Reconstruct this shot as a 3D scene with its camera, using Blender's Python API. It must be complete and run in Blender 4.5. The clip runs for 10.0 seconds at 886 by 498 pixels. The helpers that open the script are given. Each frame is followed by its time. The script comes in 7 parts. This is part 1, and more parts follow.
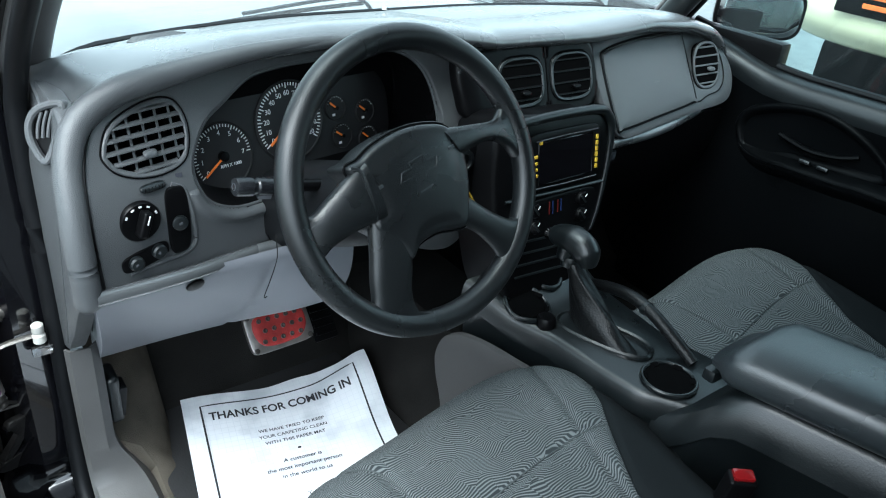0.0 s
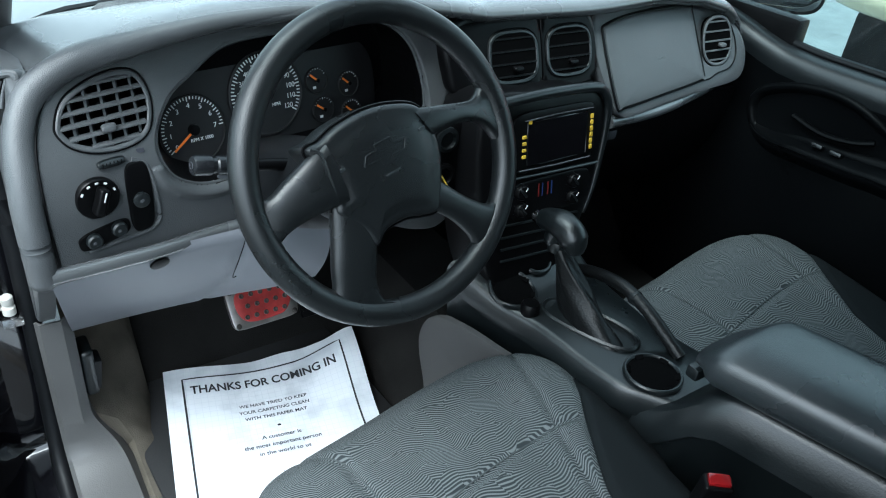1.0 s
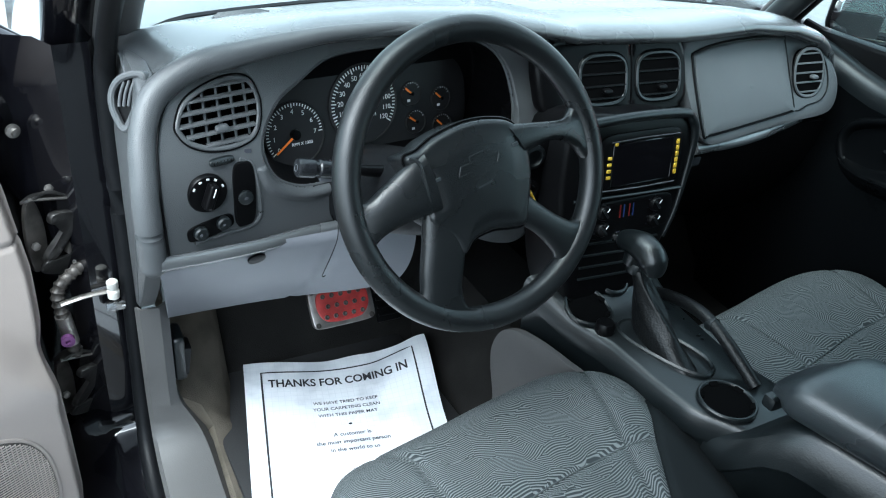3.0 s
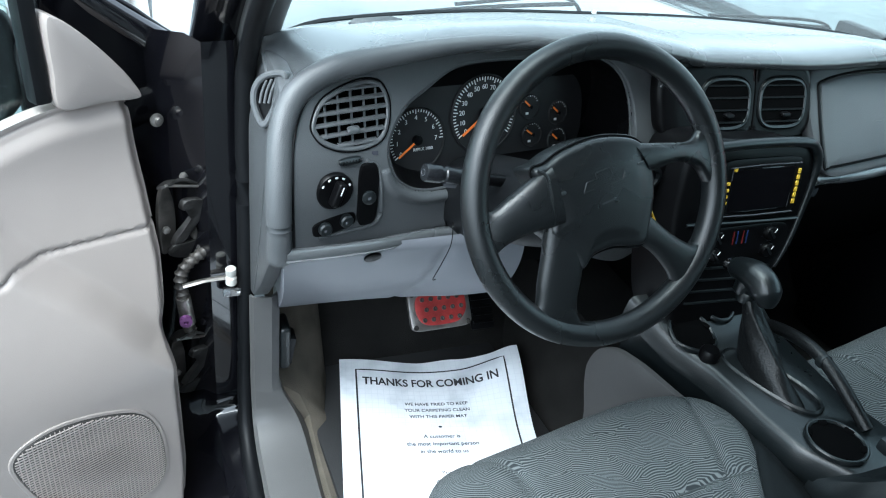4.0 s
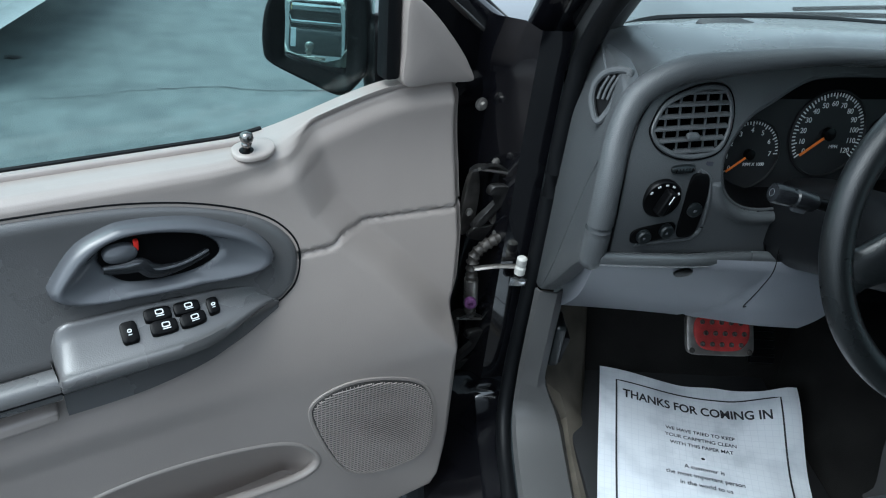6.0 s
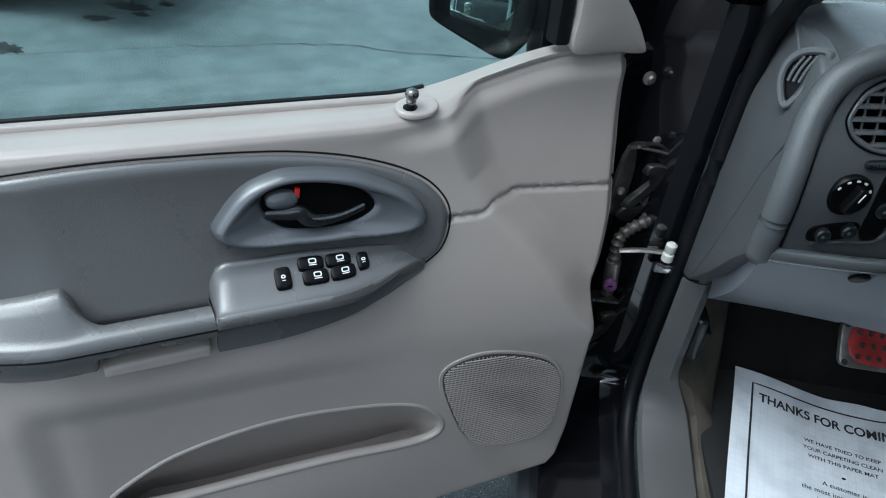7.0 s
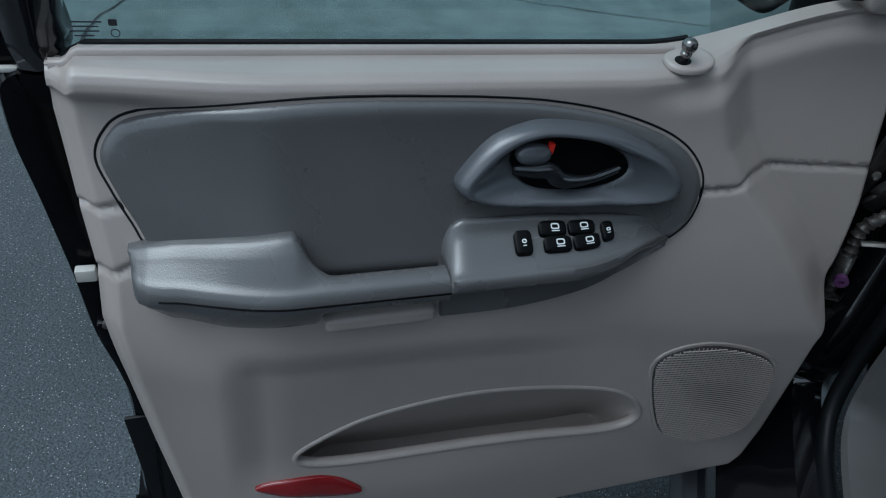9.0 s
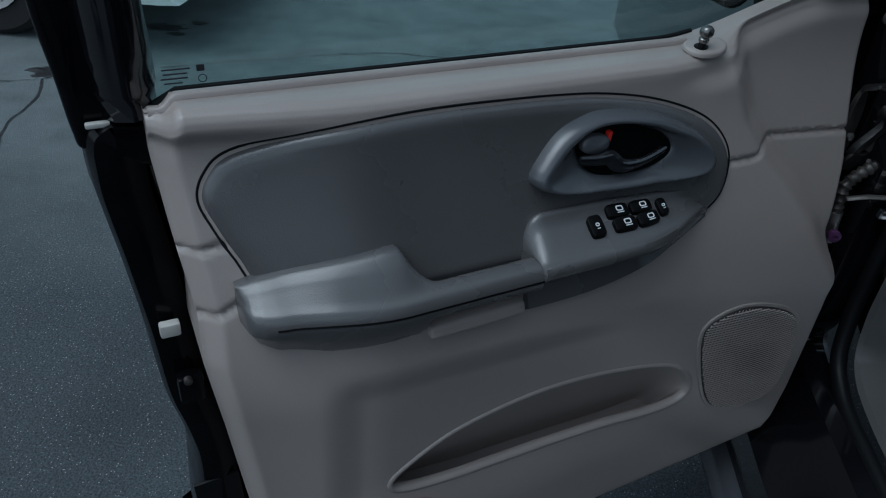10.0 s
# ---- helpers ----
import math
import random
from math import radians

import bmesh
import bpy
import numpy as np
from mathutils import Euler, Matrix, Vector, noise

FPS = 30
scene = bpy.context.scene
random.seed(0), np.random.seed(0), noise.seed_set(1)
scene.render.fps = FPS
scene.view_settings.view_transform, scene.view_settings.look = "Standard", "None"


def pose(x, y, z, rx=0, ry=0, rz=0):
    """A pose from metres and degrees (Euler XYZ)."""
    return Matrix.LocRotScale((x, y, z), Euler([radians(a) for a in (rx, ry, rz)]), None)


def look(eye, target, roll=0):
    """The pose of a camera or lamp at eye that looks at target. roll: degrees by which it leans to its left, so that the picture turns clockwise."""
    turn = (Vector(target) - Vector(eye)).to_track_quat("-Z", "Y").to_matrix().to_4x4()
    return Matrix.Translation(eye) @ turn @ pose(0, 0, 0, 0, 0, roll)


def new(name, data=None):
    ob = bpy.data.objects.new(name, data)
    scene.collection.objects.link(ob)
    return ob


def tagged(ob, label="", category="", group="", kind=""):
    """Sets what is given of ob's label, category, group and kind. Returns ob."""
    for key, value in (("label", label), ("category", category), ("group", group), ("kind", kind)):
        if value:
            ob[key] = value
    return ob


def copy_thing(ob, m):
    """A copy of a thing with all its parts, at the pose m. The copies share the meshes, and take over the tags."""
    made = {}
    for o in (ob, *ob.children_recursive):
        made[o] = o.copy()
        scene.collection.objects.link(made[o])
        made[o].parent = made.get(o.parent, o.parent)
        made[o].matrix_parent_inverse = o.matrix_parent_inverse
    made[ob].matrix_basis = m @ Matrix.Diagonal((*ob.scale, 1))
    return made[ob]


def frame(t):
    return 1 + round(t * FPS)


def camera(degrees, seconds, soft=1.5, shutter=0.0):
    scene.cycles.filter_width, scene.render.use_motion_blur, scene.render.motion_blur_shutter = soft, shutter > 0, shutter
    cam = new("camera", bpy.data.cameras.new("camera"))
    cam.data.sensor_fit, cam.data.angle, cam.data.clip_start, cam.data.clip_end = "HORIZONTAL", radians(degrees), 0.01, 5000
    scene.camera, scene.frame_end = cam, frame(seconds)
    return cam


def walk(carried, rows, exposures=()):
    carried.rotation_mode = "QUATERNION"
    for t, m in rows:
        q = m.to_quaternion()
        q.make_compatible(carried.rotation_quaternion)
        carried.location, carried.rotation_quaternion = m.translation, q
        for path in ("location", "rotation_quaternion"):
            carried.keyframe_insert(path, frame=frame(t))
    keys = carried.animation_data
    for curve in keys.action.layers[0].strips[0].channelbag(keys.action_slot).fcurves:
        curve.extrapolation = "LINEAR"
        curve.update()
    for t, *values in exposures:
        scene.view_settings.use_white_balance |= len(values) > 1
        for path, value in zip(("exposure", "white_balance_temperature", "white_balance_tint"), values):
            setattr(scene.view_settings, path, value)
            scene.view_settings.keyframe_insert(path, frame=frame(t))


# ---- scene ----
cam = camera(61.0, 10.0, soft=1.1)
PATH = [
    (0, (-0.817, -0.671, 1.437), (0.283, 0.686, 0.465), 5.8),
    (0.5, (-0.762, -0.659, 1.448), (0.351, 0.669, 0.45), 6.1),
    (1, (-0.731, -0.669, 1.446), (0.292, 0.684, 0.385), 6.5),
    (1.5, (-0.721, -0.67, 1.448), (0.276, 0.716, 0.406), 6.5),
    (2, (-0.729, -0.671, 1.448), (0.232, 0.734, 0.397), 6.3),
    (3.5, (-0.802, -0.684, 1.453), (0.026, 0.818, 0.423), 7.9),
    (4, (-0.831, -0.671, 1.451), (-0.111, 0.881, 0.416), 8.2),
    (4.5, (-0.864, -0.653, 1.449), (-0.285, 0.95, 0.403), 7.7),
    (5, (-0.902, -0.634, 1.445), (-0.474, 1.005, 0.382), 8.0),
    (6.5, (-0.976, -0.604, 1.417), (-0.92, 1.028, 0.263), 7.0),
    (7, (-1.01, -0.595, 1.404), (-1.095, 1.002, 0.204), 7.5),
    (7.5, (-1.05, -0.595, 1.388), (-1.264, 0.972, 0.164), 7.2),
    (8, (-1.085, -0.595, 1.372), (-1.37, 0.924, 0.103), 7.7),
    (8.5, (-1.135, -0.576, 1.365), (-1.451, 0.922, 0.078), 8.1),
    (9, (-1.202, -0.549, 1.331), (-1.457, 0.939, 0.02), 8.9),
    (9.5, (-1.272, -0.568, 1.299), (-1.443, 0.976, 0.04), 9.1),
    (10, (-1.377, -0.655, 1.285), (-1.409, 0.981, 0.134), 5.0),
]
EXPOSURES = [(0.0, 1.07, 5750, 0), (0.5, 1.07, 5700, 0), (1.0, 1.02, 5650, -1), (2.0, 1.18, 5700, -1), (3.5, 1.22, 5650, 0), (4.5, 1.05, 5650, 0), (6.5, -0.08, 5600, 0), (7.5, -0.06, 5600, 0), (8.0, -0.26, 5550, 0), (9.0, -1.02, 5400, 0), (10.0, -1.64, 5300, 1)]
walk(cam, [(t, look(eye, target, roll)) for t, eye, target, roll in PATH], EXPOSURES)
SKY, SUN = 0.130, 2.0

# ---- world and light ----
world = bpy.data.worlds.new("sky")
scene.world = world
world.use_nodes = True
wn = world.node_tree.nodes
sky = wn.new("ShaderNodeTexSky")
sky.sky_type, sky.sun_disc = "NISHITA", False
sky.sun_elevation, sky.sun_rotation = radians(63), radians(247)
sky.air_density, sky.dust_density, sky.ozone_density = 1.0, 3.0, 1.0
wn["Background"].inputs["Strength"].default_value = SKY
pale = wn.new("ShaderNodeHueSaturation")
pale.inputs["Saturation"].default_value, pale.inputs["Value"].default_value = 0.28, 2.5
world.node_tree.links.new(sky.outputs["Color"], pale.inputs["Color"])
world.node_tree.links.new(pale.outputs["Color"], wn["Background"].inputs["Color"])
sun = new("sun", bpy.data.lights.new("sun", "SUN"))
sun.data.energy, sun.data.angle, sun.data.color = SUN, radians(48), (1.0, 0.97, 0.93)
sun.matrix_world = look((-2.6, -1.1, 5.6), (0, 0, 0))


# ---- materials ----
def mat(name, base, rough=0.5, metal=0.0, vary=0.12, grain=300.0, bump=0.15, patch=6.0, spec=0.5, coat=0.0, voronoi=False):
    """A painted, moulded or metal surface: base colour with patchy and grainy variation, and fine relief."""
    m = bpy.data.materials.new(name)
    m.use_nodes = True
    nt = m.node_tree
    b = nt.nodes["Principled BSDF"]
    b.inputs["Metallic"].default_value = metal
    b.inputs["Specular IOR Level"].default_value = spec
    b.inputs["Coat Weight"].default_value = coat
    co = nt.nodes.new("ShaderNodeTexCoord")
    big = nt.nodes.new("ShaderNodeTexNoise")
    big.inputs["Scale"].default_value, big.inputs["Detail"].default_value = patch, 5
    fine = nt.nodes.new("ShaderNodeTexVoronoi" if voronoi else "ShaderNodeTexNoise")
    fine.inputs["Scale"].default_value = grain
    if not voronoi:
        fine.inputs["Detail"].default_value = 3
    nt.links.new(co.outputs["Object"], big.inputs["Vector"])
    nt.links.new(co.outputs["Object"], fine.inputs["Vector"])
    fine_out = fine.outputs["Distance"] if voronoi else fine.outputs["Fac"]
    ramp = nt.nodes.new("ShaderNodeMapRange")
    ramp.inputs["From Min"].default_value, ramp.inputs["From Max"].default_value = 0.3, 0.7
    ramp.inputs["To Min"].default_value, ramp.inputs["To Max"].default_value = 1 - vary, 1 + vary
    nt.links.new(big.outputs["Fac"], ramp.inputs["Value"])
    mul = nt.nodes.new("ShaderNodeMix")
    mul.data_type, mul.blend_type = "RGBA", "MULTIPLY"
    mul.inputs["Factor"].default_value = 1.0
    mul.inputs[6].default_value = (*base, 1)
    nt.links.new(ramp.outputs["Result"], mul.inputs[7])
    nt.links.new(mul.outputs[2], b.inputs["Base Color"])
    rr = nt.nodes.new("ShaderNodeMapRange")
    rr.inputs["From Min"].default_value, rr.inputs["From Max"].default_value = 0.3, 0.7
    rr.inputs["To Min"].default_value, rr.inputs["To Max"].default_value = max(0.02, rough - 0.06), min(1, rough + 0.06)
    nt.links.new(big.outputs["Fac"], rr.inputs["Value"])
    nt.links.new(rr.outputs["Result"], b.inputs["Roughness"])
    if bump:
        bp = nt.nodes.new("ShaderNodeBump")
        bp.inputs["Strength"].default_value, bp.inputs["Distance"].default_value = bump, 0.001
        nt.links.new(fine_out, bp.inputs["Height"])
        nt.links.new(bp.outputs["Normal"], b.inputs["Normal"])
    return m


def mat_seat(name, base, light, scale, strength):
    """Woven seat cloth with a wandering ribbed weave."""
    m = mat(name, base, 0.9, vary=0.1, grain=900, bump=0.4, patch=9, spec=0.2)
    nt = m.node_tree
    b = nt.nodes["Principled BSDF"]
    co = nt.nodes["Texture Coordinate"]
    # small patches, each with fine ribs in a direction of its own, bent a little by noise
    warp = nt.nodes.new("ShaderNodeTexNoise")
    warp.inputs["Scale"].default_value, warp.inputs["Detail"].default_value = 16.0, 0.3
    nt.links.new(co.outputs["Object"], warp.inputs["Vector"])
    add = nt.nodes.new("ShaderNodeVectorMath")
    add.operation = "MULTIPLY_ADD"
    nt.links.new(warp.outputs["Color"], add.inputs[0])
    add.inputs[1].default_value = (0.030, 0.030, 0.030)
    nt.links.new(co.outputs["Object"], add.inputs[2])
    cell = nt.nodes.new("ShaderNodeTexVoronoi")
    cell.inputs["Scale"].default_value = 30.0
    nt.links.new(add.outputs["Vector"], cell.inputs["Vector"])
    pick = nt.nodes.new("ShaderNodeSeparateColor")
    nt.links.new(cell.outputs["Color"], pick.inputs["Color"])
    xyz = nt.nodes.new("ShaderNodeSeparateXYZ")
    nt.links.new(add.outputs["Vector"], xyz.inputs[0])

    def calc(op, p, q):
        n = nt.nodes.new("ShaderNodeMath")
        n.operation = op
        for k, v in enumerate((p, q)):
            if isinstance(v, (int, float)):
                n.inputs[k].default_value = v
            else:
                nt.links.new(v, n.inputs[k])
        return n.outputs[0]
    turn = calc("ADD", calc("MULTIPLY", pick.outputs["Red"], 0.7), 1.15)
    along = calc("SUBTRACT", xyz.outputs["Y"], calc("MULTIPLY", xyz.outputs["Z"], 0.9))
    rib = calc("ADD", calc("MULTIPLY", xyz.outputs["X"], calc("COSINE", turn, 0.0)), calc("MULTIPLY", along, calc("SINE", turn, 0.0)))
    fac = calc("MULTIPLY_ADD", calc("SINE", calc("MULTIPLY", rib, scale), 0.0), 0.5)
    fac.node.inputs[2].default_value = 0.5
    old = b.inputs["Base Color"].links[0].from_socket
    mix = nt.nodes.new("ShaderNodeMix")
    mix.data_type = "RGBA"
    ramp = nt.nodes.new("ShaderNodeMapRange")
    ramp.inputs["From Min"].default_value, ramp.inputs["From Max"].default_value = 0.35, 0.85
    ramp.inputs["To Max"].default_value = strength
    nt.links.new(fac, ramp.inputs["Value"])
    nt.links.new(ramp.outputs["Result"], mix.inputs["Factor"])
    nt.links.new(old, mix.inputs[6])
    mix.inputs[7].default_value = (*light, 1)
    nt.links.new(mix.outputs[2], b.inputs["Base Color"])
    bp = nt.nodes["Bump"]
    nt.links.new(fac, bp.inputs["Height"])
    return m


def mat_glass(name, tint, gloss=0.09, dust=0.005):
    """Thin glazing: tinted see-through with a mirror share that rises at grazing angles."""
    m = bpy.data.materials.new(name)
    m.use_nodes = True
    nt = m.node_tree
    nt.nodes.remove(nt.nodes["Principled BSDF"])
    t = nt.nodes.new("ShaderNodeBsdfTransparent")
    t.inputs["Color"].default_value = (*tint, 1)
    g = nt.nodes.new("ShaderNodeBsdfGlossy")
    g.inputs["Roughness"].default_value = 0.02
    f = nt.nodes.new("ShaderNodeLayerWeight")
    f.inputs["Blend"].default_value = 0.5
    p = nt.nodes.new("ShaderNodeMath")
    p.operation = "POWER"
    p.inputs[1].default_value = 4.0
    nt.links.new(f.outputs["Facing"], p.inputs[0])
    q = nt.nodes.new("ShaderNodeMath")
    q.operation = "MULTIPLY_ADD"
    q.inputs[1].default_value, q.inputs[2].default_value = 0.4, gloss * 0.5
    nt.links.new(p.outputs[0], q.inputs[0])
    mix = nt.nodes.new("ShaderNodeMixShader")
    nt.links.new(q.outputs[0], mix.inputs["Fac"])
    nt.links.new(t.outputs["BSDF"], mix.inputs[1])
    nt.links.new(g.outputs["BSDF"], mix.inputs[2])
    # a film of dust that catches the daylight
    d = nt.nodes.new("ShaderNodeBsdfTranslucent")
    d.inputs["Color"].default_value = (0.80, 0.86, 0.87, 1)
    film = nt.nodes.new("ShaderNodeMixShader")
    film.inputs["Fac"].default_value = dust
    nt.links.new(mix.outputs["Shader"], film.inputs[1])
    nt.links.new(d.outputs["BSDF"], film.inputs[2])
    nt.links.new(film.outputs["Shader"], nt.nodes["Material Output"].inputs["Surface"])
    return m


def mat_asphalt():
    m = mat("asphalt", (0.040, 0.049, 0.056), 0.6, vary=0.35, grain=170, bump=0.9, patch=1.3, spec=0.25)
    nt = m.node_tree
    b = nt.nodes["Principled BSDF"]
    co = nt.nodes["Texture Coordinate"]
    nt.nodes["Bump"].inputs["Distance"].default_value = 0.004
    # pale chips of stone
    v = nt.nodes.new("ShaderNodeTexVoronoi")
    v.inputs["Scale"].default_value = 150
    nt.links.new(co.outputs["Object"], v.inputs["Vector"])
    lt = nt.nodes.new("ShaderNodeMapRange")
    lt.inputs["From Min"].default_value, lt.inputs["From Max"].default_value = 0.26, 0.12
    nt.links.new(v.outputs["Distance"], lt.inputs["Value"])
    sep = nt.nodes.new("ShaderNodeSeparateColor")
    nt.links.new(v.outputs["Color"], sep.inputs["Color"])
    few = nt.nodes.new("ShaderNodeMath")
    few.operation = "GREATER_THAN"
    few.inputs[1].default_value = 0.70
    nt.links.new(sep.outputs["Red"], few.inputs[0])
    chip = nt.nodes.new("ShaderNodeMath")
    chip.operation = "MULTIPLY"
    nt.links.new(lt.outputs["Result"], chip.inputs[0])
    nt.links.new(few.outputs["Value"], chip.inputs[1])
    # dark and light grains
    gr = nt.nodes.new("ShaderNodeTexNoise")
    gr.inputs["Scale"].default_value, gr.inputs["Detail"].default_value = 190, 4
    nt.links.new(co.outputs["Object"], gr.inputs["Vector"])
    g2 = nt.nodes.new("ShaderNodeMapRange")
    g2.inputs["From Min"].default_value, g2.inputs["From Max"].default_value = 0.35, 0.65
    g2.inputs["To Min"].default_value, g2.inputs["To Max"].default_value = 0.35, 1.55
    nt.links.new(gr.outputs["Fac"], g2.inputs["Value"])
    g3 = nt.nodes.new("ShaderNodeMix")
    g3.data_type, g3.blend_type = "RGBA", "MULTIPLY"
    g3.inputs["Factor"].default_value = 1.0
    nt.links.new(b.inputs["Base Color"].links[0].from_socket, g3.inputs[6])
    nt.links.new(g2.outputs["Result"], g3.inputs[7])
    old = g3.outputs[2]
    mix = nt.nodes.new("ShaderNodeMix")
    mix.data_type = "RGBA"
    nt.links.new(chip.outputs["Value"], mix.inputs["Factor"])
    nt.links.new(old, mix.inputs[6])
    mix.inputs[7].default_value = (0.36, 0.37, 0.37, 1)
    # dusty pale blotches
    n2 = nt.nodes.new("ShaderNodeTexNoise")
    n2.inputs["Scale"].default_value, n2.inputs["Detail"].default_value = 6.0, 10
    nt.links.new(co.outputs["Object"], n2.inputs["Vector"])
    r2 = nt.nodes.new("ShaderNodeMapRange")
    r2.inputs["From Min"].default_value, r2.inputs["From Max"].default_value, r2.inputs["To Max"].default_value = 0.10, 0.95, 0.80
    r2.inputs["To Min"].default_value = 0.22
    nt.links.new(n2.outputs["Fac"], r2.inputs["Value"])
    mix2 = nt.nodes.new("ShaderNodeMix")
    mix2.data_type = "RGBA"
    # blotches strengthen along +Y: brighter daylight on farther ground, put into the colour
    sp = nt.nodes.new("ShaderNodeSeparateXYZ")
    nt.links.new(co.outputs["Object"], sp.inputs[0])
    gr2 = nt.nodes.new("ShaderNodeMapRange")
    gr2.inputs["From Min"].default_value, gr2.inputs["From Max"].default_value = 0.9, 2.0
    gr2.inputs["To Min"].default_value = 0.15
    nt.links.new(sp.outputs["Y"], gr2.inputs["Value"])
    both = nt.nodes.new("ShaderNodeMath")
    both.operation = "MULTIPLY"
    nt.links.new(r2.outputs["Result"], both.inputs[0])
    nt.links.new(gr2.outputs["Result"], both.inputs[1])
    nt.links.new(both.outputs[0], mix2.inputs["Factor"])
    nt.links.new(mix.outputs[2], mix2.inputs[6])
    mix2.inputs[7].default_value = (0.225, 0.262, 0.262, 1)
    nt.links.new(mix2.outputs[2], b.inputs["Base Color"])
    return m


M_PAD = mat("dash_pad_plastic", (0.082, 0.087, 0.091), 0.27, grain=700, bump=0.2, voronoi=True, spec=1.0, coat=0.7)
M_PAD.node_tree.nodes["Principled BSDF"].inputs["Coat Roughness"].default_value = 0.22
M_DASH = mat("dash_grey_plastic", (0.078, 0.082, 0.086), 0.34, grain=850, bump=0.36, voronoi=True)
M_LOWER = mat("lower_panel_plastic", (0.19, 0.197, 0.22), 0.42, grain=500, bump=0.15, voronoi=True)
M_DARK = mat("charcoal_plastic", (0.006, 0.008, 0.009), 0.33, grain=450, bump=0.12, voronoi=True, spec=0.6)
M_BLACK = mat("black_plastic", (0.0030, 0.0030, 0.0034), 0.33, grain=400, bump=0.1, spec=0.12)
# passenger door: the cabin's shade is put into this near-black colour
M_DOORTRIM = mat("shaded_door_vinyl", (0.0022, 0.0026, 0.003), 0.32, grain=500, bump=0.08, spec=0.06)
M_RUBBER = mat("black_rubber", (0.006, 0.0065, 0.0075), 0.45, grain=250, bump=0.1, spec=0.2)
M_PAINT = mat("black_car_paint", (0.004, 0.004, 0.0055), 0.14, grain=200, bump=0.0, coat=1.0)
M_WHEEL = mat("wheel_leatherette", (0.0075, 0.0088, 0.0096), 0.29, spec=0.6, grain=1100, bump=0.2, voronoi=True)
M_TRIM = mat("light_grey_trim", (0.366, 0.320, 0.293), 0.34, spec=0.75, vary=0.05, grain=650, bump=0.12, voronoi=True)
# grey plastic with the shade of the door opening in its colour
M_SILL = mat("shaded_grey_plastic", (0.074, 0.073, 0.073), 0.45, vary=0.12, grain=500, bump=0.15, voronoi=True)
M_JAMB = mat("dusty_black_paint", (0.0026, 0.0026, 0.0036), 0.16, vary=0.4, grain=200, bump=0.03, patch=20, spec=0.16)
M_GRILLE = mat("grille_backing", (0.05, 0.046, 0.043), 0.6, grain=500, bump=0.1)
M_INSERT = mat("grey_vinyl", (0.098, 0.0965, 0.097), 0.26, spec=0.85, vary=0.10, grain=620, bump=0.12, voronoi=True)
M_BEZEL = mat("grey_bezel", (0.082, 0.086, 0.095), 0.23, spec=0.8, vary=0.06, grain=600, bump=0.08)
# floor carpet: grey taken down by the footwell's shade
M_CARPET = mat("shaded_grey_carpet", (0.012, 0.0115, 0.011), 0.95, vary=0.3, grain=600, bump=0.9, patch=14, spec=0.1)
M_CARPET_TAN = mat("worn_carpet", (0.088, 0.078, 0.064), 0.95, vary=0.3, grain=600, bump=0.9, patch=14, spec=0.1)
M_MAT = mat("rubber_mat", (0.008, 0.008, 0.009), 0.7, grain=300, bump=0.5)
M_SEAT = mat_seat("seat_cloth_ribbed", (0.026, 0.031, 0.033), (0.235, 0.252, 0.256), 1900, 0.52)
M_SEATSIDE = mat("seat_cloth_dark", (0.007, 0.009, 0.010), 0.92, vary=0.15, grain=1200, bump=0.4, spec=0.15)
M_PIPE = mat("seat_seam", (0.06, 0.068, 0.07), 0.9, grain=900, bump=0.3, spec=0.15)
M_ARM = mat("armrest_vinyl", (0.026, 0.031, 0.034), 0.31, spec=0.8, grain=900, bump=0.2, voronoi=True)
M_CHROME = mat("chrome", (0.75, 0.75, 0.76), 0.14, 1.0, vary=0.05, bump=0.0)
M_STEEL = mat("dull_steel", (0.33, 0.31, 0.29), 0.42, 0.9, vary=0.3, grain=200, bump=0.3, patch=40)
M_GRIME = mat("greasy_metal", (0.075, 0.068, 0.062), 0.42, 0.5, vary=0.5, grain=150, bump=0.6, patch=40)
M_PIN = mat("polished_pin", (0.22, 0.21, 0.20), 0.18, 0.9, vary=0.1, bump=0)
M_HINGE = mat("dusty_hinge_steel", (0.034, 0.032, 0.031), 0.45, 0.4, vary=0.6, grain=150, bump=0.6, patch=50)
M_WHITE = mat("white_nylon", (0.55, 0.54, 0.50), 0.5, vary=0.12, patch=60)
M_PURPLE = mat("purple_cap", (0.09, 0.03, 0.10), 0.5)
M_RED = mat("red_pedal_rubber", (0.34, 0.03, 0.028), 0.55, vary=0.4, patch=45, grain=300, bump=0.3)
M_REFL = mat("red_reflector", (0.22, 0.006, 0.008), 0.15, vary=0.15, patch=20, coat=1.0)
M_REDLOCK = mat("red_lock_flag", (0.75, 0.03, 0.02), 0.4)
M_ORANGE = mat("orange_needle", (0.9, 0.22, 0.03), 0.5)
M_INK = mat("black_ink", (0.02, 0.02, 0.025), 0.7, bump=0)
M_LEVER = mat("handle_plastic", (0.012, 0.013, 0.015), 0.24, grain=600, bump=0.08)
# near-black that stands for the shade inside vents and cup holders
M_RECESS_SHADE = mat("recess_shade", (0.002, 0.002, 0.0022), 0.9, bump=0, spec=0.03)
M_INKGREY = mat("grey_ink", (0.04, 0.042, 0.055), 0.8, bump=0)
M_PRINT = mat("white_print", (0.75, 0.76, 0.76), 0.5, bump=0)
M_YELLOW = mat("amber_key", (0.65, 0.42, 0.03), 0.45)
M_REDMARK = mat("dull_red_mark", (0.12, 0.006, 0.006), 0.5)
M_BLUEMARK = mat("blue_mark", (0.01, 0.025, 0.10), 0.5)
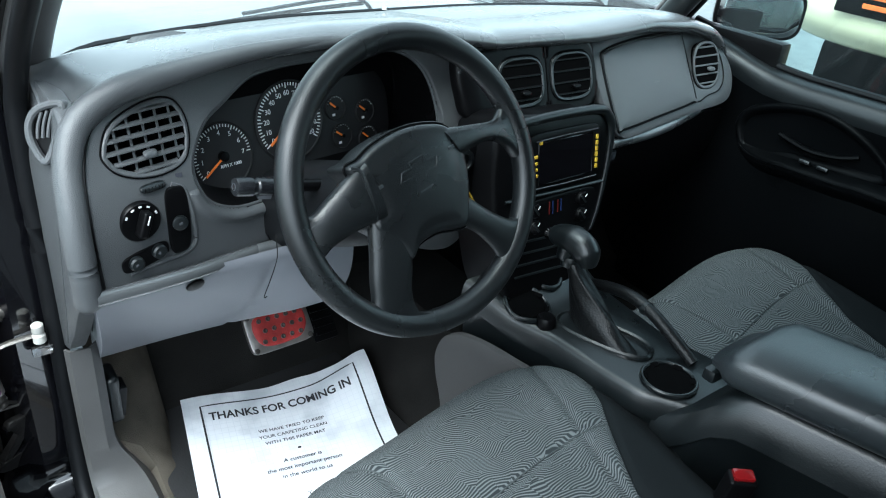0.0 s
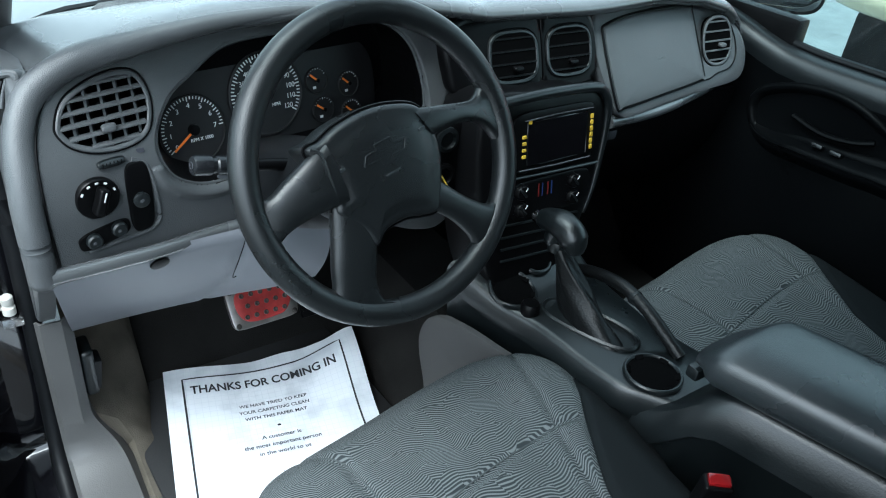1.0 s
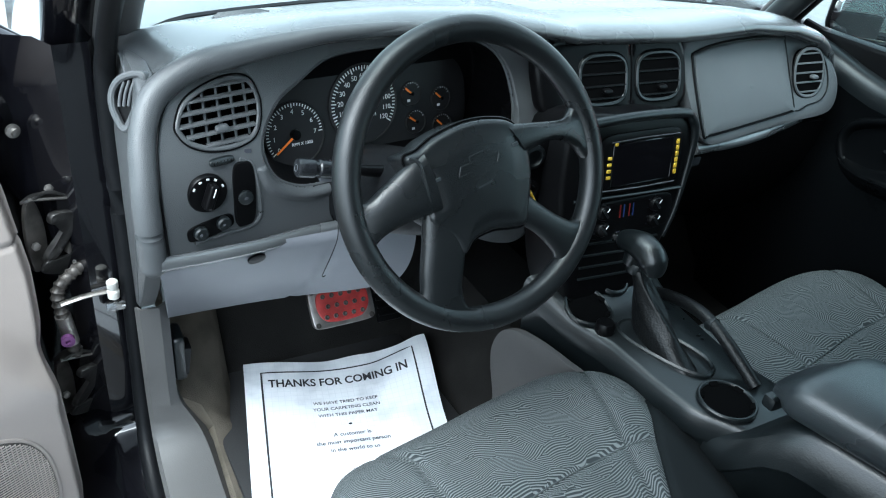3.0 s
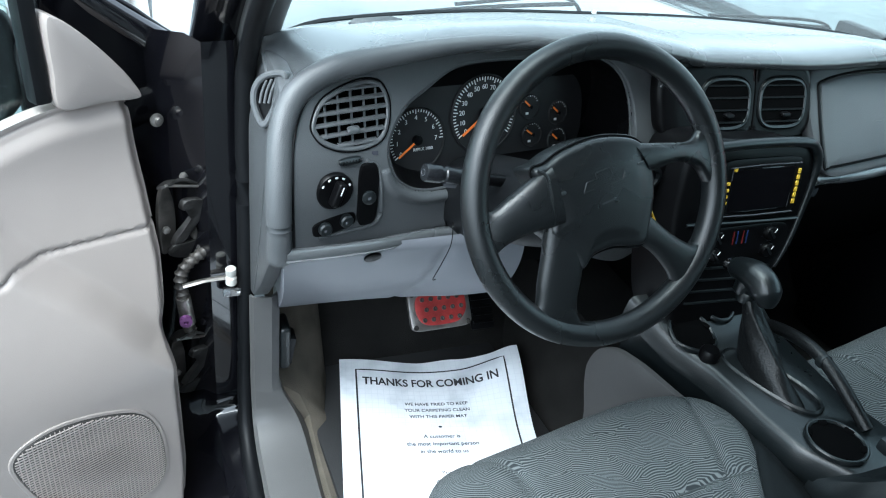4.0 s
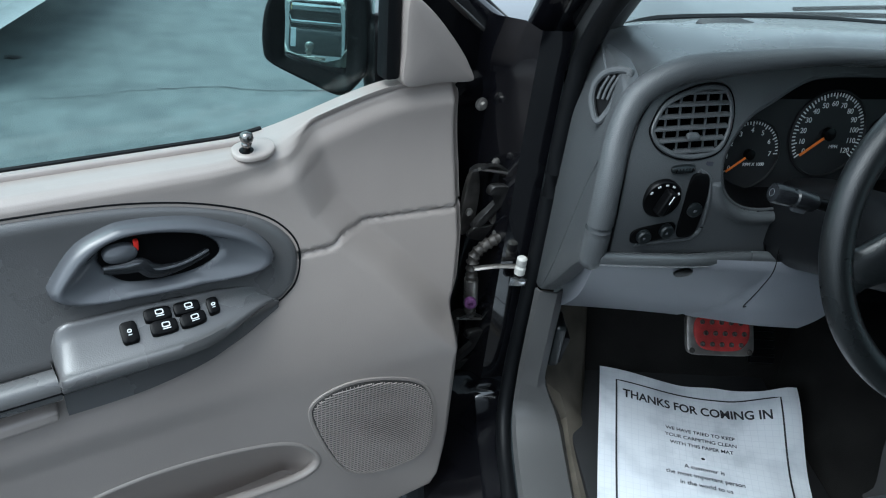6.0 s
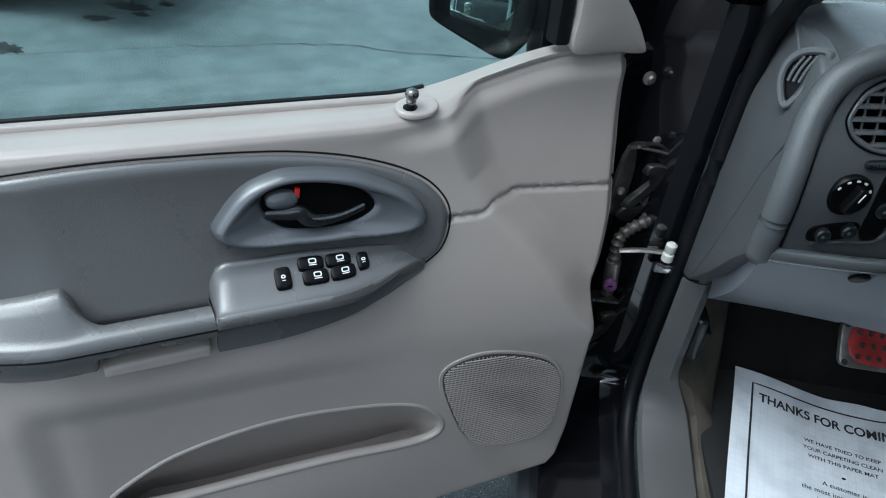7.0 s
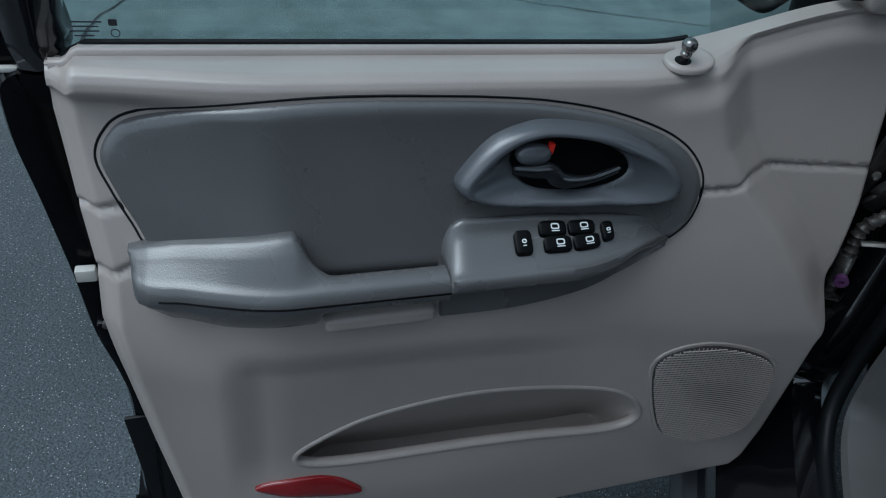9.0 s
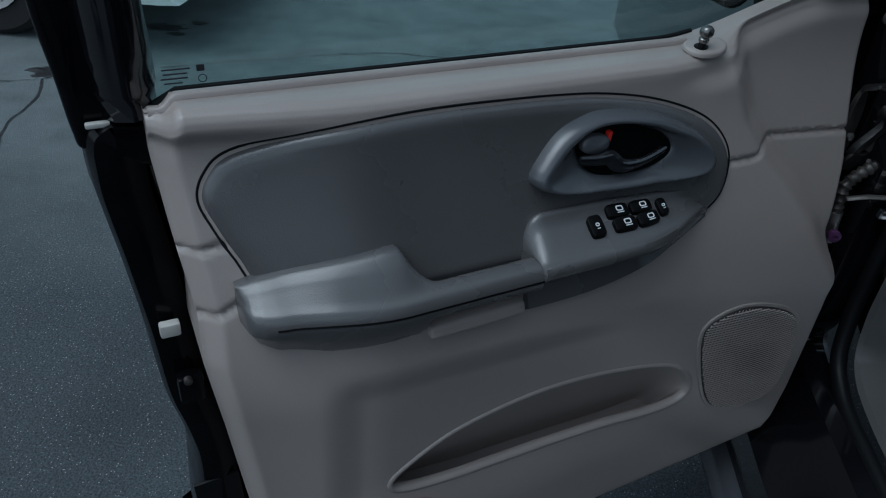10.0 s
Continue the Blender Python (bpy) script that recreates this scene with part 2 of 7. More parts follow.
M_DIAL = mat("dial_face", (0.012, 0.012, 0.013), 0.55, bump=0)
M_SCREEN = mat("radio_screen", (0.004, 0.004, 0.005), 0.12, bump=0)
M_LEATHER = mat("boot_leather", (0.005, 0.0055, 0.006), 0.36, spec=0.25, grain=300, bump=0.4, voronoi=True)
M_GLASS = mat_glass("side_glass", (0.84, 0.94, 0.93))
M_WSGLASS = mat_glass("windscreen_glass", (0.88, 0.93, 0.92), dust=0.04)
M_MIRROR = mat("mirror_silver", (0.93, 0.94, 0.94), 0.0, 1.0, vary=0.01, bump=0)
M_MIRROR.node_tree.links.remove(M_MIRROR.node_tree.nodes["Principled BSDF"].inputs["Roughness"].links[0])
M_MIRROR.node_tree.nodes["Principled BSDF"].inputs["Roughness"].default_value = 0.0
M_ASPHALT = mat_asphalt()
M_STAIN = mat("oil_stain", (0.022, 0.023, 0.025), 0.4, vary=0.4, patch=12)
M_CRACK = mat("crack_tar", (0.018, 0.018, 0.02), 0.8, vary=0.3)
M_CREAM = mat("cream_paint", (0.72, 0.66, 0.45), 0.25, vary=0.05, bump=0, coat=0.5)
M_WHITEPAINT = mat("white_paint", (0.75, 0.76, 0.74), 0.25, vary=0.04, bump=0, coat=0.5)
M_DARKGLASS = mat("dark_window", (0.01, 0.012, 0.013), 0.08, bump=0)
M_TYRE = mat("tyre_rubber", (0.015, 0.015, 0.015), 0.8, grain=120, bump=0.4)
M_ALLOY = mat("alloy", (0.6, 0.6, 0.6), 0.3, 0.9, bump=0)
M_GOLD = mat("gold_badge", (0.75, 0.52, 0.12), 0.3, 0.6, bump=0)
M_PLATE = mat("plate_white", (0.8, 0.82, 0.84), 0.4, bump=0)
M_GRASS = mat("grass_blades", (0.06, 0.11, 0.03), 0.8, vary=0.4, grain=60, bump=0.6, patch=3)
M_CONE = mat("orange_cone", (0.8, 0.16, 0.03), 0.5)


def mat_paper():
    """White paper with a faint square grid."""
    m = mat("paper", (0.71, 0.735, 0.775), 0.75, vary=0.05, grain=500, bump=0.1, patch=15)
    nt = m.node_tree
    b = nt.nodes["Principled BSDF"]
    co = nt.nodes["Texture Coordinate"]
    sx = nt.nodes.new("ShaderNodeSeparateXYZ")
    nt.links.new(co.outputs["Object"], sx.inputs[0])
    lines = []
    for axis in "XY":
        a = nt.nodes.new("ShaderNodeMath")
        a.operation = "PINGPONG"
        a.inputs[1].default_value = 0.006
        nt.links.new(sx.outputs[axis], a.inputs[0])
        c = nt.nodes.new("ShaderNodeMath")
        c.operation = "LESS_THAN"
        c.inputs[1].default_value = 0.00045
        nt.links.new(a.outputs[0], c.inputs[0])
        lines.append(c)
    mx = nt.nodes.new("ShaderNodeMath")
    mx.operation = "MAXIMUM"
    nt.links.new(lines[0].outputs[0], mx.inputs[0])
    nt.links.new(lines[1].outputs[0], mx.inputs[1])
    sc = nt.nodes.new("ShaderNodeMath")
    sc.operation = "MULTIPLY"
    sc.inputs[1].default_value = 0.20
    nt.links.new(mx.outputs[0], sc.inputs[0])
    mix = nt.nodes.new("ShaderNodeMix")
    mix.data_type = "RGBA"
    nt.links.new(sc.outputs[0], mix.inputs["Factor"])
    nt.links.new(b.inputs["Base Color"].links[0].from_socket, mix.inputs[6])
    mix.inputs[7].default_value = (0.42, 0.45, 0.55, 1)
    # faint grey smudges of shoe soles
    n = nt.nodes.new("ShaderNodeTexNoise")
    n.inputs["Scale"].default_value, n.inputs["Detail"].default_value = 11.0, 6
    nt.links.new(co.outputs["Object"], n.inputs["Vector"])
    r = nt.nodes.new("ShaderNodeMapRange")
    r.inputs["From Min"].default_value, r.inputs["From Max"].default_value, r.inputs["To Max"].default_value = 0.49, 0.66, 0.5
    nt.links.new(n.outputs["Fac"], r.inputs["Value"])
    smudge = nt.nodes.new("ShaderNodeMix")
    smudge.data_type = "RGBA"
    nt.links.new(r.outputs["Result"], smudge.inputs["Factor"])
    nt.links.new(mix.outputs[2], smudge.inputs[6])
    smudge.inputs[7].default_value = (0.40, 0.43, 0.48, 1)
    nt.links.new(smudge.outputs[2], b.inputs["Base Color"])
    return m


M_PAPER = mat_paper()


# ---- mesh helpers ----
def finish(bm, material, sharp=40):
    me = bpy.data.meshes.new("mesh")
    bmesh.ops.recalc_face_normals(bm, faces=bm.faces)
    bm.to_mesh(me)
    bm.free()
    me.materials.append(material)
    me.shade_smooth()
    me.set_sharp_from_angle(angle=radians(sharp))
    return me


def part(name, bm, material, parent=None, label="", sharp=40, m=None):
    """Links a bmesh as one mesh object, under a thing or a part."""
    ob = new(name, finish(bm, material, sharp))
    if parent is not None:
        ob.parent = parent
    if m is not None:
        ob.matrix_basis = m
    if label:
        ob["label"] = label
    return ob


def thing(name, label, category, m=None, group="", kind=""):
    """An empty at a thing's base that holds its parts."""
    ob = new(name)
    ob.empty_display_size = 0.05
    if m is not None:
        ob.matrix_basis = m
    return tagged(ob, label, category, group, kind)


def frame_at(origin, xdir, zdir):
    """A pose with x along xdir and z along zdir."""
    z = Vector(zdir).normalized()
    y = z.cross(Vector(xdir)).normalized()
    x = y.cross(z)
    m = Matrix((x, y, z)).transposed().to_4x4()
    m.translation = origin
    return m


def spline(pts, n, closed=False):
    """n points on a smooth curve through the control points."""
    p = np.array(pts, float)
    k = len(p)
    out = []
    segs = k if closed else k - 1
    for i in range(n):
        s = i / n * segs if closed else i / (n - 1) * segs
        j = min(int(s), segs - 1)
        f = s - j
        if closed:
            a, b, c, d = p[(j - 1) % k], p[j % k], p[(j + 1) % k], p[(j + 2) % k]
        else:
            a, b, c, d = p[max(j - 1, 0)], p[j], p[j + 1], p[min(j + 2, k - 1)]
        out.append(0.5 * (2 * b + (c - a) * f + (2 * a - 5 * b + 4 * c - d) * f * f + (3 * b - a - 3 * c + d) * f**3))
    return np.array(out)


def lerp_table(x, table):
    xs, ys = zip(*table)
    return float(np.interp(x, xs, ys))


def sheet(rows, close_u=False, close_v=False, caps=False):
    """A surface through rows of points."""
    bm = bmesh.new()
    vs = [[bm.verts.new(tuple(map(float, p))) for p in row] for row in rows]
    nu, nv = len(vs), len(vs[0])
    for i in range(nu if close_u else nu - 1):
        for j in range(nv if close_v else nv - 1):
            q = (vs[i][j], vs[(i + 1) % nu][j], vs[(i + 1) % nu][(j + 1) % nv], vs[i][(j + 1) % nv])
            bm.faces.new(q)
    if caps:
        bm.faces.new(vs[0][::-1])
        bm.faces.new(vs[-1])
    return bm


def thick(bm, depth):
    """Gives an open sheet a thickness."""
    bmesh.ops.recalc_face_normals(bm, faces=bm.faces)
    bmesh.ops.solidify(bm, geom=bm.faces[:], thickness=depth)
    return bm


def tube(path, r, seg=12, closed=False, flat=1.0, up=(0, 0, 1)):
    """A rounded bar along a path; r may be a list. flat squeezes it across the up direction."""
    p = np.array(path, float)
    n = len(p)
    rs = np.broadcast_to(np.array(r, float), (n,))
    rows = []
    for i in range(n):
        a, b = (p[(i - 1) % n], p[(i + 1) % n]) if closed else (p[max(i - 1, 0)], p[min(i + 1, n - 1)])
        t = (b - a) / (np.linalg.norm(b - a) + 1e-9)
        s = np.cross(t, up)
        s = s / (np.linalg.norm(s) + 1e-9)
        w = np.cross(s, t)
        rows.append([p[i] + rs[i] * (math.cos(k) * s + flat * math.sin(k) * w) for k in np.linspace(0, 2 * math.pi, seg, endpoint=False)])
    return sheet(rows, close_u=closed, close_v=True, caps=not closed)


def inset_ring(o, d):
    """Moves a closed 2D outline inward by d."""
    o = np.array(o, float)
    a, b = np.roll(o, 1, 0), np.roll(o, -1, 0)
    t = b - a
    t /= np.linalg.norm(t, axis=1)[:, None] + 1e-9
    nrm = np.stack([-t[:, 1], t[:, 0]], 1)
    area = 0.5 * np.sum(a[:, 0] * o[:, 1] - o[:, 0] * a[:, 1])
    return o + nrm * d * (1 if area > 0 else -1)


def slab(outline, depth, place, bevel=0.002, dome=0.0):
    """A plate with an outline, a bevelled front edge and, with dome, a swollen face. place(a, b, h) gives its points; h is the height over its base."""
    o = np.array(outline, float)
    c = o.mean(0)
    rows = [[place(a, b, 0) for a, b in o], [place(a, b, depth - bevel) for a, b in o]]
    o2 = inset_ring(o, bevel)
    mid = inset_ring(o, bevel * 0.3)
    rows.append([place(a, b, depth - bevel * 0.3) for a, b in mid])
    rows.append([place(a, b, depth) for a, b in o2])
    steps = (0.8, 0.55, 0.3, 0.08) if dome or len(o) > 20 else (0.5, 0.1)
    for s in steps:
        rows.append([place(*(c + (q - c) * s), depth + dome * (1 - s * s)) for q in o2])
    return sheet(rows, close_v=True, caps=True)


def rbox(size, bevel=0.004, m=None, seg=2):
    """A box with rounded edges."""
    bm = bmesh.new()
    bmesh.ops.create_cube(bm, size=1.0)
    bmesh.ops.scale(bm, vec=size, verts=bm.verts)
    if bevel:
        bmesh.ops.bevel(bm, geom=bm.edges[:], offset=bevel, segments=seg, profile=0.6, affect="EDGES")
    if m is not None:
        bm.transform(m)
    return bm


def lathe(profile, seg=24, m=None):
    """A turned shape from (radius, height) pairs about z."""
    rows = [[(r * math.cos(k), r * math.sin(k), h) for k in np.linspace(0, 2 * math.pi, seg, endpoint=False)] for r, h in profile]
    bm = sheet(rows, close_v=True, caps=True)
    if m is not None:
        bm.transform(m)
    return bm


def oval(a, b, n=48, power=2.0, cx=0.0, cy=0.0, turn=0.0):
    out = []
    ct, st = math.cos(radians(turn)), math.sin(radians(turn))
    for k in np.linspace(0, 2 * math.pi, n, endpoint=False):
        c, s = math.cos(k), math.sin(k)
        x = a * math.copysign(abs(c) ** (2 / power), c)
        y = b * math.copysign(abs(s) ** (2 / power), s)
        out.append((cx + x * ct - y * st, cy + x * st + y * ct))
    return out


def ring_plate(outer, inner, depth, place, bevel=0.0015):
    """A flat frame between two outlines with the same count of points."""
    o, i = np.array(outer, float), np.array(inner, float)
    ob_, ib = inset_ring(o, bevel), inset_ring(i, -bevel)
    rows = [[place(a, b, 0) for a, b in o], [place(a, b, depth - bevel) for a, b in o], [place(a, b, depth) for a, b in ob_],
            [place(a, b, depth) for a, b in ib], [place(a, b, depth - bevel) for a, b in i], [place(a, b, 0) for a, b in i]]
    return sheet(rows, close_u=True, close_v=True)


def lettering(body, size, material, parent, m, name="lettering", depth=0.0003, align="CENTER", bold=0.0):
    cu = bpy.data.curves.new("type", "FONT")
    cu.body, cu.size, cu.align_x, cu.align_y, cu.extrude = body, size, align, "CENTER", depth
    cu.offset = bold
    tmp = bpy.data.objects.new("type", cu)
    me = bpy.data.meshes.new_from_object(tmp)
    bpy.data.objects.remove(tmp)
    me.materials.clear()
    me.materials.append(material)
    ob = new(name, me)
    ob.parent = parent
    ob.matrix_basis = m
    return ob


def inside(pt, poly):
    x, y = pt
    hit = False
    n = len(poly)
    for i in range(n):
        (x1, y1), (x2, y2) = poly[i], poly[(i + 1) % n]
        if (y1 > y) != (y2 > y) and x < (x2 - x1) * (y - y1) / (y2 - y1) + x1:
            hit = not hit
    return hit


def edge_gap(pt, poly):
    """Distance from a point to an outline, positive inside."""
    p = np.array(poly, float)
    q = np.roll(p, -1, 0)
    d = q - p
    t = np.clip(((np.array(pt) - p) * d).sum(1) / ((d * d).sum(1) + 1e-12), 0, 1)
    g = np.hypot(*((p + d * t[:, None]) - np.array(pt)).T).min()
    return g if inside(pt, poly) else -g


def line_gap(pt, line):
    p = np.array(line, float)
    d = p[1:] - p[:-1]
    t = np.clip(((np.array(pt) - p[:-1]) * d).sum(1) / ((d * d).sum(1) + 1e-12), 0, 1)
    return np.hypot(*((p[:-1] + d * t[:, None]) - np.array(pt)).T).min()


def sm(x):
    x = min(1.0, max(0.0, x))
    return x * x * (3 - 2 * x)


def door_top(u):
    """Height of the trim's upper edge along the door."""
    return 0.981 + 0.055 * sm((0.355 - u) / 0.27) - 0.012 * sm((u - 0.928) / 0.014)


def door_w(u, z):
    """How far the trim's surface stands inboard of the door's inner plane."""
    w = 0.06 + 0.085 * sm((1.0 - z) / 0.35)
    bulge = lerp_table(z, [(0.52, -0.06), (0.62, 0.0), (0.697, 0.070), (0.747, 0.105), (0.80, 0.150), (0.85, 0.200), (0.90, 0.238), (0.95, 0.258), (1.0, 0.268)])
    w -= 0.05 * sm((bulge - u) / 0.075 + 0.5)
    w -= 0.045 * (1 - sm((0.95 - u) / 0.2)) * (1 - 0.55 * sm((z - 0.945) / 0.024))
    # the lower field lies a little deeper than its frame
    w -= 0.013 * sm((0.838 - u) / 0.055) * sm((0.712 - z) / 0.055) * sm((u - 0.22) / 0.40) * sm((z - 0.40) / 0.12)
    return w


# ---- setting: ground and outside ----
GROUND = -0.09


def build_ground():
    rows = []
    for i in range(61):
        x = -60 + 2 * i
        rows.append([(x, -60 + 2 * j, GROUND) for j in range(61)])
    bm = sheet(rows)
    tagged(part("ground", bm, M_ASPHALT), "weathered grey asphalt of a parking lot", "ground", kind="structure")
    # cracks and oil spots lie a little proud of the asphalt
    for pts, w in (([(-3.9, 2.0), (-3.2, 2.25), (-2.78, 2.48), (-2.37, 2.69), (-1.85, 2.92), (-1.42, 2.96), (-0.6, 3.15), (0.4, 3.3)], 0.010),
                   ([(-3.2, 2.25), (-3.13, 2.08), (-3.12, 1.85), (-3.04, 1.6), (-3.1, 1.3), (-2.95, 0.9)], 0.011)):
        c = spline(pts, 60)
        rows = []
        for k, (x, y) in enumerate(c):
            x += 0.02 * noise.noise((x * 9, y * 9, 1))
            y += 0.02 * noise.noise((x * 9, y * 9, 5))
            ww = w * (0.5 + abs(noise.noise((k * 0.4, 2, 0))))
            rows.append([(x - ww * 0.5, y - ww * 0.5, GROUND + 0.004), (x + ww * 0.5, y + ww * 0.5, GROUND + 0.004)])
        tagged(part("crack", sheet(rows), M_CRACK), "dark crack running through the asphalt", "crack", kind="structure")
    for x, y, r in ((-2.96, 3.0, 0.07), (-3.02, 2.80, 0.045), (-2.8, 3.1, 0.03), (-3.2, 2.33, 0.06), (-3.55, 2.33, 0.03), (-2.86, 2.92, 0.03)):
        o = [(x + r * (1 + 0.9 * noise.noise((math.cos(a) * 3 + x * 7, math.sin(a) * 3, y))) * math.cos(a) * 1.4, y + 0.8 * r * (1 + 0.9 * noise.noise((math.cos(a) * 3, math.sin(a) * 3 + y * 7, x))) * math.sin(a)) for a in np.linspace(0, 6.28, 40, endpoint=False)]
        tagged(part("stain", slab(o, 0.0008, lambda a, b, h: (a, b, GROUND + 0.0025 + h), 0.0002), M_STAIN), "dark oil stain on the asphalt", "stain", kind="structure")


def car_hull(name, label, paint, m, length=4.4, width=1.75, height=1.45):
    """A parked saloon, nose towards +x of its own axes."""
    car = thing(name, label, "car", m)
    half = width / 2
    prof = [(-length / 2, 0.32), (-length / 2 - 0.02, 0.55), (-length / 2 + 0.05, 0.92), (-length / 2 + 0.75, 0.98), (-length / 2 + 1.3, height), (0.15, height + 0.01),
            (0.95, 0.98), (length / 2 - 0.25, 0.80), (length / 2 + 0.02, 0.58), (length / 2, 0.30), (length / 2 - 0.3, 0.22), (-length / 2 + 0.3, 0.22)]
    o = spline(prof, 60, closed=True)
    rows = []
    for s, y in ((0.86, -1), (0.97, -0.93), (1.0, -0.7), (1.0, 0.0), (1.0, 0.7), (0.97, 0.93), (0.86, 1)):
        rows.append([(x * (0.985 + 0.015 * s), y * half * (1 - 0.16 * sm((z - 0.9) / 0.5)), 0.22 + (z - 0.22) * s if z > 0.3 else z) for x, z in o])
    part("body", sheet(rows, close_v=True, caps=True), paint, car)
    for sx in (-1, 1):
        for sy in (-1, 1):
            wm = Matrix.Translation((sx * length * 0.31, sy * (half - 0.09), 0.32)) @ pose(0, 0, 0, 90 * sy * -1)
            w = part("wheel", lathe([(0.20, -0.09), (0.29, -0.10), (0.32, -0.07), (0.32, 0.07), (0.29, 0.10), (0.20, 0.10), (0.19, 0.08)], 32), M_TYRE, car, m=wm)
            part("rim", lathe([(0.19, 0.05), (0.195, 0.11), (0.17, 0.105), (0.15, 0.07), (0.05, 0.09), (0.02, 0.11)], 24), M_ALLOY, w)
    for sy in (-1, 1):
        wo = [(-1.15, 1.0), (-0.85, 1.34), (0.1, 1.36), (0.75, 1.0)]
        o2 = spline(wo, 24, closed=True)
        part("side_window", slab(o2, 0.012, lambda a, b, h, s=sy: (a, s * (half * (1 - 0.16 * sm((b - 0.9) / 0.5)) - 0.002 + h), b), 0.003), M_DARKGLASS, car)
    return car


def build_outside():
    # pale car seen through the driver's window
    car_hull("white_car", "white saloon parked across the lot on asphalt", M_WHITEPAINT, Matrix.Translation((-4.95, 3.64, GROUND)) @ pose(0, 0, 0, 0, 0, -3))
    # dark pickup whose front shows in the door mirror
    t = thing("pickup_truck", "dark pickup with chrome grille bar and gold badge", "truck", Matrix.Translation((-2.50, -5.72, GROUND)) @ pose(0, 0, 0, 0, 0, 82))
    part("body", rbox((2.0, 1.9, 0.72), 0.10, Matrix.Translation((-1.0, 0, 0.80)), 4), M_PAINT, t)
    part("cab", sheet([[(x, y * s, z) for y in (-0.80, -0.70, 0.70, 0.80)] for x, z, s in ((-0.75, 1.12, 1.0), (-1.25, 1.62, 0.86), (-1.45, 1.70, 0.84), (-2.0, 1.70, 0.84), (-2.05, 1.12, 1.0))], caps=False), M_PAINT, t)
    part("windscreen", sheet([[(-0.78 + 0.02, y, 1.16) for y in (-0.70, 0, 0.70)], [(-1.20 + 0.02, y * 0.88, 1.585) for y in (-0.70, 0, 0.70)]]), M_DARKGLASS, t, "dark windscreen")
    part("bumper", rbox((0.16, 1.86, 0.24), 0.05, Matrix.Translation((0.03, 0, 0.50)), 3), M_DARK, t)
    part("grille_bar", rbox((0.05, 1.25, 0.07), 0.02, Matrix.Translation((0.02, 0, 0.81)), 2), M_CHROME, t, "bright chrome bar")
    part("lower_bar", rbox((0.04, 1.30, 0.035), 0.012, Matrix.Translation((0.05, 0, 0.675)), 2), M_CHROME, t, "thin chrome bar")
    part("grille", rbox((0.04, 1.15, 0.26), 0.02, Matrix.Translation((0.0, 0, 0.74)), 2), M_BLACK, t)
    part("badge", rbox((0.03, 0.22, 0.075), 0.012, Matrix.Translation((0.055, 0, 0.81)), 2), M_GOLD, t, "gold badge")
    part("number_plate", rbox((0.012, 0.32, 0.17), 0.006, Matrix.Translation((0.118, 0, 0.535)), 1), M_PLATE, t, "blank white plate")
    for sy in (-1, 1):
        part("headlight", rbox((0.06, 0.26, 0.20), 0.03, Matrix.Translation((0.0, sy * 0.76, 0.80)), 2), M_ALLOY, t)
        wm = Matrix.Translation((-0.75, sy * 0.90, 0.37)) @ pose(0, 0, 0, -90 * sy)
        wheel = part("wheel", lathe([(0.2, -0.10), (0.35, -0.10), (0.37, -0.07), (0.37, 0.07), (0.35, 0.10), (0.24, 0.11), (0.23, 0.06)], 36), M_TYRE, t, m=wm)
        part("rim", ring_plate(oval(0.235, 0.235, 40), oval(0.195, 0.195, 40), 0.05, lambda a, b, h: (a, b, 0.055 + h), 0.008), M_ALLOY, wheel, "bright alloy rim")
        for k in range(5):
            part("wheel_spoke", rbox((0.20, 0.055, 0.03), 0.01, pose(0, 0, 0, 0, 0, 72 * k) @ Matrix.Translation((0.11, 0, 0.085))), M_ALLOY, wheel)
        part("hub_cap", lathe([(0.05, 0.07), (0.05, 0.10), (0.03, 0.11)], 20), M_ALLOY, wheel)
    # pale car beyond the passenger window
    c = thing("cream_car", "cream and dark red car parked close alongside", "car", Matrix.Translation((2.35, 0.2, GROUND)))
    prof = [(0.0, 0.925), (-0.03, 0.98), (-0.02, 1.06), (0.05, 1.10), (0.3, 1.105), (0.3, 0.875), (0.06, 0.89)]
    o = spline(prof, 36, closed=True)
    rows = []
    for y in np.linspace(-1.2, 0.86, 24):
        back = 0.10 * max(0, (y - 0.55) / 0.31) ** 2
        rows.append([(x + back, y, z) for x, z in o])
    part("bumper", sheet(rows, close_v=True, caps=True), M_CREAM, c, "cream bumper", sharp=60)
    part("body", rbox((2.6, 2.0, 0.75), 0.12, Matrix.Translation((1.5, -0.2, 1.42)), 4), mat("dark_red_paint", (0.16, 0.015, 0.02), 0.2, coat=0.6, bump=0), c)
    # black block put in for the shadow beneath this car
    part("shaded_underside", rbox((2.5, 2.1, 0.66), 0.05, Matrix.Translation((1.5, -0.22, 0.56)), 2), M_BLACK, c)
    for y in (0.62, -1.05):
        part("wheel", lathe([(0.15, -0.1), (0.33, -0.1), (0.35, -0.07), (0.35, 0.07), (0.33, 0.1), (0.15, 0.1)], 32, Matrix.Translation((0.45, y, 0.35)) @ pose(0, 0, 0, 90)), M_TYRE, c)
    plate = part("number_plate", rbox((0.015, 0.34, 0.17), 0.008, Matrix.Translation((-0.045, 0.50, 1.12))), M_BLACK, c, "dark plate")
    for k, (w, h) in enumerate(((0.20, 0.02), (0.26, 0.035), (0.16, 0.018))):
        part("bar", rbox((0.004, w, h), 0.001, Matrix.Translation((-0.055, 0.48, 1.165 - 0.045 * k)), 1), M_CONE, plate)
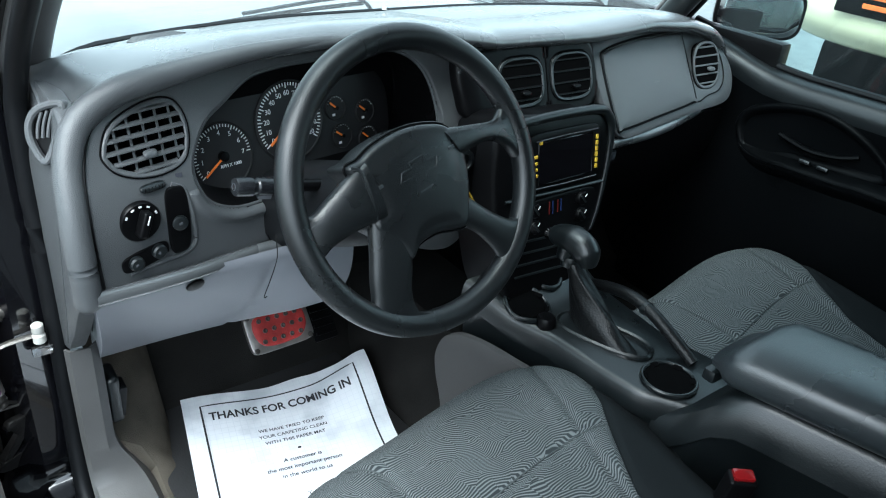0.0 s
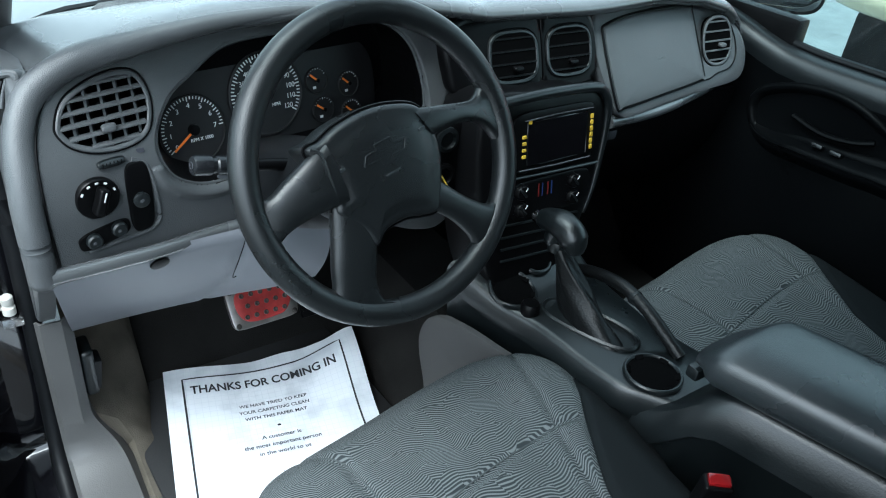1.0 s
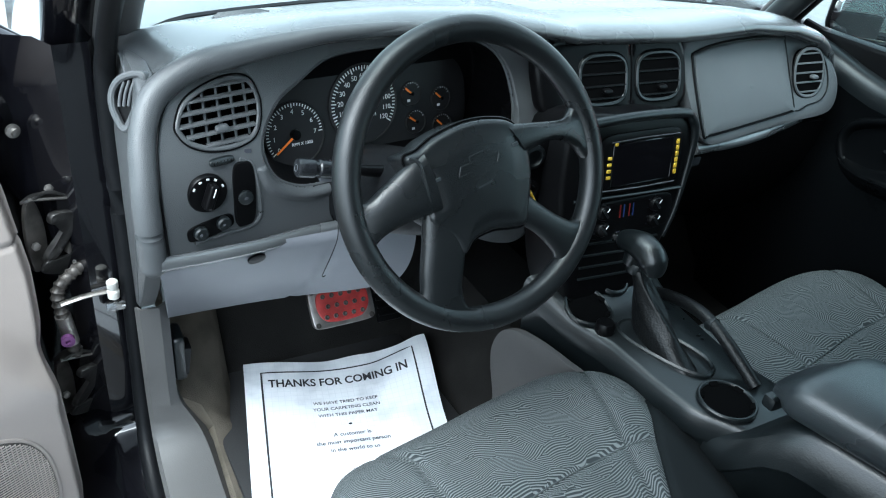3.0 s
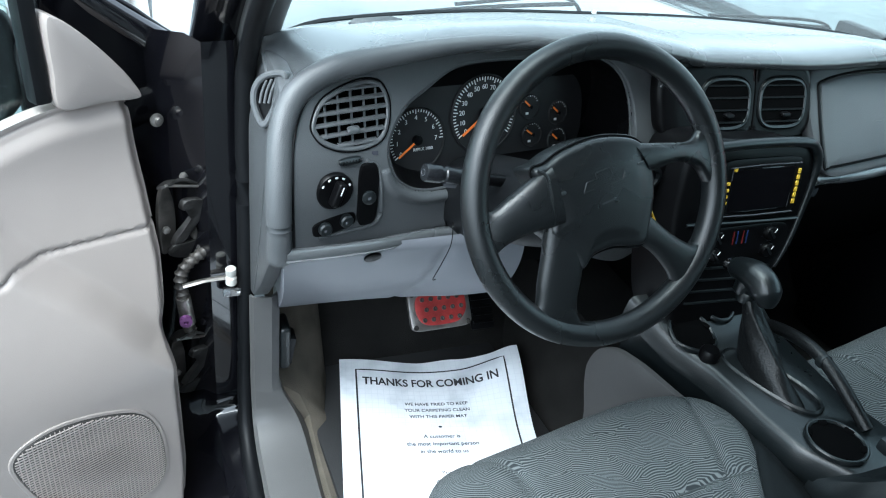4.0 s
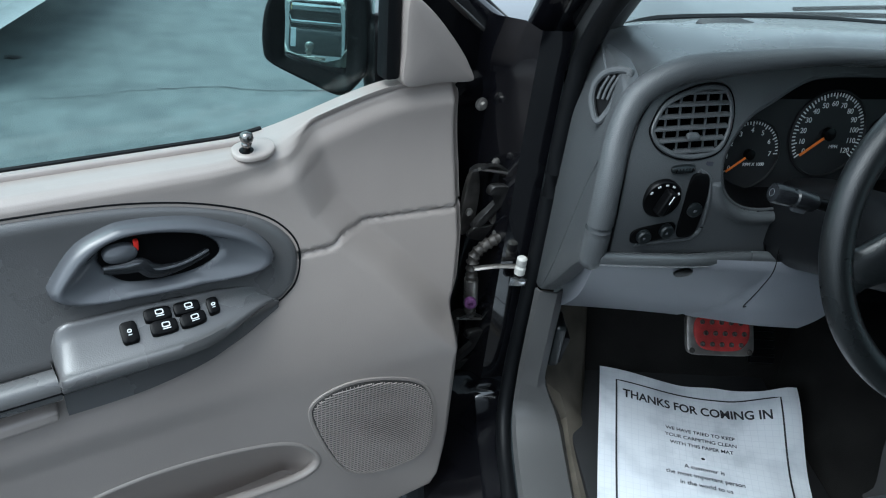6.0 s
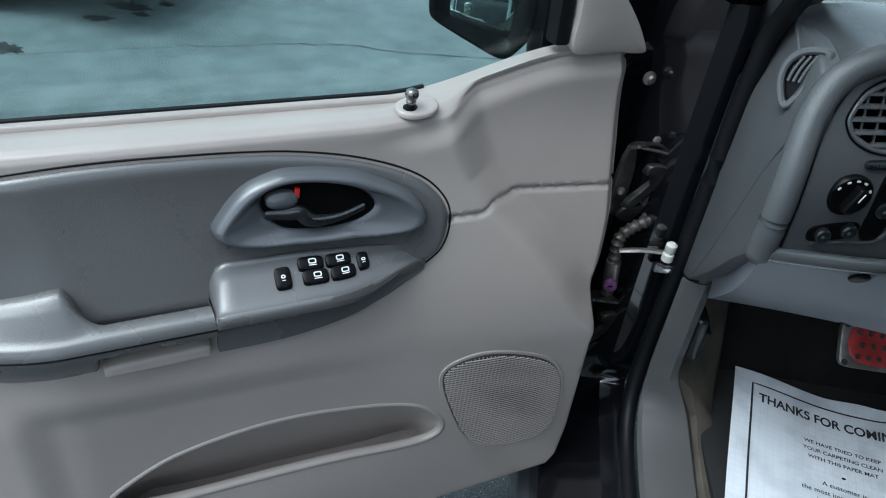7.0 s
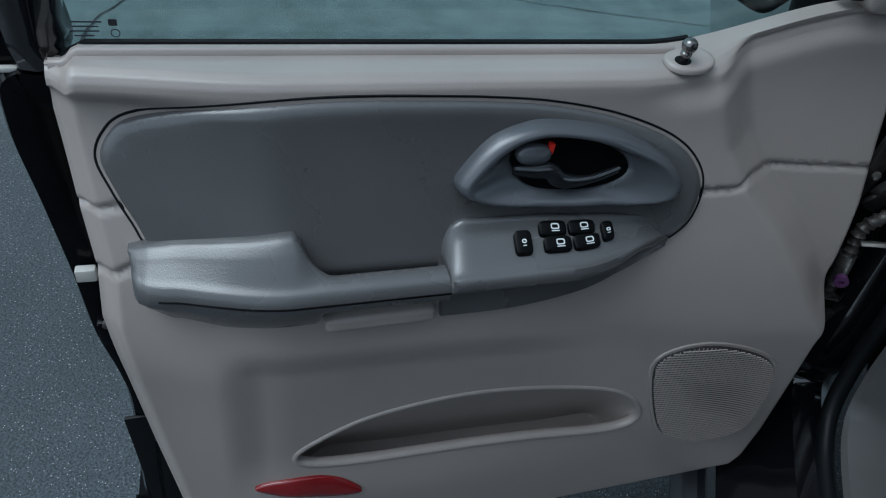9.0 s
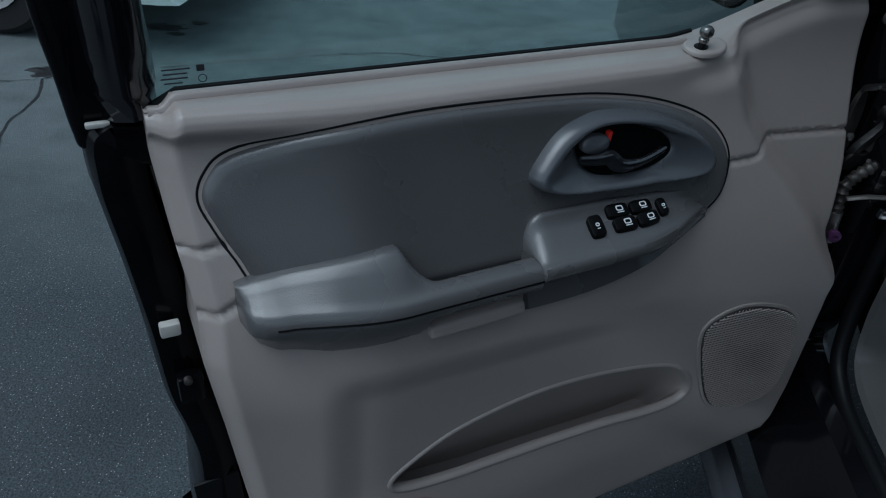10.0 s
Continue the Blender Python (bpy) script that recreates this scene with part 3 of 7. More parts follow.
    # grass verge, cone and shrubs ahead
    rows = [[(x, y, GROUND + 0.03 + 0.03 * noise.noise((x * 2, y * 2, 0))) for y in np.linspace(4.6, 5.8, 14)] for x in np.linspace(-1.0, 0.6, 30)]
    tagged(part("grass_verge", sheet(rows), M_GRASS), "strip of green grass beyond the lot", "grass", kind="stuff")
    cone = thing("traffic_cone", "orange plastic traffic cone on the asphalt", "cone", Matrix.Translation((4.3, 6.05, GROUND)))
    part("base", rbox((0.36, 0.36, 0.04), 0.01, Matrix.Translation((0, 0, 0.02))), M_CONE, cone)
    part("shaft", lathe([(0.13, 0.04), (0.10, 0.22), (0.045, 0.60), (0.03, 0.70), (0.02, 0.70)], 24), M_CONE, cone)


build_ground()
build_outside()


# ---- setting: the body shell round the cabin ----
def build_shell():
    s = tagged
    # carpeted floor, rising to the firewall
    prof = [(-1.35, 0.40), (-0.2, 0.40), (0.30, 0.40), (0.42, 0.415), (0.50, 0.46), (0.60, 0.62), (0.63, 0.80), (0.63, 1.0)]
    c = spline(prof, 40)
    rows = [[(x, y, z + 0.012 * sm((abs(x) - 0.5) / 0.15)) for y, z in c] for x in np.linspace(-0.63, 0.78, 30)]
    s(part("floor", sheet(rows), M_CARPET), "grey carpet of the footwell, darkened for shade", "floor", kind="structure")
    # worn side carpet between floor and sill
    rows = []
    for y, z in spline([(0.60, 0.72), (0.52, 0.62), (0.42, 0.50), (0.30, 0.43), (0.05, 0.42), (-0.6, 0.42)], 30):
        if y > 0.34:
            rows.append([(-0.645, y, z + 0.06), (-0.60, y, z + 0.02), (-0.55, y, z - 0.03), (-0.53, y, z - 0.09)])
        else:
            rows.append([(-0.610, y, z - 0.03), (-0.585, y, z - 0.005), (-0.555, y, z - 0.015), (-0.53, y, z - 0.04)])
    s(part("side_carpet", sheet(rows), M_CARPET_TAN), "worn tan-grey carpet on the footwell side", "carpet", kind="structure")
    # hump under the console
    rows = []
    for y in np.linspace(0.62, -1.3, 12):
        rows.append([(x, y, 0.39 + 0.20 * sm((0.2 - abs(x - 0.04)) / 0.12)) for x in np.linspace(-0.2, 0.28, 16)])
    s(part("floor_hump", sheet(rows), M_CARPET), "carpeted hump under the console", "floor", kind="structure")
    # painted sill and pillar foot
    rows = []
    for y, z in spline([(0.47, 1.12), (0.475, 0.90), (0.47, 0.60), (0.45, 0.42), (0.36, 0.36), (0.10, 0.345), (-0.5, 0.345), (-1.3, 0.345)], 50):
        f = sm((z - 0.34) / 0.15)
        rows.append([(-0.685, y - 0.03 * f, z + 0.03 * (1 - f)), (-0.70, y - 0.075 * f, z + 0.045 * (1 - f)), (-0.745, y - 0.085 * f, z + 0.04 * (1 - f)), (-0.765, y - 0.06 * f, z + 0.005),
                     (-0.80, y - 0.03 * f, z - 0.02 * (1 - f)), (-0.835, y + 0.02 * f, z - 0.05 * (1 - f)), (-0.84, y + 0.10 * f, z - 0.16 * (1 - f))])
    s(part("pillar_foot", sheet(rows), M_PAINT), "glossy black painted door opening with sill", "pillar", kind="structure")
    # rubber seal along the opening
    seal = spline([(-0.60, -0.18, 1.60), (-0.640, 0.06, 1.42), (-0.668, 0.27, 1.235), (-0.682, 0.365, 1.12), (-0.688, 0.385, 1.02), (-0.690, 0.385, 0.70), (-0.695, 0.375, 0.50), (-0.70, 0.31, 0.405), (-0.70, 0.10, 0.385), (-0.70, -0.6, 0.385), (-0.70, -1.1, 0.40)], 90)
    s(part("door_seal", tube(seal, 0.014, 10), M_RUBBER), "black rubber seal round the door opening", "seal", kind="structure")
    # trim: kick panel and sill plate in one, grey lowered for the body's shade
    rows = []
    for y, z in spline([(0.352, 0.715), (0.35, 0.60), (0.345, 0.52), (0.315, 0.445), (0.22, 0.415), (0.0, 0.41), (-0.6, 0.41), (-1.2, 0.41)], 50):
        f = sm((z - 0.41) / 0.12)
        rows.append([(-0.690, y - 0.002, z), (-0.684, y - 0.012 * f, z + 0.010 * (1 - f)), (-0.655 + 0.012 * (1 - f), y - 0.014 * f, z + 0.014 * (1 - f)), (-0.640 + 0.038 * (1 - f), y, z + 0.010 * (1 - f)), (-0.636 + 0.052 * (1 - f), y + 0.06 * f, z - 0.02 * (1 - f))])
    s(part("sill_trim", thick(sheet(rows), 0.004), M_SILL), "grey plastic kick panel and sill plate", "trim", kind="structure")
    # bonnet release in the kick panel
    br = thing("bonnet_release", "dark plastic bonnet release lever in the kick panel", "lever", Matrix.Translation((-0.629, 0.378, 0.588)))
    part("housing", rbox((0.020, 0.052, 0.090), 0.008, None, 3), M_DARK, br)
    part("lever", rbox((0.014, 0.036, 0.058), 0.005, Matrix.Translation((0.010, -0.006, -0.008)) @ pose(0, 0, 0, 0, 8, 0), 2), M_RUBBER, br, "glossy dark pull")
    # A pillars with inner covers
    for side in (-1, 1):
        x0 = -0.69 if side < 0 else 0.70
        path = spline([(side * abs(x0), 0.46, 1.06), (side * 0.675, 0.33, 1.22), (side * 0.635, 0.10, 1.43), (side * 0.58, -0.20, 1.64)], 24)
        s(part("pillar_left" if side < 0 else "pillar_right", tube(path + np.array([side * 0.025, 0.03, 0.01]), 0.042, 14, flat=0.8), M_PAINT), "black painted windscreen pillar", "pillar", kind="structure")
        # cover colours include the shade there, deeper on the passenger side
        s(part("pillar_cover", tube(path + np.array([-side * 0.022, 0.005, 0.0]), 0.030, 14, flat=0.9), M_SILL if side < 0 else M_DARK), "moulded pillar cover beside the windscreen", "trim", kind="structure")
    # windscreen
    rows = []
    for t in np.linspace(0, 1, 8):
        half, y, z = 0.68 - 0.09 * t, 0.70 - 0.82 * t, 1.085 + 0.56 * t
        rows.append([(x * half, y - 0.16 * x * x, z) for x in np.linspace(-1, 1, 20)])
    ws = s(part("windshield", thick(sheet(rows), 0.005), M_WSGLASS), "clear windscreen glass", "windshield", kind="structure")
    ws.visible_shadow = False
    # roof, rear wall and right side close the cabin
    rows = [[(x, y, 1.68 + 0.02 * (1 - (x / 0.6) ** 2)) for x in np.linspace(-0.60, 0.60, 12)] for y in np.linspace(-0.10, -1.9, 10)]
    s(part("ceiling", thick(sheet(rows), 0.05), M_TRIM), "light grey headliner under the black roof", "ceiling", kind="structure")
    s(part("wall_rear", rbox((1.36, 0.04, 1.28), 0.01, Matrix.Translation((0, -1.85, 1.03))), M_DARK), "dark rear wall of the cabin", "wall", kind="structure")
    s(part("wall_left", rbox((0.05, 0.9, 1.28), 0.01, Matrix.Translation((-0.70, -1.42, 1.03))), M_DARK), "dark side wall behind the door", "wall", kind="structure")
    s(part("wall_right", rbox((0.05, 1.1, 1.28), 0.01, Matrix.Translation((0.74, -1.30, 1.03))), M_DARK), "dark side wall behind the passenger door", "wall", kind="structure")
    # black here carries the shade of the passenger footwell
    s(part("kick_right", rbox((0.04, 0.5, 0.75), 0.01, Matrix.Translation((0.745, 0.42, 0.73))), M_BLACK), "kick panel beside the passenger footwell, blackened for shade", "wall", kind="structure")
    s(part("sill_right", rbox((0.12, 1.5, 0.12), 0.02, Matrix.Translation((0.76, -0.3, 0.37))), M_BLACK), "sill under the passenger door, blackened for shade", "sill", kind="structure")
    # black roof skin over the headliner, and plain body panels that close the car
    rows = [[(x, y, 1.752 + 0.03 * (1 - (y + 1.0) ** 2) - 0.12 * (abs(x) / 0.69) ** 6) for x in np.linspace(-0.69, 0.69, 24)] for y in np.linspace(-0.06, -1.95, 16)]
    s(part("roof_skin", thick(sheet(rows), 0.012), M_PAINT), "glossy black roof panel", "roof", kind="structure")
    s(part("tailgate", rbox((1.40, 0.05, 1.30), 0.02, Matrix.Translation((0, -1.91, 1.04)), 3), M_PAINT), "plain black tailgate", "panel", kind="structure")
    for side in (-1, 1):
        s(part("quarter_panel", rbox((0.05, 0.94, 0.80), 0.02, Matrix.Translation((side * 0.775 + 0.02, -1.43, 0.66)), 3), M_PAINT), "plain black rear quarter panel", "panel", kind="structure")
    s(part("front_panel", rbox((1.72, 0.10, 0.60), 0.04, Matrix.Translation((0, 1.93, 0.62)), 3), M_PAINT), "plain black front panel", "panel", kind="structure")
    # scuttle, bonnet and fenders
    rows = [[(x, y + 0.03 - 0.14 * (x / 0.7) ** 2, z) for x in np.linspace(-0.72, 0.72, 24)] for y, z in ((0.59, 1.05), (0.64, 1.060), (0.70, 1.058), (0.80, 1.03))]
    s(part("scuttle", thick(sheet(rows), 0.01), M_BLACK), "black plastic scuttle under the wipers", "trim", kind="structure")
    rows = []
    for y in np.linspace(0.72, 2.0, 16):
        rows.append([(x, y - 0.12 * (x / 0.8) ** 2, 1.066 - 0.10 * ((y - 0.72) / 1.26) ** 1.5 - 0.05 * (x / 0.8) ** 4 + 0.012 * sm((0.5 - abs(x)) / 0.08)) for x in np.linspace(-0.80, 0.80, 40)])
    s(part("bonnet", thick(sheet(rows), 0.01), M_PAINT), "glossy black bonnet", "bonnet", kind="structure")
    for side in (-1, 1):
        rows = [[(side * (0.80 + 0.10 * sm(k / 3)), y, z) for k, z in enumerate((1.025, 1.01, 0.93, 0.75, 0.45))] for y in np.linspace(0.56, 2.0, 10)]
        s(part("fender_left" if side < 0 else "fender_right", thick(sheet(rows), 0.01), M_PAINT), "glossy black front fender", "fender", kind="structure")


build_shell()


def build_step():
    st = thing("side_step", "grey plastic running board with oval treads", "step", Matrix.Translation((-0.77, 0.0, 0.22)))
    rows = []
    for y in np.linspace(0.44, -1.3, 40):
        rows.append([(x, y, z) for x, z in spline([(0.07, 0.03), (0.04, 0.012), (0.0, 0.008), (-0.07, 0.0), (-0.095, -0.02), (-0.09, -0.06), (0.05, -0.06)], 24)])
    part("board", sheet(rows, caps=True), M_BEZEL, st, "blue-grey moulded board", sharp=60)
    for y in np.linspace(0.33, -1.0, 10):
        part("tread", ring_plate(oval(0.040, 0.058, 32, 2.4), oval(0.034, 0.050, 32, 2.4), 0.008, lambda a, b, h: (-0.02 + a, y + b, 0.004 + h), 0.002), M_DARK, st)
        part("tread_pad", slab(oval(0.026, 0.028, 24, 2.4), 0.008, lambda a, b, h: (-0.02 + a, y - 0.012 + b, 0.003 + h), 0.002), M_DARK, st)


build_step()


# ---- driver's door, standing open ----
DOOR = Matrix(((-0.874, 0.486, 0, -0.835), (-0.486, -0.874, 0, 0.42), (0, 0, 1, 0), (0, 0, 0, 1)))
POCKET = spline([(0.749, 0.502), (0.728, 0.525), (0.671, 0.560), (0.599, 0.580), (0.526, 0.590), (0.449, 0.589), (0.367, 0.577), (0.320, 0.556), (0.293, 0.520), (0.300, 0.496), (0.345, 0.488), (0.433, 0.490), (0.514, 0.488), (0.593, 0.485), (0.669, 0.484), (0.729, 0.489)], 60, closed=True)
SEAM = [(-0.02, 0.842), (0.009, 0.843), (0.196, 0.857), (0.215, 0.862), (0.231, 0.864), (0.249, 0.858), (0.297, 0.858)]
GROOVES = ([(0.965, 0.840), (0.945, 0.841), (0.908, 0.850)], [(0.955, 0.772), (0.93, 0.776), (0.886, 0.800)])


def on_door(u, z, h=0.0):
    """A point of the trim's surface, h metres proud of it."""
    return (u, door_w(u, z) + h, z)


def trim_u_front(z):
    return lerp_table(z, [(0.30, 0.10), (0.33, 0.060), (0.36, 0.042), (0.43, 0.036), (0.55, 0.038), (0.62, 0.040), (0.67, 0.034), (0.72, 0.018), (0.80, 0.004), (0.90, 0.0), (1.06, 0.004)])


def trim_u_rear(z):
    return lerp_table(z, [(0.24, 0.884), (0.39, 0.902), (0.51, 0.918), (0.63, 0.932), (0.72, 0.944), (0.775, 0.941), (0.84, 0.949), (0.93, 0.957), (0.962, 0.956), (0.985, 0.944)])


def trim_height(u, z):
    """Relief of the trim: pocket, seams and the soft crease."""
    h = 0.0
    g = edge_gap((u, z), POCKET) if 0.27 < u < 0.78 and 0.46 < z < 0.61 else -1
    if g > -0.02:
        h -= 0.15 if g > -0.003 else 0
    d = line_gap((u, z), SEAM)
    h -= 0.006 * sm(1 - d / 0.005)
    for line in GROOVES:
        h -= 0.006 * sm(1 - line_gap((u, z), line) / 0.005)
    return h


def shelf_at(u, w, f):
    """Across the shelf: f runs from the trim's face (0) over the shoulder to the glass (1)."""
    top = door_top(u)
    k = sm((u - 0.25) / 0.10)
    flat = ((w, top - 0.012), (w - 0.0015, top - 0.005), (w - 0.006, top + 0.001), (w - 0.016, top + 0.005), (0.5 * w - 0.004, top + 0.005), (-0.006, top))
    soft = ((w, top - 0.012), (w - 0.003, top - 0.008), (0.72 * w, top - 0.003), (0.50 * w, top), (0.25 * w, top + 0.001), (-0.006, top))
    y, z = ([a[i] * k + b[i] * (1 - k) for a, b in zip(flat, soft)] for i in (0, 1))
    return float(np.interp(f, SHELF, y)), float(np.interp(f, SHELF, z))


SHELF = (0.0, 0.18, 0.36, 0.55, 0.78, 1.0)


def build_door():
    door = thing("car_door", "open front door with light grey trim and black frame", "door", DOOR)
    nu, nz = 290, 200
    rows = []
    for i in range(nu + 1):
        a = i / nu
        row = []
        for j in range(nz + 1):
            b = j / nz
            u = a * 0.93
            for _ in range(3):
                lo, hi = 0.318 - 0.06 * u, door_top(u) - 0.012
                z = lo + (hi - lo) * min(1.0, b / 0.9)
                u = trim_u_front(z) + (trim_u_rear(z) - trim_u_front(z)) * a
            edge = min(a * 0.9, (1 - a) * 0.9, b * 0.62)
            w = max(door_w(u, z) + trim_height(u, z) - 0.022 * (1 - sm(edge / 0.022)), -0.02)
            roll = sm((0.40 - u) / 0.10) * sm(1 - (hi - z) / 0.035) ** 2
            w = max(w - 0.011 * roll, -0.02)
            if b > 0.9:
                # the shelf below the glass: a rounded shoulder, then nearly level to the belt seal
                w, z = shelf_at(u, w, (b - 0.9) / 0.1)
            row.append((u, w, z))
        rows.append(row)
    # turned-in rim, so that the trim has depth
    rim = lambda row: [(p[0], -0.025, p[2]) for p in row]
    rows = [rim(rows[0])] + rows + [rim(rows[-1])]
    rows = [[(r[0][0], -0.025, r[0][2])] + r + [(r[-1][0], -0.025, r[-1][2])] for r in rows]
    bm = sheet(rows)
    hole = [v for v in bm.verts if 0.27 < v.co.x < 0.78 and 0.46 < v.co.z < 0.61 and v.co.y < door_w(v.co.x, v.co.z) - 0.08]
    bmesh.ops.delete(bm, geom=hole, context="VERTS")
    part("trim_panel", bm, M_TRIM, door, "moulded light grey trim panel", sharp=60)
    # sail panel in front of the window
    sail = spline([(0.108, 1.036), (0.05, 1.034), (-0.004, 1.030), (0.004, 1.055), (0.030, 1.090), (0.068, 1.131), (0.100, 1.156), (0.112, 1.150), (0.112, 1.09)], 48, closed=True)
    part("sail_panel", slab(sail, 0.036, lambda a, b, h: (a, -0.024 + h, b), 0.006, 0.003), M_TRIM, door, "light grey corner cover")
    # grey padded insert
    ins = spline([(0.921, 0.895), (0.912, 0.918), (0.890, 0.937), (0.834, 0.954), (0.780, 0.963), (0.726, 0.967), (0.670, 0.968), (0.613, 0.967), (0.553, 0.965), (0.491, 0.960), (0.425, 0.948), (0.368, 0.930), (0.329, 0.910), (0.305, 0.886),
                  (0.297, 0.863), (0.303, 0.836), (0.318, 0.818), (0.350, 0.806), (0.45, 0.798), (0.65, 0.795), (0.82, 0.797), (0.876, 0.806), (0.897, 0.838), (0.912, 0.868)], 140, closed=True)

    def ins_place(a, b, h):
        return (a, door_w(a, b) - 0.012 + h, b)
    big = np.array(ins)
    c = np.array([0.61, 0.87])
    rings = [[ins_place(*p, 0.0) for p in inset_ring(big, -0.002)], [ins_place(*p, 0.006) for p in inset_ring(big, 0.0005)], [ins_place(*p, 0.014) for p in inset_ring(big, 0.0016)], [ins_place(*p, 0.0185) for p in inset_ring(big, 0.005)], [ins_place(*p, 0.020) for p in inset_ring(big, 0.012)]]
    inner = inset_ring(big, 0.012)
    for s in np.linspace(0.93, 0.05, 14):
        rings.append([ins_place(*(c + (p - c) * np.array([s, s])), 0.020) for p in inner])
    part("insert", sheet(rings, close_v=True, caps=True), M_INSERT, door, "dark grey grained vinyl insert", sharp=60)
    part("insert_gap", tube([ins_place(*p, 0.011) for p in inset_ring(big, -0.003)], 0.0018, 6, closed=True, up=(0, 1, 0)), M_RUBBER, door, "dark shadow gap")
    # map pocket: a hollow that deepens towards its lower lip
    o = np.array(POCKET)
    rings = [[on_door(a, b, h) for a, b in inset_ring(o, d)] for d, h in ((-0.009, -0.004), (-0.008, 0.0008), (-0.005, 0.0022), (-0.002, 0.0020), (0.0, -0.001))]
    # back wall slopes down behind the lower lip to a narrow bottom
    for f in (0.0, 0.03, 0.08, 0.15, 0.25, 0.4, 0.55, 0.7, 0.85, 1.0):
        ring = []
        for u, z in inset_ring(o, 0.001):
            lip = lerp_table(u, [(0.294, 0.500), (0.387, 0.490), (0.616, 0.480), (0.752, 0.490)])
            up = sm((z - lip) / 0.05)
            ring.append((u + (0.52 - u) * 0.06 * f, door_w(u, z) - 0.004 - 0.004 * (1 - up) - (0.026 + 0.034 * up) * f ** 0.8, z + (lip - 0.060 - z) * f))
        rings.append(ring)
    part("map_pocket", sheet(rings + [[(0.52 + (p[0] - 0.52) * 0.97, rings[-1][0][1] - 0.004, p[2] - 0.002) for p in rings[-1]], [(0.52 + (p[0] - 0.52) * 0.95, rings[-1][0][1] - 0.004, lerp_table(p[0], [(0.294, 0.437), (0.387, 0.427), (0.616, 0.417), (0.752, 0.427)])) for p in rings[-1]]], close_v=True, caps=False), M_TRIM, door, "deep map pocket with a rolled lip", sharp=70)
    build_armrest(door)
    build_handle(door)
    build_speaker(door)
    refl = spline([(0.804, 0.452), (0.775, 0.464), (0.729, 0.466), (0.695, 0.455), (0.668, 0.430), (0.684, 0.424), (0.730, 0.430), (0.782, 0.441)], 40, closed=True)
    part("reflector", slab(refl, 0.006, lambda a, b, h: on_door(a, b, h - 0.001), 0.002, 0.002), M_REFL, door, "red oval reflector")
    build_pin(door)
    build_door_shell(door)
    build_mirror(door)
    return door


def build_armrest(door):
    # long pad: cross-sections along the door, scooped out behind the front roll where a hand grips it
    rows = []
    for u in list(np.linspace(0.905, 0.875, 16)) + list(np.linspace(0.870, 0.760, 14)) + list(np.linspace(0.756, 0.716, 22)) + list(np.linspace(0.710, 0.603, 16)):
        base = door_w(min(u, 0.86), 0.80) * (1 - 0.10 * sm((u - 0.86) / 0.06))
        lo = lerp_table(u, [(0.585, 0.763), (0.722, 0.761), (0.728, 0.741), (0.82, 0.735), (0.872, 0.740), (0.890, 0.751), (0.904, 0.773)])
        zr = lerp_table(u, [(0.585, 0.816), (0.70, 0.813), (0.82, 0.810), (0.897, 0.803), (0.918, 0.801)])
        zb = lerp_table(u, [(0.585, 0.846), (0.737, 0.849), (0.759, 0.848), (0.812, 0.839), (0.885, 0.824), (0.918, 0.812)])
        out = lerp_table(u, [(0.585, 0.052), (0.82, 0.052), (0.865, 0.050), (0.888, 0.046), (0.897, 0.041), (0.902, 0.032), (0.905, 0.0)])
        pad = [(-0.02, lo - 0.002), (0.002, lo), (0.40 * out, lo + 0.003), (0.78 * out, lo + 0.38 * (zr - lo)), (out - 0.001, zr - 0.022), (out, zr - 0.011), (out - 0.005, zr - 0.001), (out - 0.014, zr + 0.004), (0.45 * out, 0.45 * zr + 0.55 * zb), (0.25 * out + 0.002, 0.22 * zr + 0.78 * zb), (0.002, zb), (-0.015, zb - 0.003)]
        cup = pad[:7] + [(out - 0.014, zr + 0.003), (out - 0.024, zr + 0.003), (out - 0.031, zr - 0.005), (out - 0.035, zr - 0.035), (-0.02, zr - 0.038)]
        d = sm((0.750 - u) / 0.040)
        rows.append([(u - 0.10 * max(0, o) * (u < 0.64), base - 0.002 + o, z) for o, z in spline([(a[0] * (1 - d) + b[0] * d, a[1] * (1 - d) + b[1] * d) for a, b in zip(pad, cup)], 44)])
    rows.append([(0.601, p[1] - 0.02, p[2] - 0.004) for p in rows[-1]])
    part("armrest", sheet(rows), M_INSERT, door, "padded grey armrest", sharp=75)
    part("roll_seam", tube([(r[19][0], r[19][1] + 0.0004, r[19][2]) for r in rows[14:-1]], 0.0011, 6), M_BLACK, door, "fine dark seam under the front roll")
    part("grip_floor", sheet([[(u, door_w(u, 0.79) - 0.008 + o, z) for o, z in ((0.0, 0.80), (0.0, 0.777), (0.03, 0.776))] for u in np.linspace(0.745, 0.595, 12)]), M_INSERT, door)
    part("pull_strip", slab(oval(0.058, 0.0075, 40, 7, 0.663, 0.756), 0.030, lambda a, b, h: on_door(a, b + 0.006 * (a - 0.663) / 0.058 * -0.3, h - 0.008), 0.004), M_TRIM, door, "pale pull grip", sharp=60)
    # switch pod: a shelf from the insert out to a rounded nose
    back = [(0.333, 0.813), (0.337, 0.820), (0.345, 0.827), (0.360, 0.834), (0.378, 0.840), (0.412, 0.846), (0.497, 0.851), (0.577, 0.851), (0.587, 0.847), (0.592, 0.840), (0.596, 0.828)]
    front = [(0.333, 0.813), (0.345, 0.817), (0.379, 0.820), (0.424, 0.819), (0.475, 0.817), (0.537, 0.815), (0.611, 0.813)]

    def pod_at(u, t, h=0.0):
        """t runs from the back edge (0) to the nose (1)."""
        e = sm((u - 0.333) / 0.13) ** 0.7
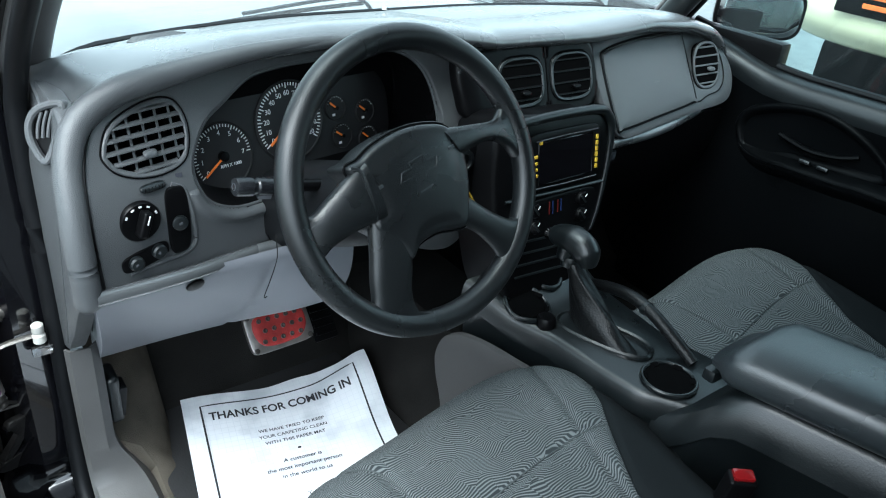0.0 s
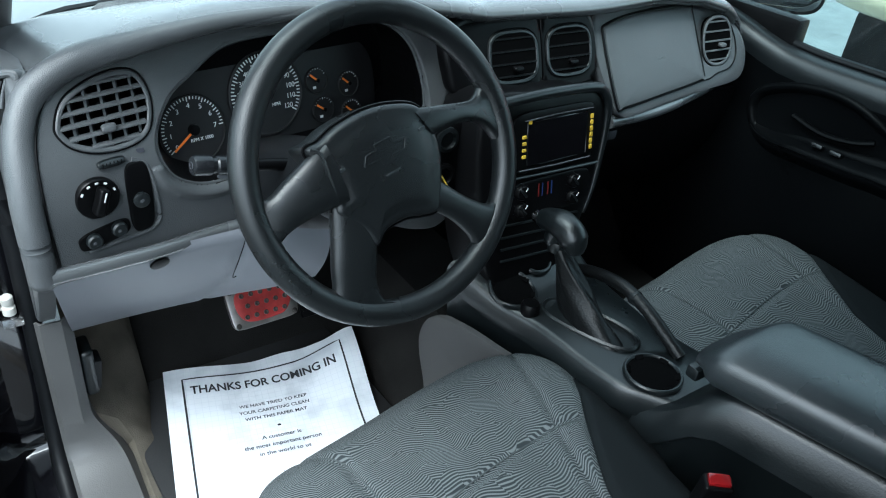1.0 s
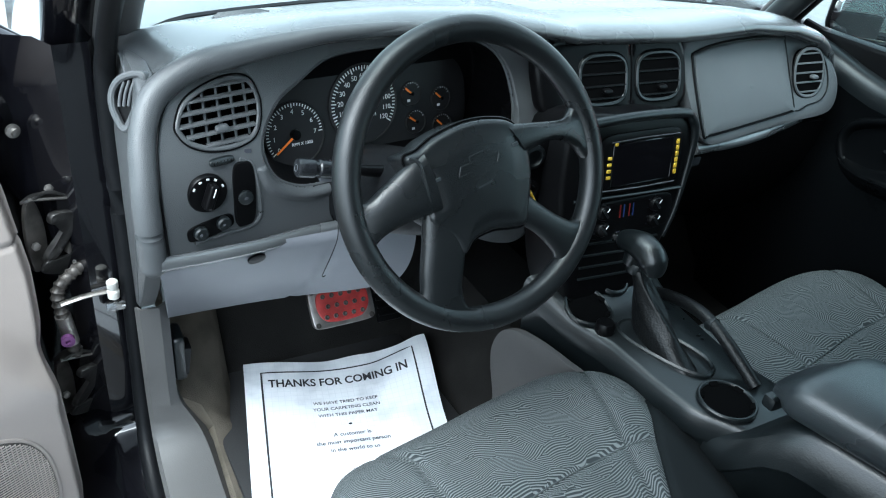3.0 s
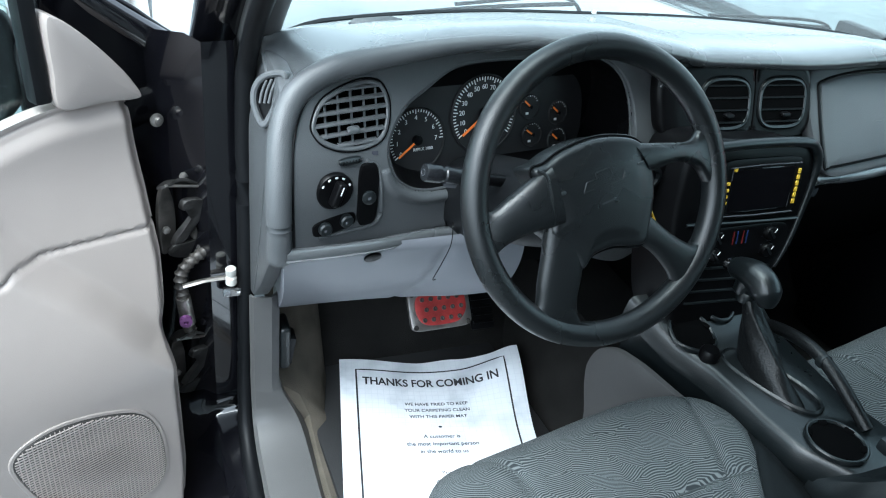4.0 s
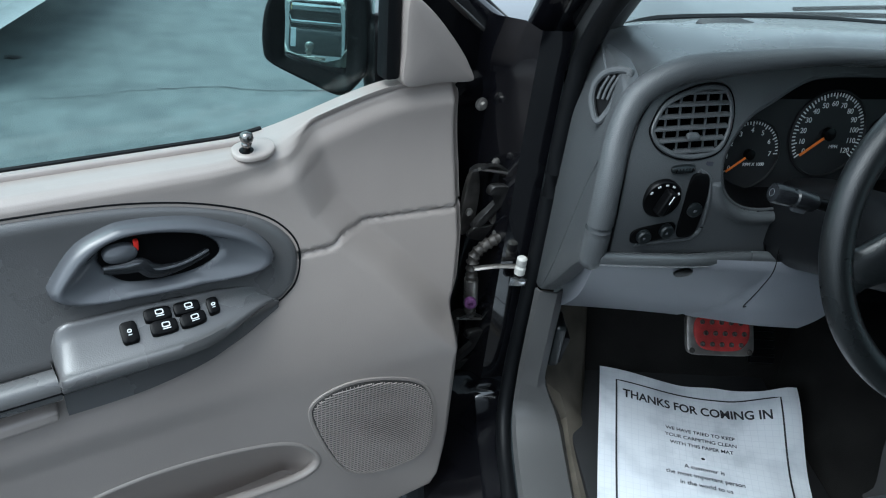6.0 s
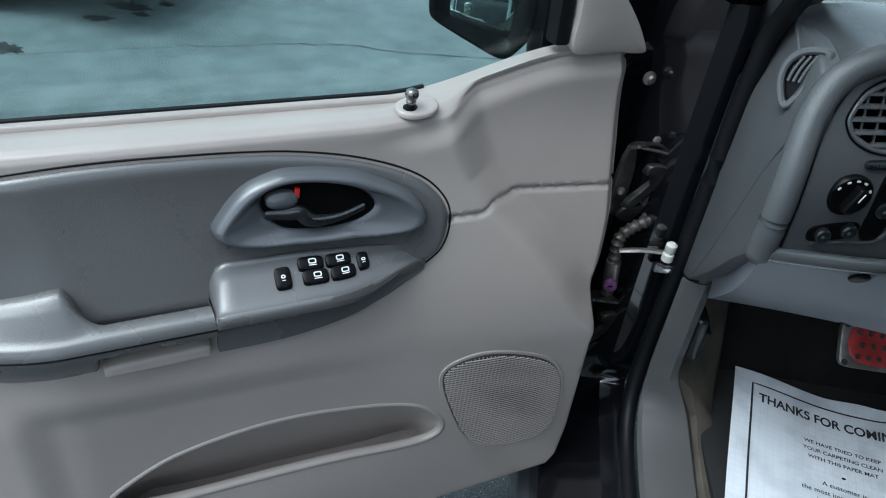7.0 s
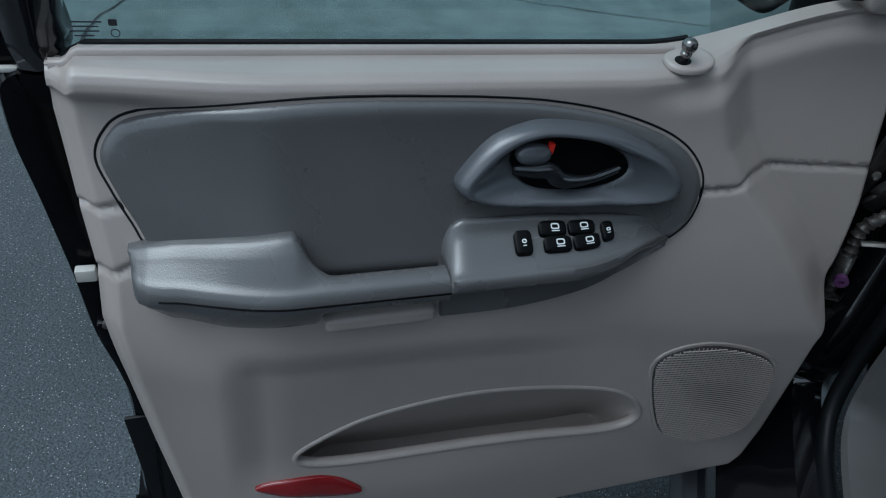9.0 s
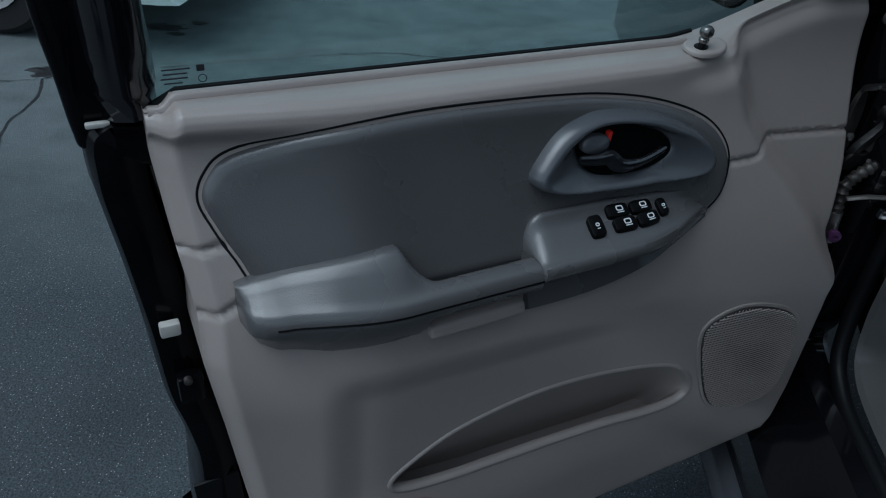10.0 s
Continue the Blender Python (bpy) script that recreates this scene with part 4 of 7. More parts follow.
        w0 = door_w(u, 0.84) + 0.006
        w1 = door_w(u, 0.82) + 0.010 + 0.046 * e
        z = lerp_table(u, back) * (1 - t) + lerp_table(u, front) * t
        return (u, w0 + (w1 - w0) * t + 0.25 * h, z + h)
    low = [(0.333, 0.804), (0.354, 0.793), (0.392, 0.775), (0.44, 0.759), (0.495, 0.749), (0.543, 0.745), (0.611, 0.744)]
    front = [(float(a), float(b)) for a, b in spline(front, 40)]
    low = [(float(a), float(b)) for a, b in spline(low, 50)]
    top_rows, skirt_rows = [], []
    for s in np.linspace(0, 1, 60):
        u = 0.333 + 0.263 * s ** 1.5
        e = sm((u - 0.333) / 0.10)
        nose = pod_at(u, 1.0)
        edge = [(0.0, 0.004 * e), (0.0028 * e, -0.001 * e), (0.0038 * e, -0.006 * e), (0.002 * e, -0.011 * e)]
        shift = lambda p: (p[0] - 0.16 * max(0, p[1] - door_w(u, 0.82) - 0.02) * (1 if u > 0.56 else 0) * -1 * sm((u - 0.56) / 0.05), p[1], p[2])
        row = [(u, pod_at(u, 0)[1] - 0.015, pod_at(u, 0)[2] - 0.004), pod_at(u, 0, -0.001), pod_at(u, 0.03, 0.003), pod_at(u, 0.08, 0.0045), pod_at(u, 0.15, 0.0035), pod_at(u, 0.20, 0.001)]
        row += [pod_at(u, t) for t in (0.35, 0.6, 0.80)] + [pod_at(u, 0.92, 0.0015)]
        row += [(u, nose[1] + a, nose[2] + b) for a, b in edge]
        top_rows.append(row)
        lo, top = lerp_table(u, low), nose[2] - 0.011 * e
        skirt_rows.append([(u, nose[1] + 0.002 * e - 0.004, top + 0.001), (u, nose[1] - 0.002 * e, top - 0.002 * e), (u, nose[1] - 0.005 * e, top - 0.006 * e), (u, nose[1] - 0.030 * e, lo + (top - lo) * 0.45), (u, door_w(u, lo) + 0.009 * e + 0.002, lo + 0.004), (u, door_w(u, lo) + 0.004, lo - 0.002), (u, door_w(u, lo) - 0.02, lo)])
    top_rows.append([(0.598, p[1] - 0.004, p[2] - 0.003) for p in top_rows[-1]])
    top_rows.append([(0.599, 0.07, p[2] - 0.03) for p in top_rows[-1]])
    skirt_rows.append([(0.598, 0.10, p[2]) for p in skirt_rows[-1]])
    pod_ob = part("switch_pod", sheet(top_rows), M_INSERT, door, "grey switch pod", sharp=60)
    part("pod_skirt", sheet(skirt_rows), M_INSERT, door, "dark lower face of the pod", sharp=60)
    # switches: lock, four windows, mirror
    for k, (u, t, w, d) in enumerate(((0.517, 0.48, 0.019, 0.38), (0.4825, 0.28, 0.031, 0.24), (0.4795, 0.54, 0.031, 0.25), (0.449, 0.28, 0.031, 0.24), (0.446, 0.54, 0.031, 0.25), (0.419, 0.40, 0.0145, 0.37))):
        o = oval(w / 2, d / 2, 20, 5, u, t)
        sw = part("window_switch" if 0 < k < 5 else ("lock_switch" if k == 0 else "mirror_switch"), slab(o, 0.005, lambda p, q, h: pod_at(p, q, h), 0.0015, 0.001), M_BLACK, pod_ob, "glossy black switch")
        mark = lambda p, q, h: pod_at(p, q, 0.0062 + h)
        if 0 < k < 5:
            part("symbol", ring_plate(oval(0.0048, 0.050, 24, 4, u - 0.002, t - 0.01), oval(0.0034, 0.030, 24, 4, u - 0.002, t - 0.01), 0.0005, mark, 0.0001), M_PRINT, sw, "white window symbol")
            part("symbol", slab(oval(0.0048, 0.009, 16, 4, u - 0.002, t + 0.065), 0.0005, mark, 0.0001), M_PRINT, sw, "white bar")
        else:
            part("symbol", ring_plate(oval(0.0026, 0.034, 20, 2.5, u, t), oval(0.0014, 0.016, 20, 2.5, u, t), 0.0005, mark, 0.0001), M_PRINT, sw, "white ring symbol")
            part("symbol", slab(oval(0.0022, 0.007, 16, 4, u, t + 0.07), 0.0005, mark, 0.0001), M_PRINT, sw, "white bar")


def build_handle(door):
    out = spline([(0.589, 0.886), (0.579, 0.905), (0.553, 0.932), (0.523, 0.945), (0.493, 0.949), (0.427, 0.940), (0.385, 0.924), (0.350, 0.904), (0.331, 0.880), (0.341, 0.865), (0.383, 0.861), (0.451, 0.862), (0.517, 0.865), (0.569, 0.873)], 90, closed=True)
    inn = np.array(spline([(0.531, 0.909), (0.524, 0.926), (0.503, 0.934), (0.464, 0.932), (0.423, 0.920), (0.402, 0.906), (0.400, 0.891), (0.425, 0.880), (0.465, 0.877), (0.510, 0.884)], 90, closed=True))
    o = np.array(out)
    # match the starting corners by angle
    def by_angle(p):
        c = np.array([0.46, 0.900])
        ang, rad = np.arctan2((p - c)[:, 1], (p - c)[:, 0]), np.hypot(*(p - c).T)
        th = np.linspace(-math.pi, math.pi, 110, endpoint=False)
        r = np.interp(th, ang[np.argsort(ang)], rad[np.argsort(ang)], period=2 * math.pi)
        return c + np.stack([np.cos(th), np.sin(th)], 1) * r[:, None]
    o, i = by_angle(o), by_angle(inn)
    c0 = np.array([0.46, 0.898])
    in_by = lambda d: np.array([p + (q - p) * d / max(0.026, np.linalg.norm(q - p)) for p, q in zip(o, i)])
    rows = [[on_door(a, b, 0.004) for a, b in o], [on_door(a, b, 0.014) for a, b in in_by(0.001)], [on_door(a, b, 0.022) for a, b in in_by(0.004)], [on_door(a, b, 0.027) for a, b in in_by(0.009)], [on_door(a, b, 0.028) for a, b in in_by(0.013)], [on_door(a, b, 0.0265) for a, b in in_by(0.017)]]
    for f, h in ((0.25, 0.022), (0.5, 0.018), (0.75, 0.015), (0.93, 0.0135), (1.0, 0.009)):
        rows.append([on_door(*((1 - f) * p + f * q), h) for p, q in zip(in_by(0.017), i)])
    bez = part("handle_bezel", sheet(rows, close_v=True), M_BEZEL, door, "blue-grey oval handle bezel", sharp=70)
    c = i.mean(0)
    rows = [[on_door(*p, 0.0125) for p in i], [on_door(*(c + (p - c) * 0.93), 0.0105) for p in i], [on_door(*(c + (p - c) * 0.5), 0.0098) for p in i], [on_door(*(c + (p - c) * 0.05), 0.0098) for p in i]]
    part("cup", sheet(rows, close_v=True, caps=True), M_BLACK, bez, "black recess")
    lever = spline([(0.528, 0.905), (0.505, 0.904), (0.490, 0.905), (0.480, 0.897), (0.465, 0.893), (0.44, 0.894), (0.412, 0.901)], 28)
    part("door_handle", tube([on_door(a, b - 0.004, 0.015 + 0.005 * math.sin(math.pi * k / 27)) for k, (a, b) in enumerate(lever)], [0.004 + 0.0035 * math.sin(math.pi * min(1, k / 22)) for k in range(28)], 10, flat=1.3), M_LEVER, door, "dark plastic pull lever")
    part("lever_edge", tube([on_door(a, b + 0.001, 0.021 + 0.005 * math.sin(math.pi * k / 27)) for k, (a, b) in enumerate(lever)], 0.0016, 6), M_BEZEL, door, "lighter upper edge of the lever")
    part("lock_tab", slab(oval(0.019, 0.0105, 28, 2.4, 0.508, 0.917), 0.012, lambda a, b, h: on_door(a, b, 0.009 + h), 0.004, 0.003), M_BEZEL, door, "grey lock tab", sharp=60)
    part("lock_flag", rbox((0.0055, 0.007, 0.013), 0.0015, Matrix.Translation(on_door(0.490, 0.923, 0.016)) @ pose(0, 0, 0, 0, -4, 0)), M_REDLOCK, door, "red lock flag")


def build_speaker(door):
    o = np.array(spline([(0.300, 0.605), (0.296, 0.637), (0.265, 0.652), (0.223, 0.652), (0.165, 0.633), (0.119, 0.605), (0.094, 0.564), (0.084, 0.510), (0.086, 0.456), (0.108, 0.431), (0.155, 0.427), (0.208, 0.441), (0.244, 0.469), (0.274, 0.527)], 84, closed=True))
    part("speaker_rim", ring_plate(inset_ring(o, -0.003), inset_ring(o, 0.003), 0.0042, lambda a, b, h: on_door(a, b, h - 0.002), 0.001), M_TRIM, door, "raised speaker rim")
    sp = part("speaker_grille", slab(inset_ring(o, 0.003), 0.004, lambda a, b, h: on_door(a, b, h - 0.0012), 0.001, 0.003), M_GRILLE, door, "light grey perforated speaker grille")
    # ribs of the grille, one wavy line each
    inner = inset_ring(o, 0.0040)
    z = 0.432
    bm_all = bmesh.new()
    while z < 0.655:
        us = [u for u in np.linspace(0.084, 0.302, 190) if inside((u, z + 0.004 * math.sin((u - 0.2) * 12)), inner)]
        if len(us) > 3:
            bm = tube([on_door(u, z + 0.004 * math.sin((u - 0.2) * 12), 0.0032 + 0.003 * (1 - ((u - 0.195) / 0.11) ** 2) * 0.8) for u in us], 0.0011, 5)
            me = bpy.data.meshes.new("rib")
            bm.to_mesh(me)
            bm.free()
            bm_all.from_mesh(me)
            bpy.data.meshes.remove(me)
        z += 0.0046
    u = 0.087
    while u < 0.298:
        zs = [z for z in np.linspace(0.428, 0.656, 190) if inside((u, z), inner)]
        if len(zs) > 3:
            bm = tube([on_door(u, z, 0.0026 + 0.003 * (1 - ((u - 0.195) / 0.11) ** 2) * 0.8) for z in zs], 0.0009, 4, up=(1, 0, 0))
            me = bpy.data.meshes.new("rib")
            bm.to_mesh(me)
            bm.free()
            bm_all.from_mesh(me)
            bpy.data.meshes.remove(me)
        u += 0.0062
    part("grille_ribs", bm_all, M_TRIM, sp, sharp=60)["kind"] = "stuff"


def build_pin(door):
    def on_shelf(a, b, h):
        return (0.332 + a, 0.036 + b, door_top(0.332 + a) + 0.005 + h - 0.12 * (b - 0.01))
    part("pin_collar", slab(oval(0.027, 0.020, 36, 2.3), 0.006, on_shelf, 0.003, 0.0015), M_TRIM, door, "oval collar of the lock pin", sharp=60)
    part("pin_socket", slab(oval(0.009, 0.008, 20), 0.001, lambda a, b, h: on_shelf(0.010 + a, 0.004 + b, 0.0065 + h), 0.0004), M_BLACK, door, "dark hole round the pin")
    pin = Matrix.Translation(on_shelf(0.010, 0.004, 0.006)) @ pose(0, 0, 0, -8)
    part("lock_pin", lathe([(0.0045, -0.01), (0.0045, 0.006), (0.006, 0.008), (0.0062, 0.011), (0.0045, 0.013), (0.0075, 0.0155), (0.0085, 0.019), (0.0075, 0.0235), (0.0045, 0.026), (0.001, 0.0268)], 18, pin), M_PIN, door, "small dark polished lock pin")


def build_door_shell(door):
    # outer skin and inner frame of black painted steel
    o = spline([(-0.125, 0.30), (-0.135, 0.60), (-0.135, 1.00), (-0.06, 1.03), (0.40, 0.955), (0.90, 0.955), (0.995, 0.955), (1.010, 0.90), (1.000, 0.80), (0.990, 0.70), (0.983, 0.60), (0.968, 0.52), (0.962, 0.44), (0.972, 0.20), (0.93, 0.17), (0.3, 0.19), (-0.08, 0.21)], 90, closed=True)
    rows = [[(a, -0.025, b) for a, b in inset_ring(o, 0.05)], [(a, -0.012, b) for a, b in inset_ring(o, 0.03)], [(a, -0.018, b) for a, b in inset_ring(o, 0.005)], [(a, -0.03, b) for a, b in o], [(a, -0.10, b) for a, b in inset_ring(o, -0.004)], [(a, -0.155, b) for a, b in inset_ring(o, 0.0)], [(a, -0.17, b) for a, b in inset_ring(o, 0.05)]]
    rows = [[(a, w * (1 - 0.62 * sm((b - 0.80) / 0.15)) if w < -0.05 else w, b) for a, w, b in r] for r in rows]
    bm = sheet(rows, close_v=True)
    part("shell", bm, M_JAMB, door, "black painted door shell", sharp=50)
    rows = [[(a, -0.17 * (1 - 0.62 * sm((b - 0.80) / 0.15)), b) for a, b in inset_ring(o, 0.05)], [(*np.array((0.44, 0.60)) + (np.array(p) - (0.44, 0.60)) * 0.05, 0) for p in o]]
    rows[1] = [(x, -0.172, z) for x, z, _ in rows[1]]
    part("outer_skin", sheet(rows, close_v=True, caps=True), M_PAINT, door)
    # black plate that fills the corner ahead of the window
    plate = spline([(-0.013, 1.157), (-0.068, 1.116), (-0.130, 1.070), (-0.140, 1.04), (-0.138, 0.95), (-0.132, 0.86), (-0.06, 0.84), (0.02, 0.95), (0.06, 1.05), (0.10, 1.15), (0.07, 1.20)], 80, closed=True)
    part("corner_plate", slab(plate, 0.030, lambda a, b, h: (a, -0.062 + h, b), 0.006), M_JAMB, door, "black painted frame corner", sharp=50)
    # window frame
    fr = spline([(-0.10, 1.062), (0.0, 1.137), (0.15, 1.255), (0.30, 1.40), (0.48, 1.47), (0.75, 1.48), (0.93, 1.45), (0.975, 1.38), (0.972, 1.2), (0.965, 0.96)], 60)
    part("window_frame", tube([(u, -0.04 - 0.10 * max(0, z - 1.0), z) for u, z in fr], 0.030, 10, flat=0.9), M_PAINT, door, "black window frame")
    post = [(0.945, 0.955), (0.950, 1.03), (0.957, 1.20), (0.965, 1.36), (0.975, 1.44), (1.005, 1.43), (1.028, 1.30), (1.034, 1.15), (1.031, 1.06), (1.024, 1.0), (1.019, 0.945), (1.012, 0.925), (0.98, 0.93)]
    part("rear_post", slab([(float(a), float(b)) for a, b in spline(post, 90, closed=True)], 0.055, lambda a, b, h: (a, -0.088 - 0.10 * max(0, b - 1.0) + h, b), 0.008), M_JAMB, door, "black rear post", sharp=50)
    part("front_post", rbox((0.022, 0.03, 0.25), 0.006, Matrix.Translation((0.125, -0.018, 1.168)) @ pose(0, 0, 0, 4, 0, 0)), M_RUBBER, door, "black mirror post")
    gl = [[(u, -0.034 - 0.10 * max(0, z - 1.0), z) for z in np.linspace(0.95, lerp_table(u, [(0.12, 1.24), (0.30, 1.39), (0.48, 1.455), (0.95, 1.44)]), 8)] for u in np.linspace(0.13, 0.955, 14)]
    g = part("window_glass", thick(sheet(gl), 0.004), M_GLASS, door, "greenish window glass")
    g.visible_shadow = False
    rows = [[(u, y, door_top(u) + h) for y, h in ((-0.007, -0.004), (-0.007, 0.0065), (-0.005, 0.0082), (0.000, 0.0080), (0.003, 0.0064), (0.0036, 0.001))] for u in np.linspace(0.953, 0.33, 120)]
    part("belt_lip", sheet(rows), M_TRIM, door, "raised pale lip along the glass", sharp=60)
    part("belt_seal", tube([(u, -0.026, door_top(u) - 0.001) for u in np.linspace(0.945, 0.30, 30)], 0.0045, 8), M_RUBBER, door, "black rubber belt seal")
    # etched mark in the lower rear corner of the glass
    for k, w in enumerate((0.026, 0.022, 0.025, 0.017)):
        part("etched_bar", rbox((w, 0.001, 0.0014), 0.0003, Matrix.Translation((0.920 + 0.0012 * k, -0.0305, 0.9990 - 0.0045 * k)), 1), M_INKGREY, door)
    part("etched_mark", rbox((0.0075, 0.001, 0.0065), 0.0005, Matrix.Translation((0.8975, -0.0305, 0.9985)), 1), M_INK, door)
    part("etched_ring", ring_plate(oval(0.0042, 0.0042, 20), oval(0.0034, 0.0034, 20), 0.0008, lambda a, b, h: (0.8965 + a, -0.0308 + h, 0.988 + b), 0.0002), M_INKGREY, door)
    # striker parts at the rear edge
    part("striker_catch", rbox((0.022, 0.012, 0.017), 0.003, Matrix.Translation((0.967, 0.0, 0.717))), M_WHITE, door, "white latch bumper")
    part("latch", rbox((0.030, 0.02, 0.040), 0.006, Matrix.Translation((0.955, -0.003, 0.622))), M_JAMB, door, "dark latch block")
    part("latch_bolt", lathe([(0.005, 0), (0.005, 0.006), (0.002, 0.008)], 12, Matrix.Translation((0.958, 0.004, 0.640)) @ pose(0, 0, 0, -90)), M_GRIME, door)
    part("upper_bolt", lathe([(0.006, 0), (0.006, 0.003), (0.002, 0.004)], 12, Matrix.Translation((0.996, -0.024, 0.938)) @ pose(0, 0, 0, -90)), M_STEEL, door)
    part("upper_catch", rbox((0.022, 0.008, 0.005), 0.002, Matrix.Translation((0.996, -0.026, 0.955))), M_WHITE, door)
    part("lower_flap", rbox((0.060, 0.006, 0.26), 0.002, Matrix.Translation((0.936, -0.016, 0.300)) @ pose(0, 0, 0, 0, 3, 0)), M_RUBBER, door, "black rubber flap")
    # front edge: trim screw, hinges, strap, loom
    part("trim_screw", lathe([(0.010, 0), (0.010, 0.004), (0.006, 0.006), (0.005, 0.010), (0.001, 0.011)], 14, Matrix.Translation((-0.028, 0.004, 0.990)) @ pose(0, 0, 0, -90)), M_STEEL, door, "bright screw head")


def ring_by_angle(p, n=80, c=(0.0, 0.0)):
    """An outline taken at even angles round c, so that two outlines can be joined."""
    p = np.array(p, float) - c
    ang, rad = np.arctan2(p[:, 1], p[:, 0]), np.hypot(*p.T)
    th = np.linspace(-math.pi, math.pi, n, endpoint=False)
    k = np.argsort(ang)
    return np.array(c) + np.stack([np.cos(th), np.sin(th)], 1) * np.interp(th, ang[k], rad[k], period=2 * math.pi)[:, None]


def build_mirror(door):
    mm = frame_at((0.170, -0.150, 1.062), (-0.852, 0.523, 0), (0.5196, 0.846, 0.1186))
    o = ring_by_angle(spline([(-0.077, -0.002), (-0.071, 0.034), (-0.056, 0.058), (-0.031, 0.068), (-0.004, 0.072), (0.036, 0.074), (0.070, 0.068), (0.080, 0.030), (0.080, -0.040), (0.060, -0.075), (0.038, -0.089), (-0.009, -0.073), (-0.050, -0.056), (-0.068, -0.047), (-0.075, -0.037)], 160, closed=True))
    g = ring_by_angle(spline([(-0.041, 0.050), (-0.003, 0.051), (0.033, 0.053), (0.042, 0.046), (0.045, 0.0), (0.045, -0.052), (0.039, -0.059), (0.0, -0.051), (-0.040, -0.042), (-0.046, -0.036), (-0.0455, 0.009), (-0.046, 0.044)], 160, closed=True))
    mix = lambda f: [(*(o[k] + (g[k] - o[k]) * f),) for k in range(len(o))]
    rows = [[(a, b, h) for a, b in mix(f)] for f, h in ((0.0, -0.006), (0.03, 0.004), (0.12, 0.010), (0.28, 0.011), (0.45, 0.007), (0.8, -0.003), (1.0, -0.008), (1.05, -0.012))]
    mir = part("door_mirror", sheet(rows, close_v=True), M_BLACK, door, "black mirror housing", sharp=60, m=mm)
    rows = [[(a * k, b * k, h) for a, b in o] for k, h in ((1.0, -0.006), (1.005, -0.03), (0.95, -0.07), (0.75, -0.10), (0.4, -0.115), (0.002, -0.118))]
    part("mirror_shell", sheet(rows, close_v=True), M_PAINT, mir, sharp=60)
    part("mirror_glass", slab(g, 0.003, lambda a, b, h: (a, b, -0.0105 + h), 0.0006), M_MIRROR, mir, "silvered mirror glass")
    part("mirror_arm", rbox((0.07, 0.06, 0.13), 0.025, Matrix.Translation((0.075, -0.095, 1.035)), 3), M_BLACK, door, "black mirror arm")


car_door = build_door()


def build_jamb():
    """Hinges, door strap and wiring between the door and the body."""
    for z in (0.825, 0.535):
        h = part("door_hinge", slab(spline([(0.042, -0.055), (0.046, 0.0), (0.040, 0.050), (0.026, 0.062), (0.016, 0.02), (0.020, -0.04)], 30, closed=True), 0.008, lambda a, b, c: (a, c - 0.012, b), 0.002), M_GRIME, car_door, "greasy steel door hinge", m=Matrix.Translation((-0.055, 0.024, z)))
        wing = spline([(-0.050, -0.004), (-0.046, 0.016), (-0.010, 0.024), (0.044, 0.020), (0.050, 0.002), (0.030, -0.016), (-0.02, -0.022)], 36, closed=True)
        part("wing", slab(wing, 0.005, lambda a, b, c: (a, 0.004 + b, 0.060 + 0.25 * a + 0.5 * b + c + 0.006 * math.sin(a * 90)), 0.0015), M_HINGE, h, "bent top plate")
        part("wing_edge", tube([(0.046, 0.022, 0.080), (0.0, 0.028, 0.068), (-0.044, 0.022, 0.053)], 0.0025, 6), M_STEEL, h, "bright worn edge")
        part("cheek", rbox((0.005, 0.045, 0.118), 0.002, Matrix.Translation((-0.047, 0.004, 0.0)) @ pose(0, 0, 0, 6, 3, 12), 1), M_HINGE, h)
        part("cheek_edge", tube([(-0.046, 0.027, 0.054), (-0.050, 0.026, 0.0), (-0.046, 0.022, -0.058)], 0.0024, 6), M_STEEL, h, "bright worn edge")
        arm = spline([(0.024, 0.052), (0.004, 0.050), (-0.014, 0.040), (-0.016, 0.018), (-0.004, -0.002), (0.016, -0.030), (0.034, -0.034), (0.030, -0.016), (0.012, 0.006), (0.002, 0.022), (0.010, 0.032), (0.026, 0.036)], 48, closed=True)
        part("arm", slab(arm, 0.012, lambda a, b, c: (a, 0.014 + 0.25 * b + c, b), 0.003), M_HINGE, h, "bent hinge arm")
        part("rib", slab(spline([(-0.040, 0.044), (-0.034, 0.050), (0.0, -0.020), (-0.008, -0.026)], 20, closed=True), 0.010, lambda a, b, c: (a, 0.010 + c, b), 0.002), M_GRIME, h)
        foot = spline([(-0.048, -0.062), (-0.052, -0.030), (-0.030, -0.018), (0.0, -0.034), (0.034, -0.030), (0.040, -0.050), (0.010, -0.070), (-0.02, -0.074)], 36, closed=True)
        part("foot", slab(foot, 0.006, lambda a, b, c: (a, 0.006 + 0.4 * (b + 0.05) + c, b), 0.0015), M_HINGE, h, "bent lower plate")
        part("pin", lathe([(0.006, -0.066), (0.006, 0.060), (0.008, 0.062), (0.008, 0.070), (0.004, 0.072)], 12, Matrix.Translation((-0.024, 0.012, 0.0))), M_GRIME, h)
        for dx, dw, dz in ((0.040, 0.004, -0.006), (-0.030, 0.018, -0.040), (-0.008, 0.020, -0.048), (0.012, 0.016, 0.084)):
            part("bolt", lathe([(0.0065, 0), (0.0065, 0.005), (0.003, 0.007)], 6, Matrix.Translation((dx, dw, dz)) @ pose(0, 0, 0, -90)), M_STEEL, h)
    st = thing("door_strap", "steel check strap with white nylon bumper", "strap", Matrix.Translation((-0.715, 0.372, 0.742)))
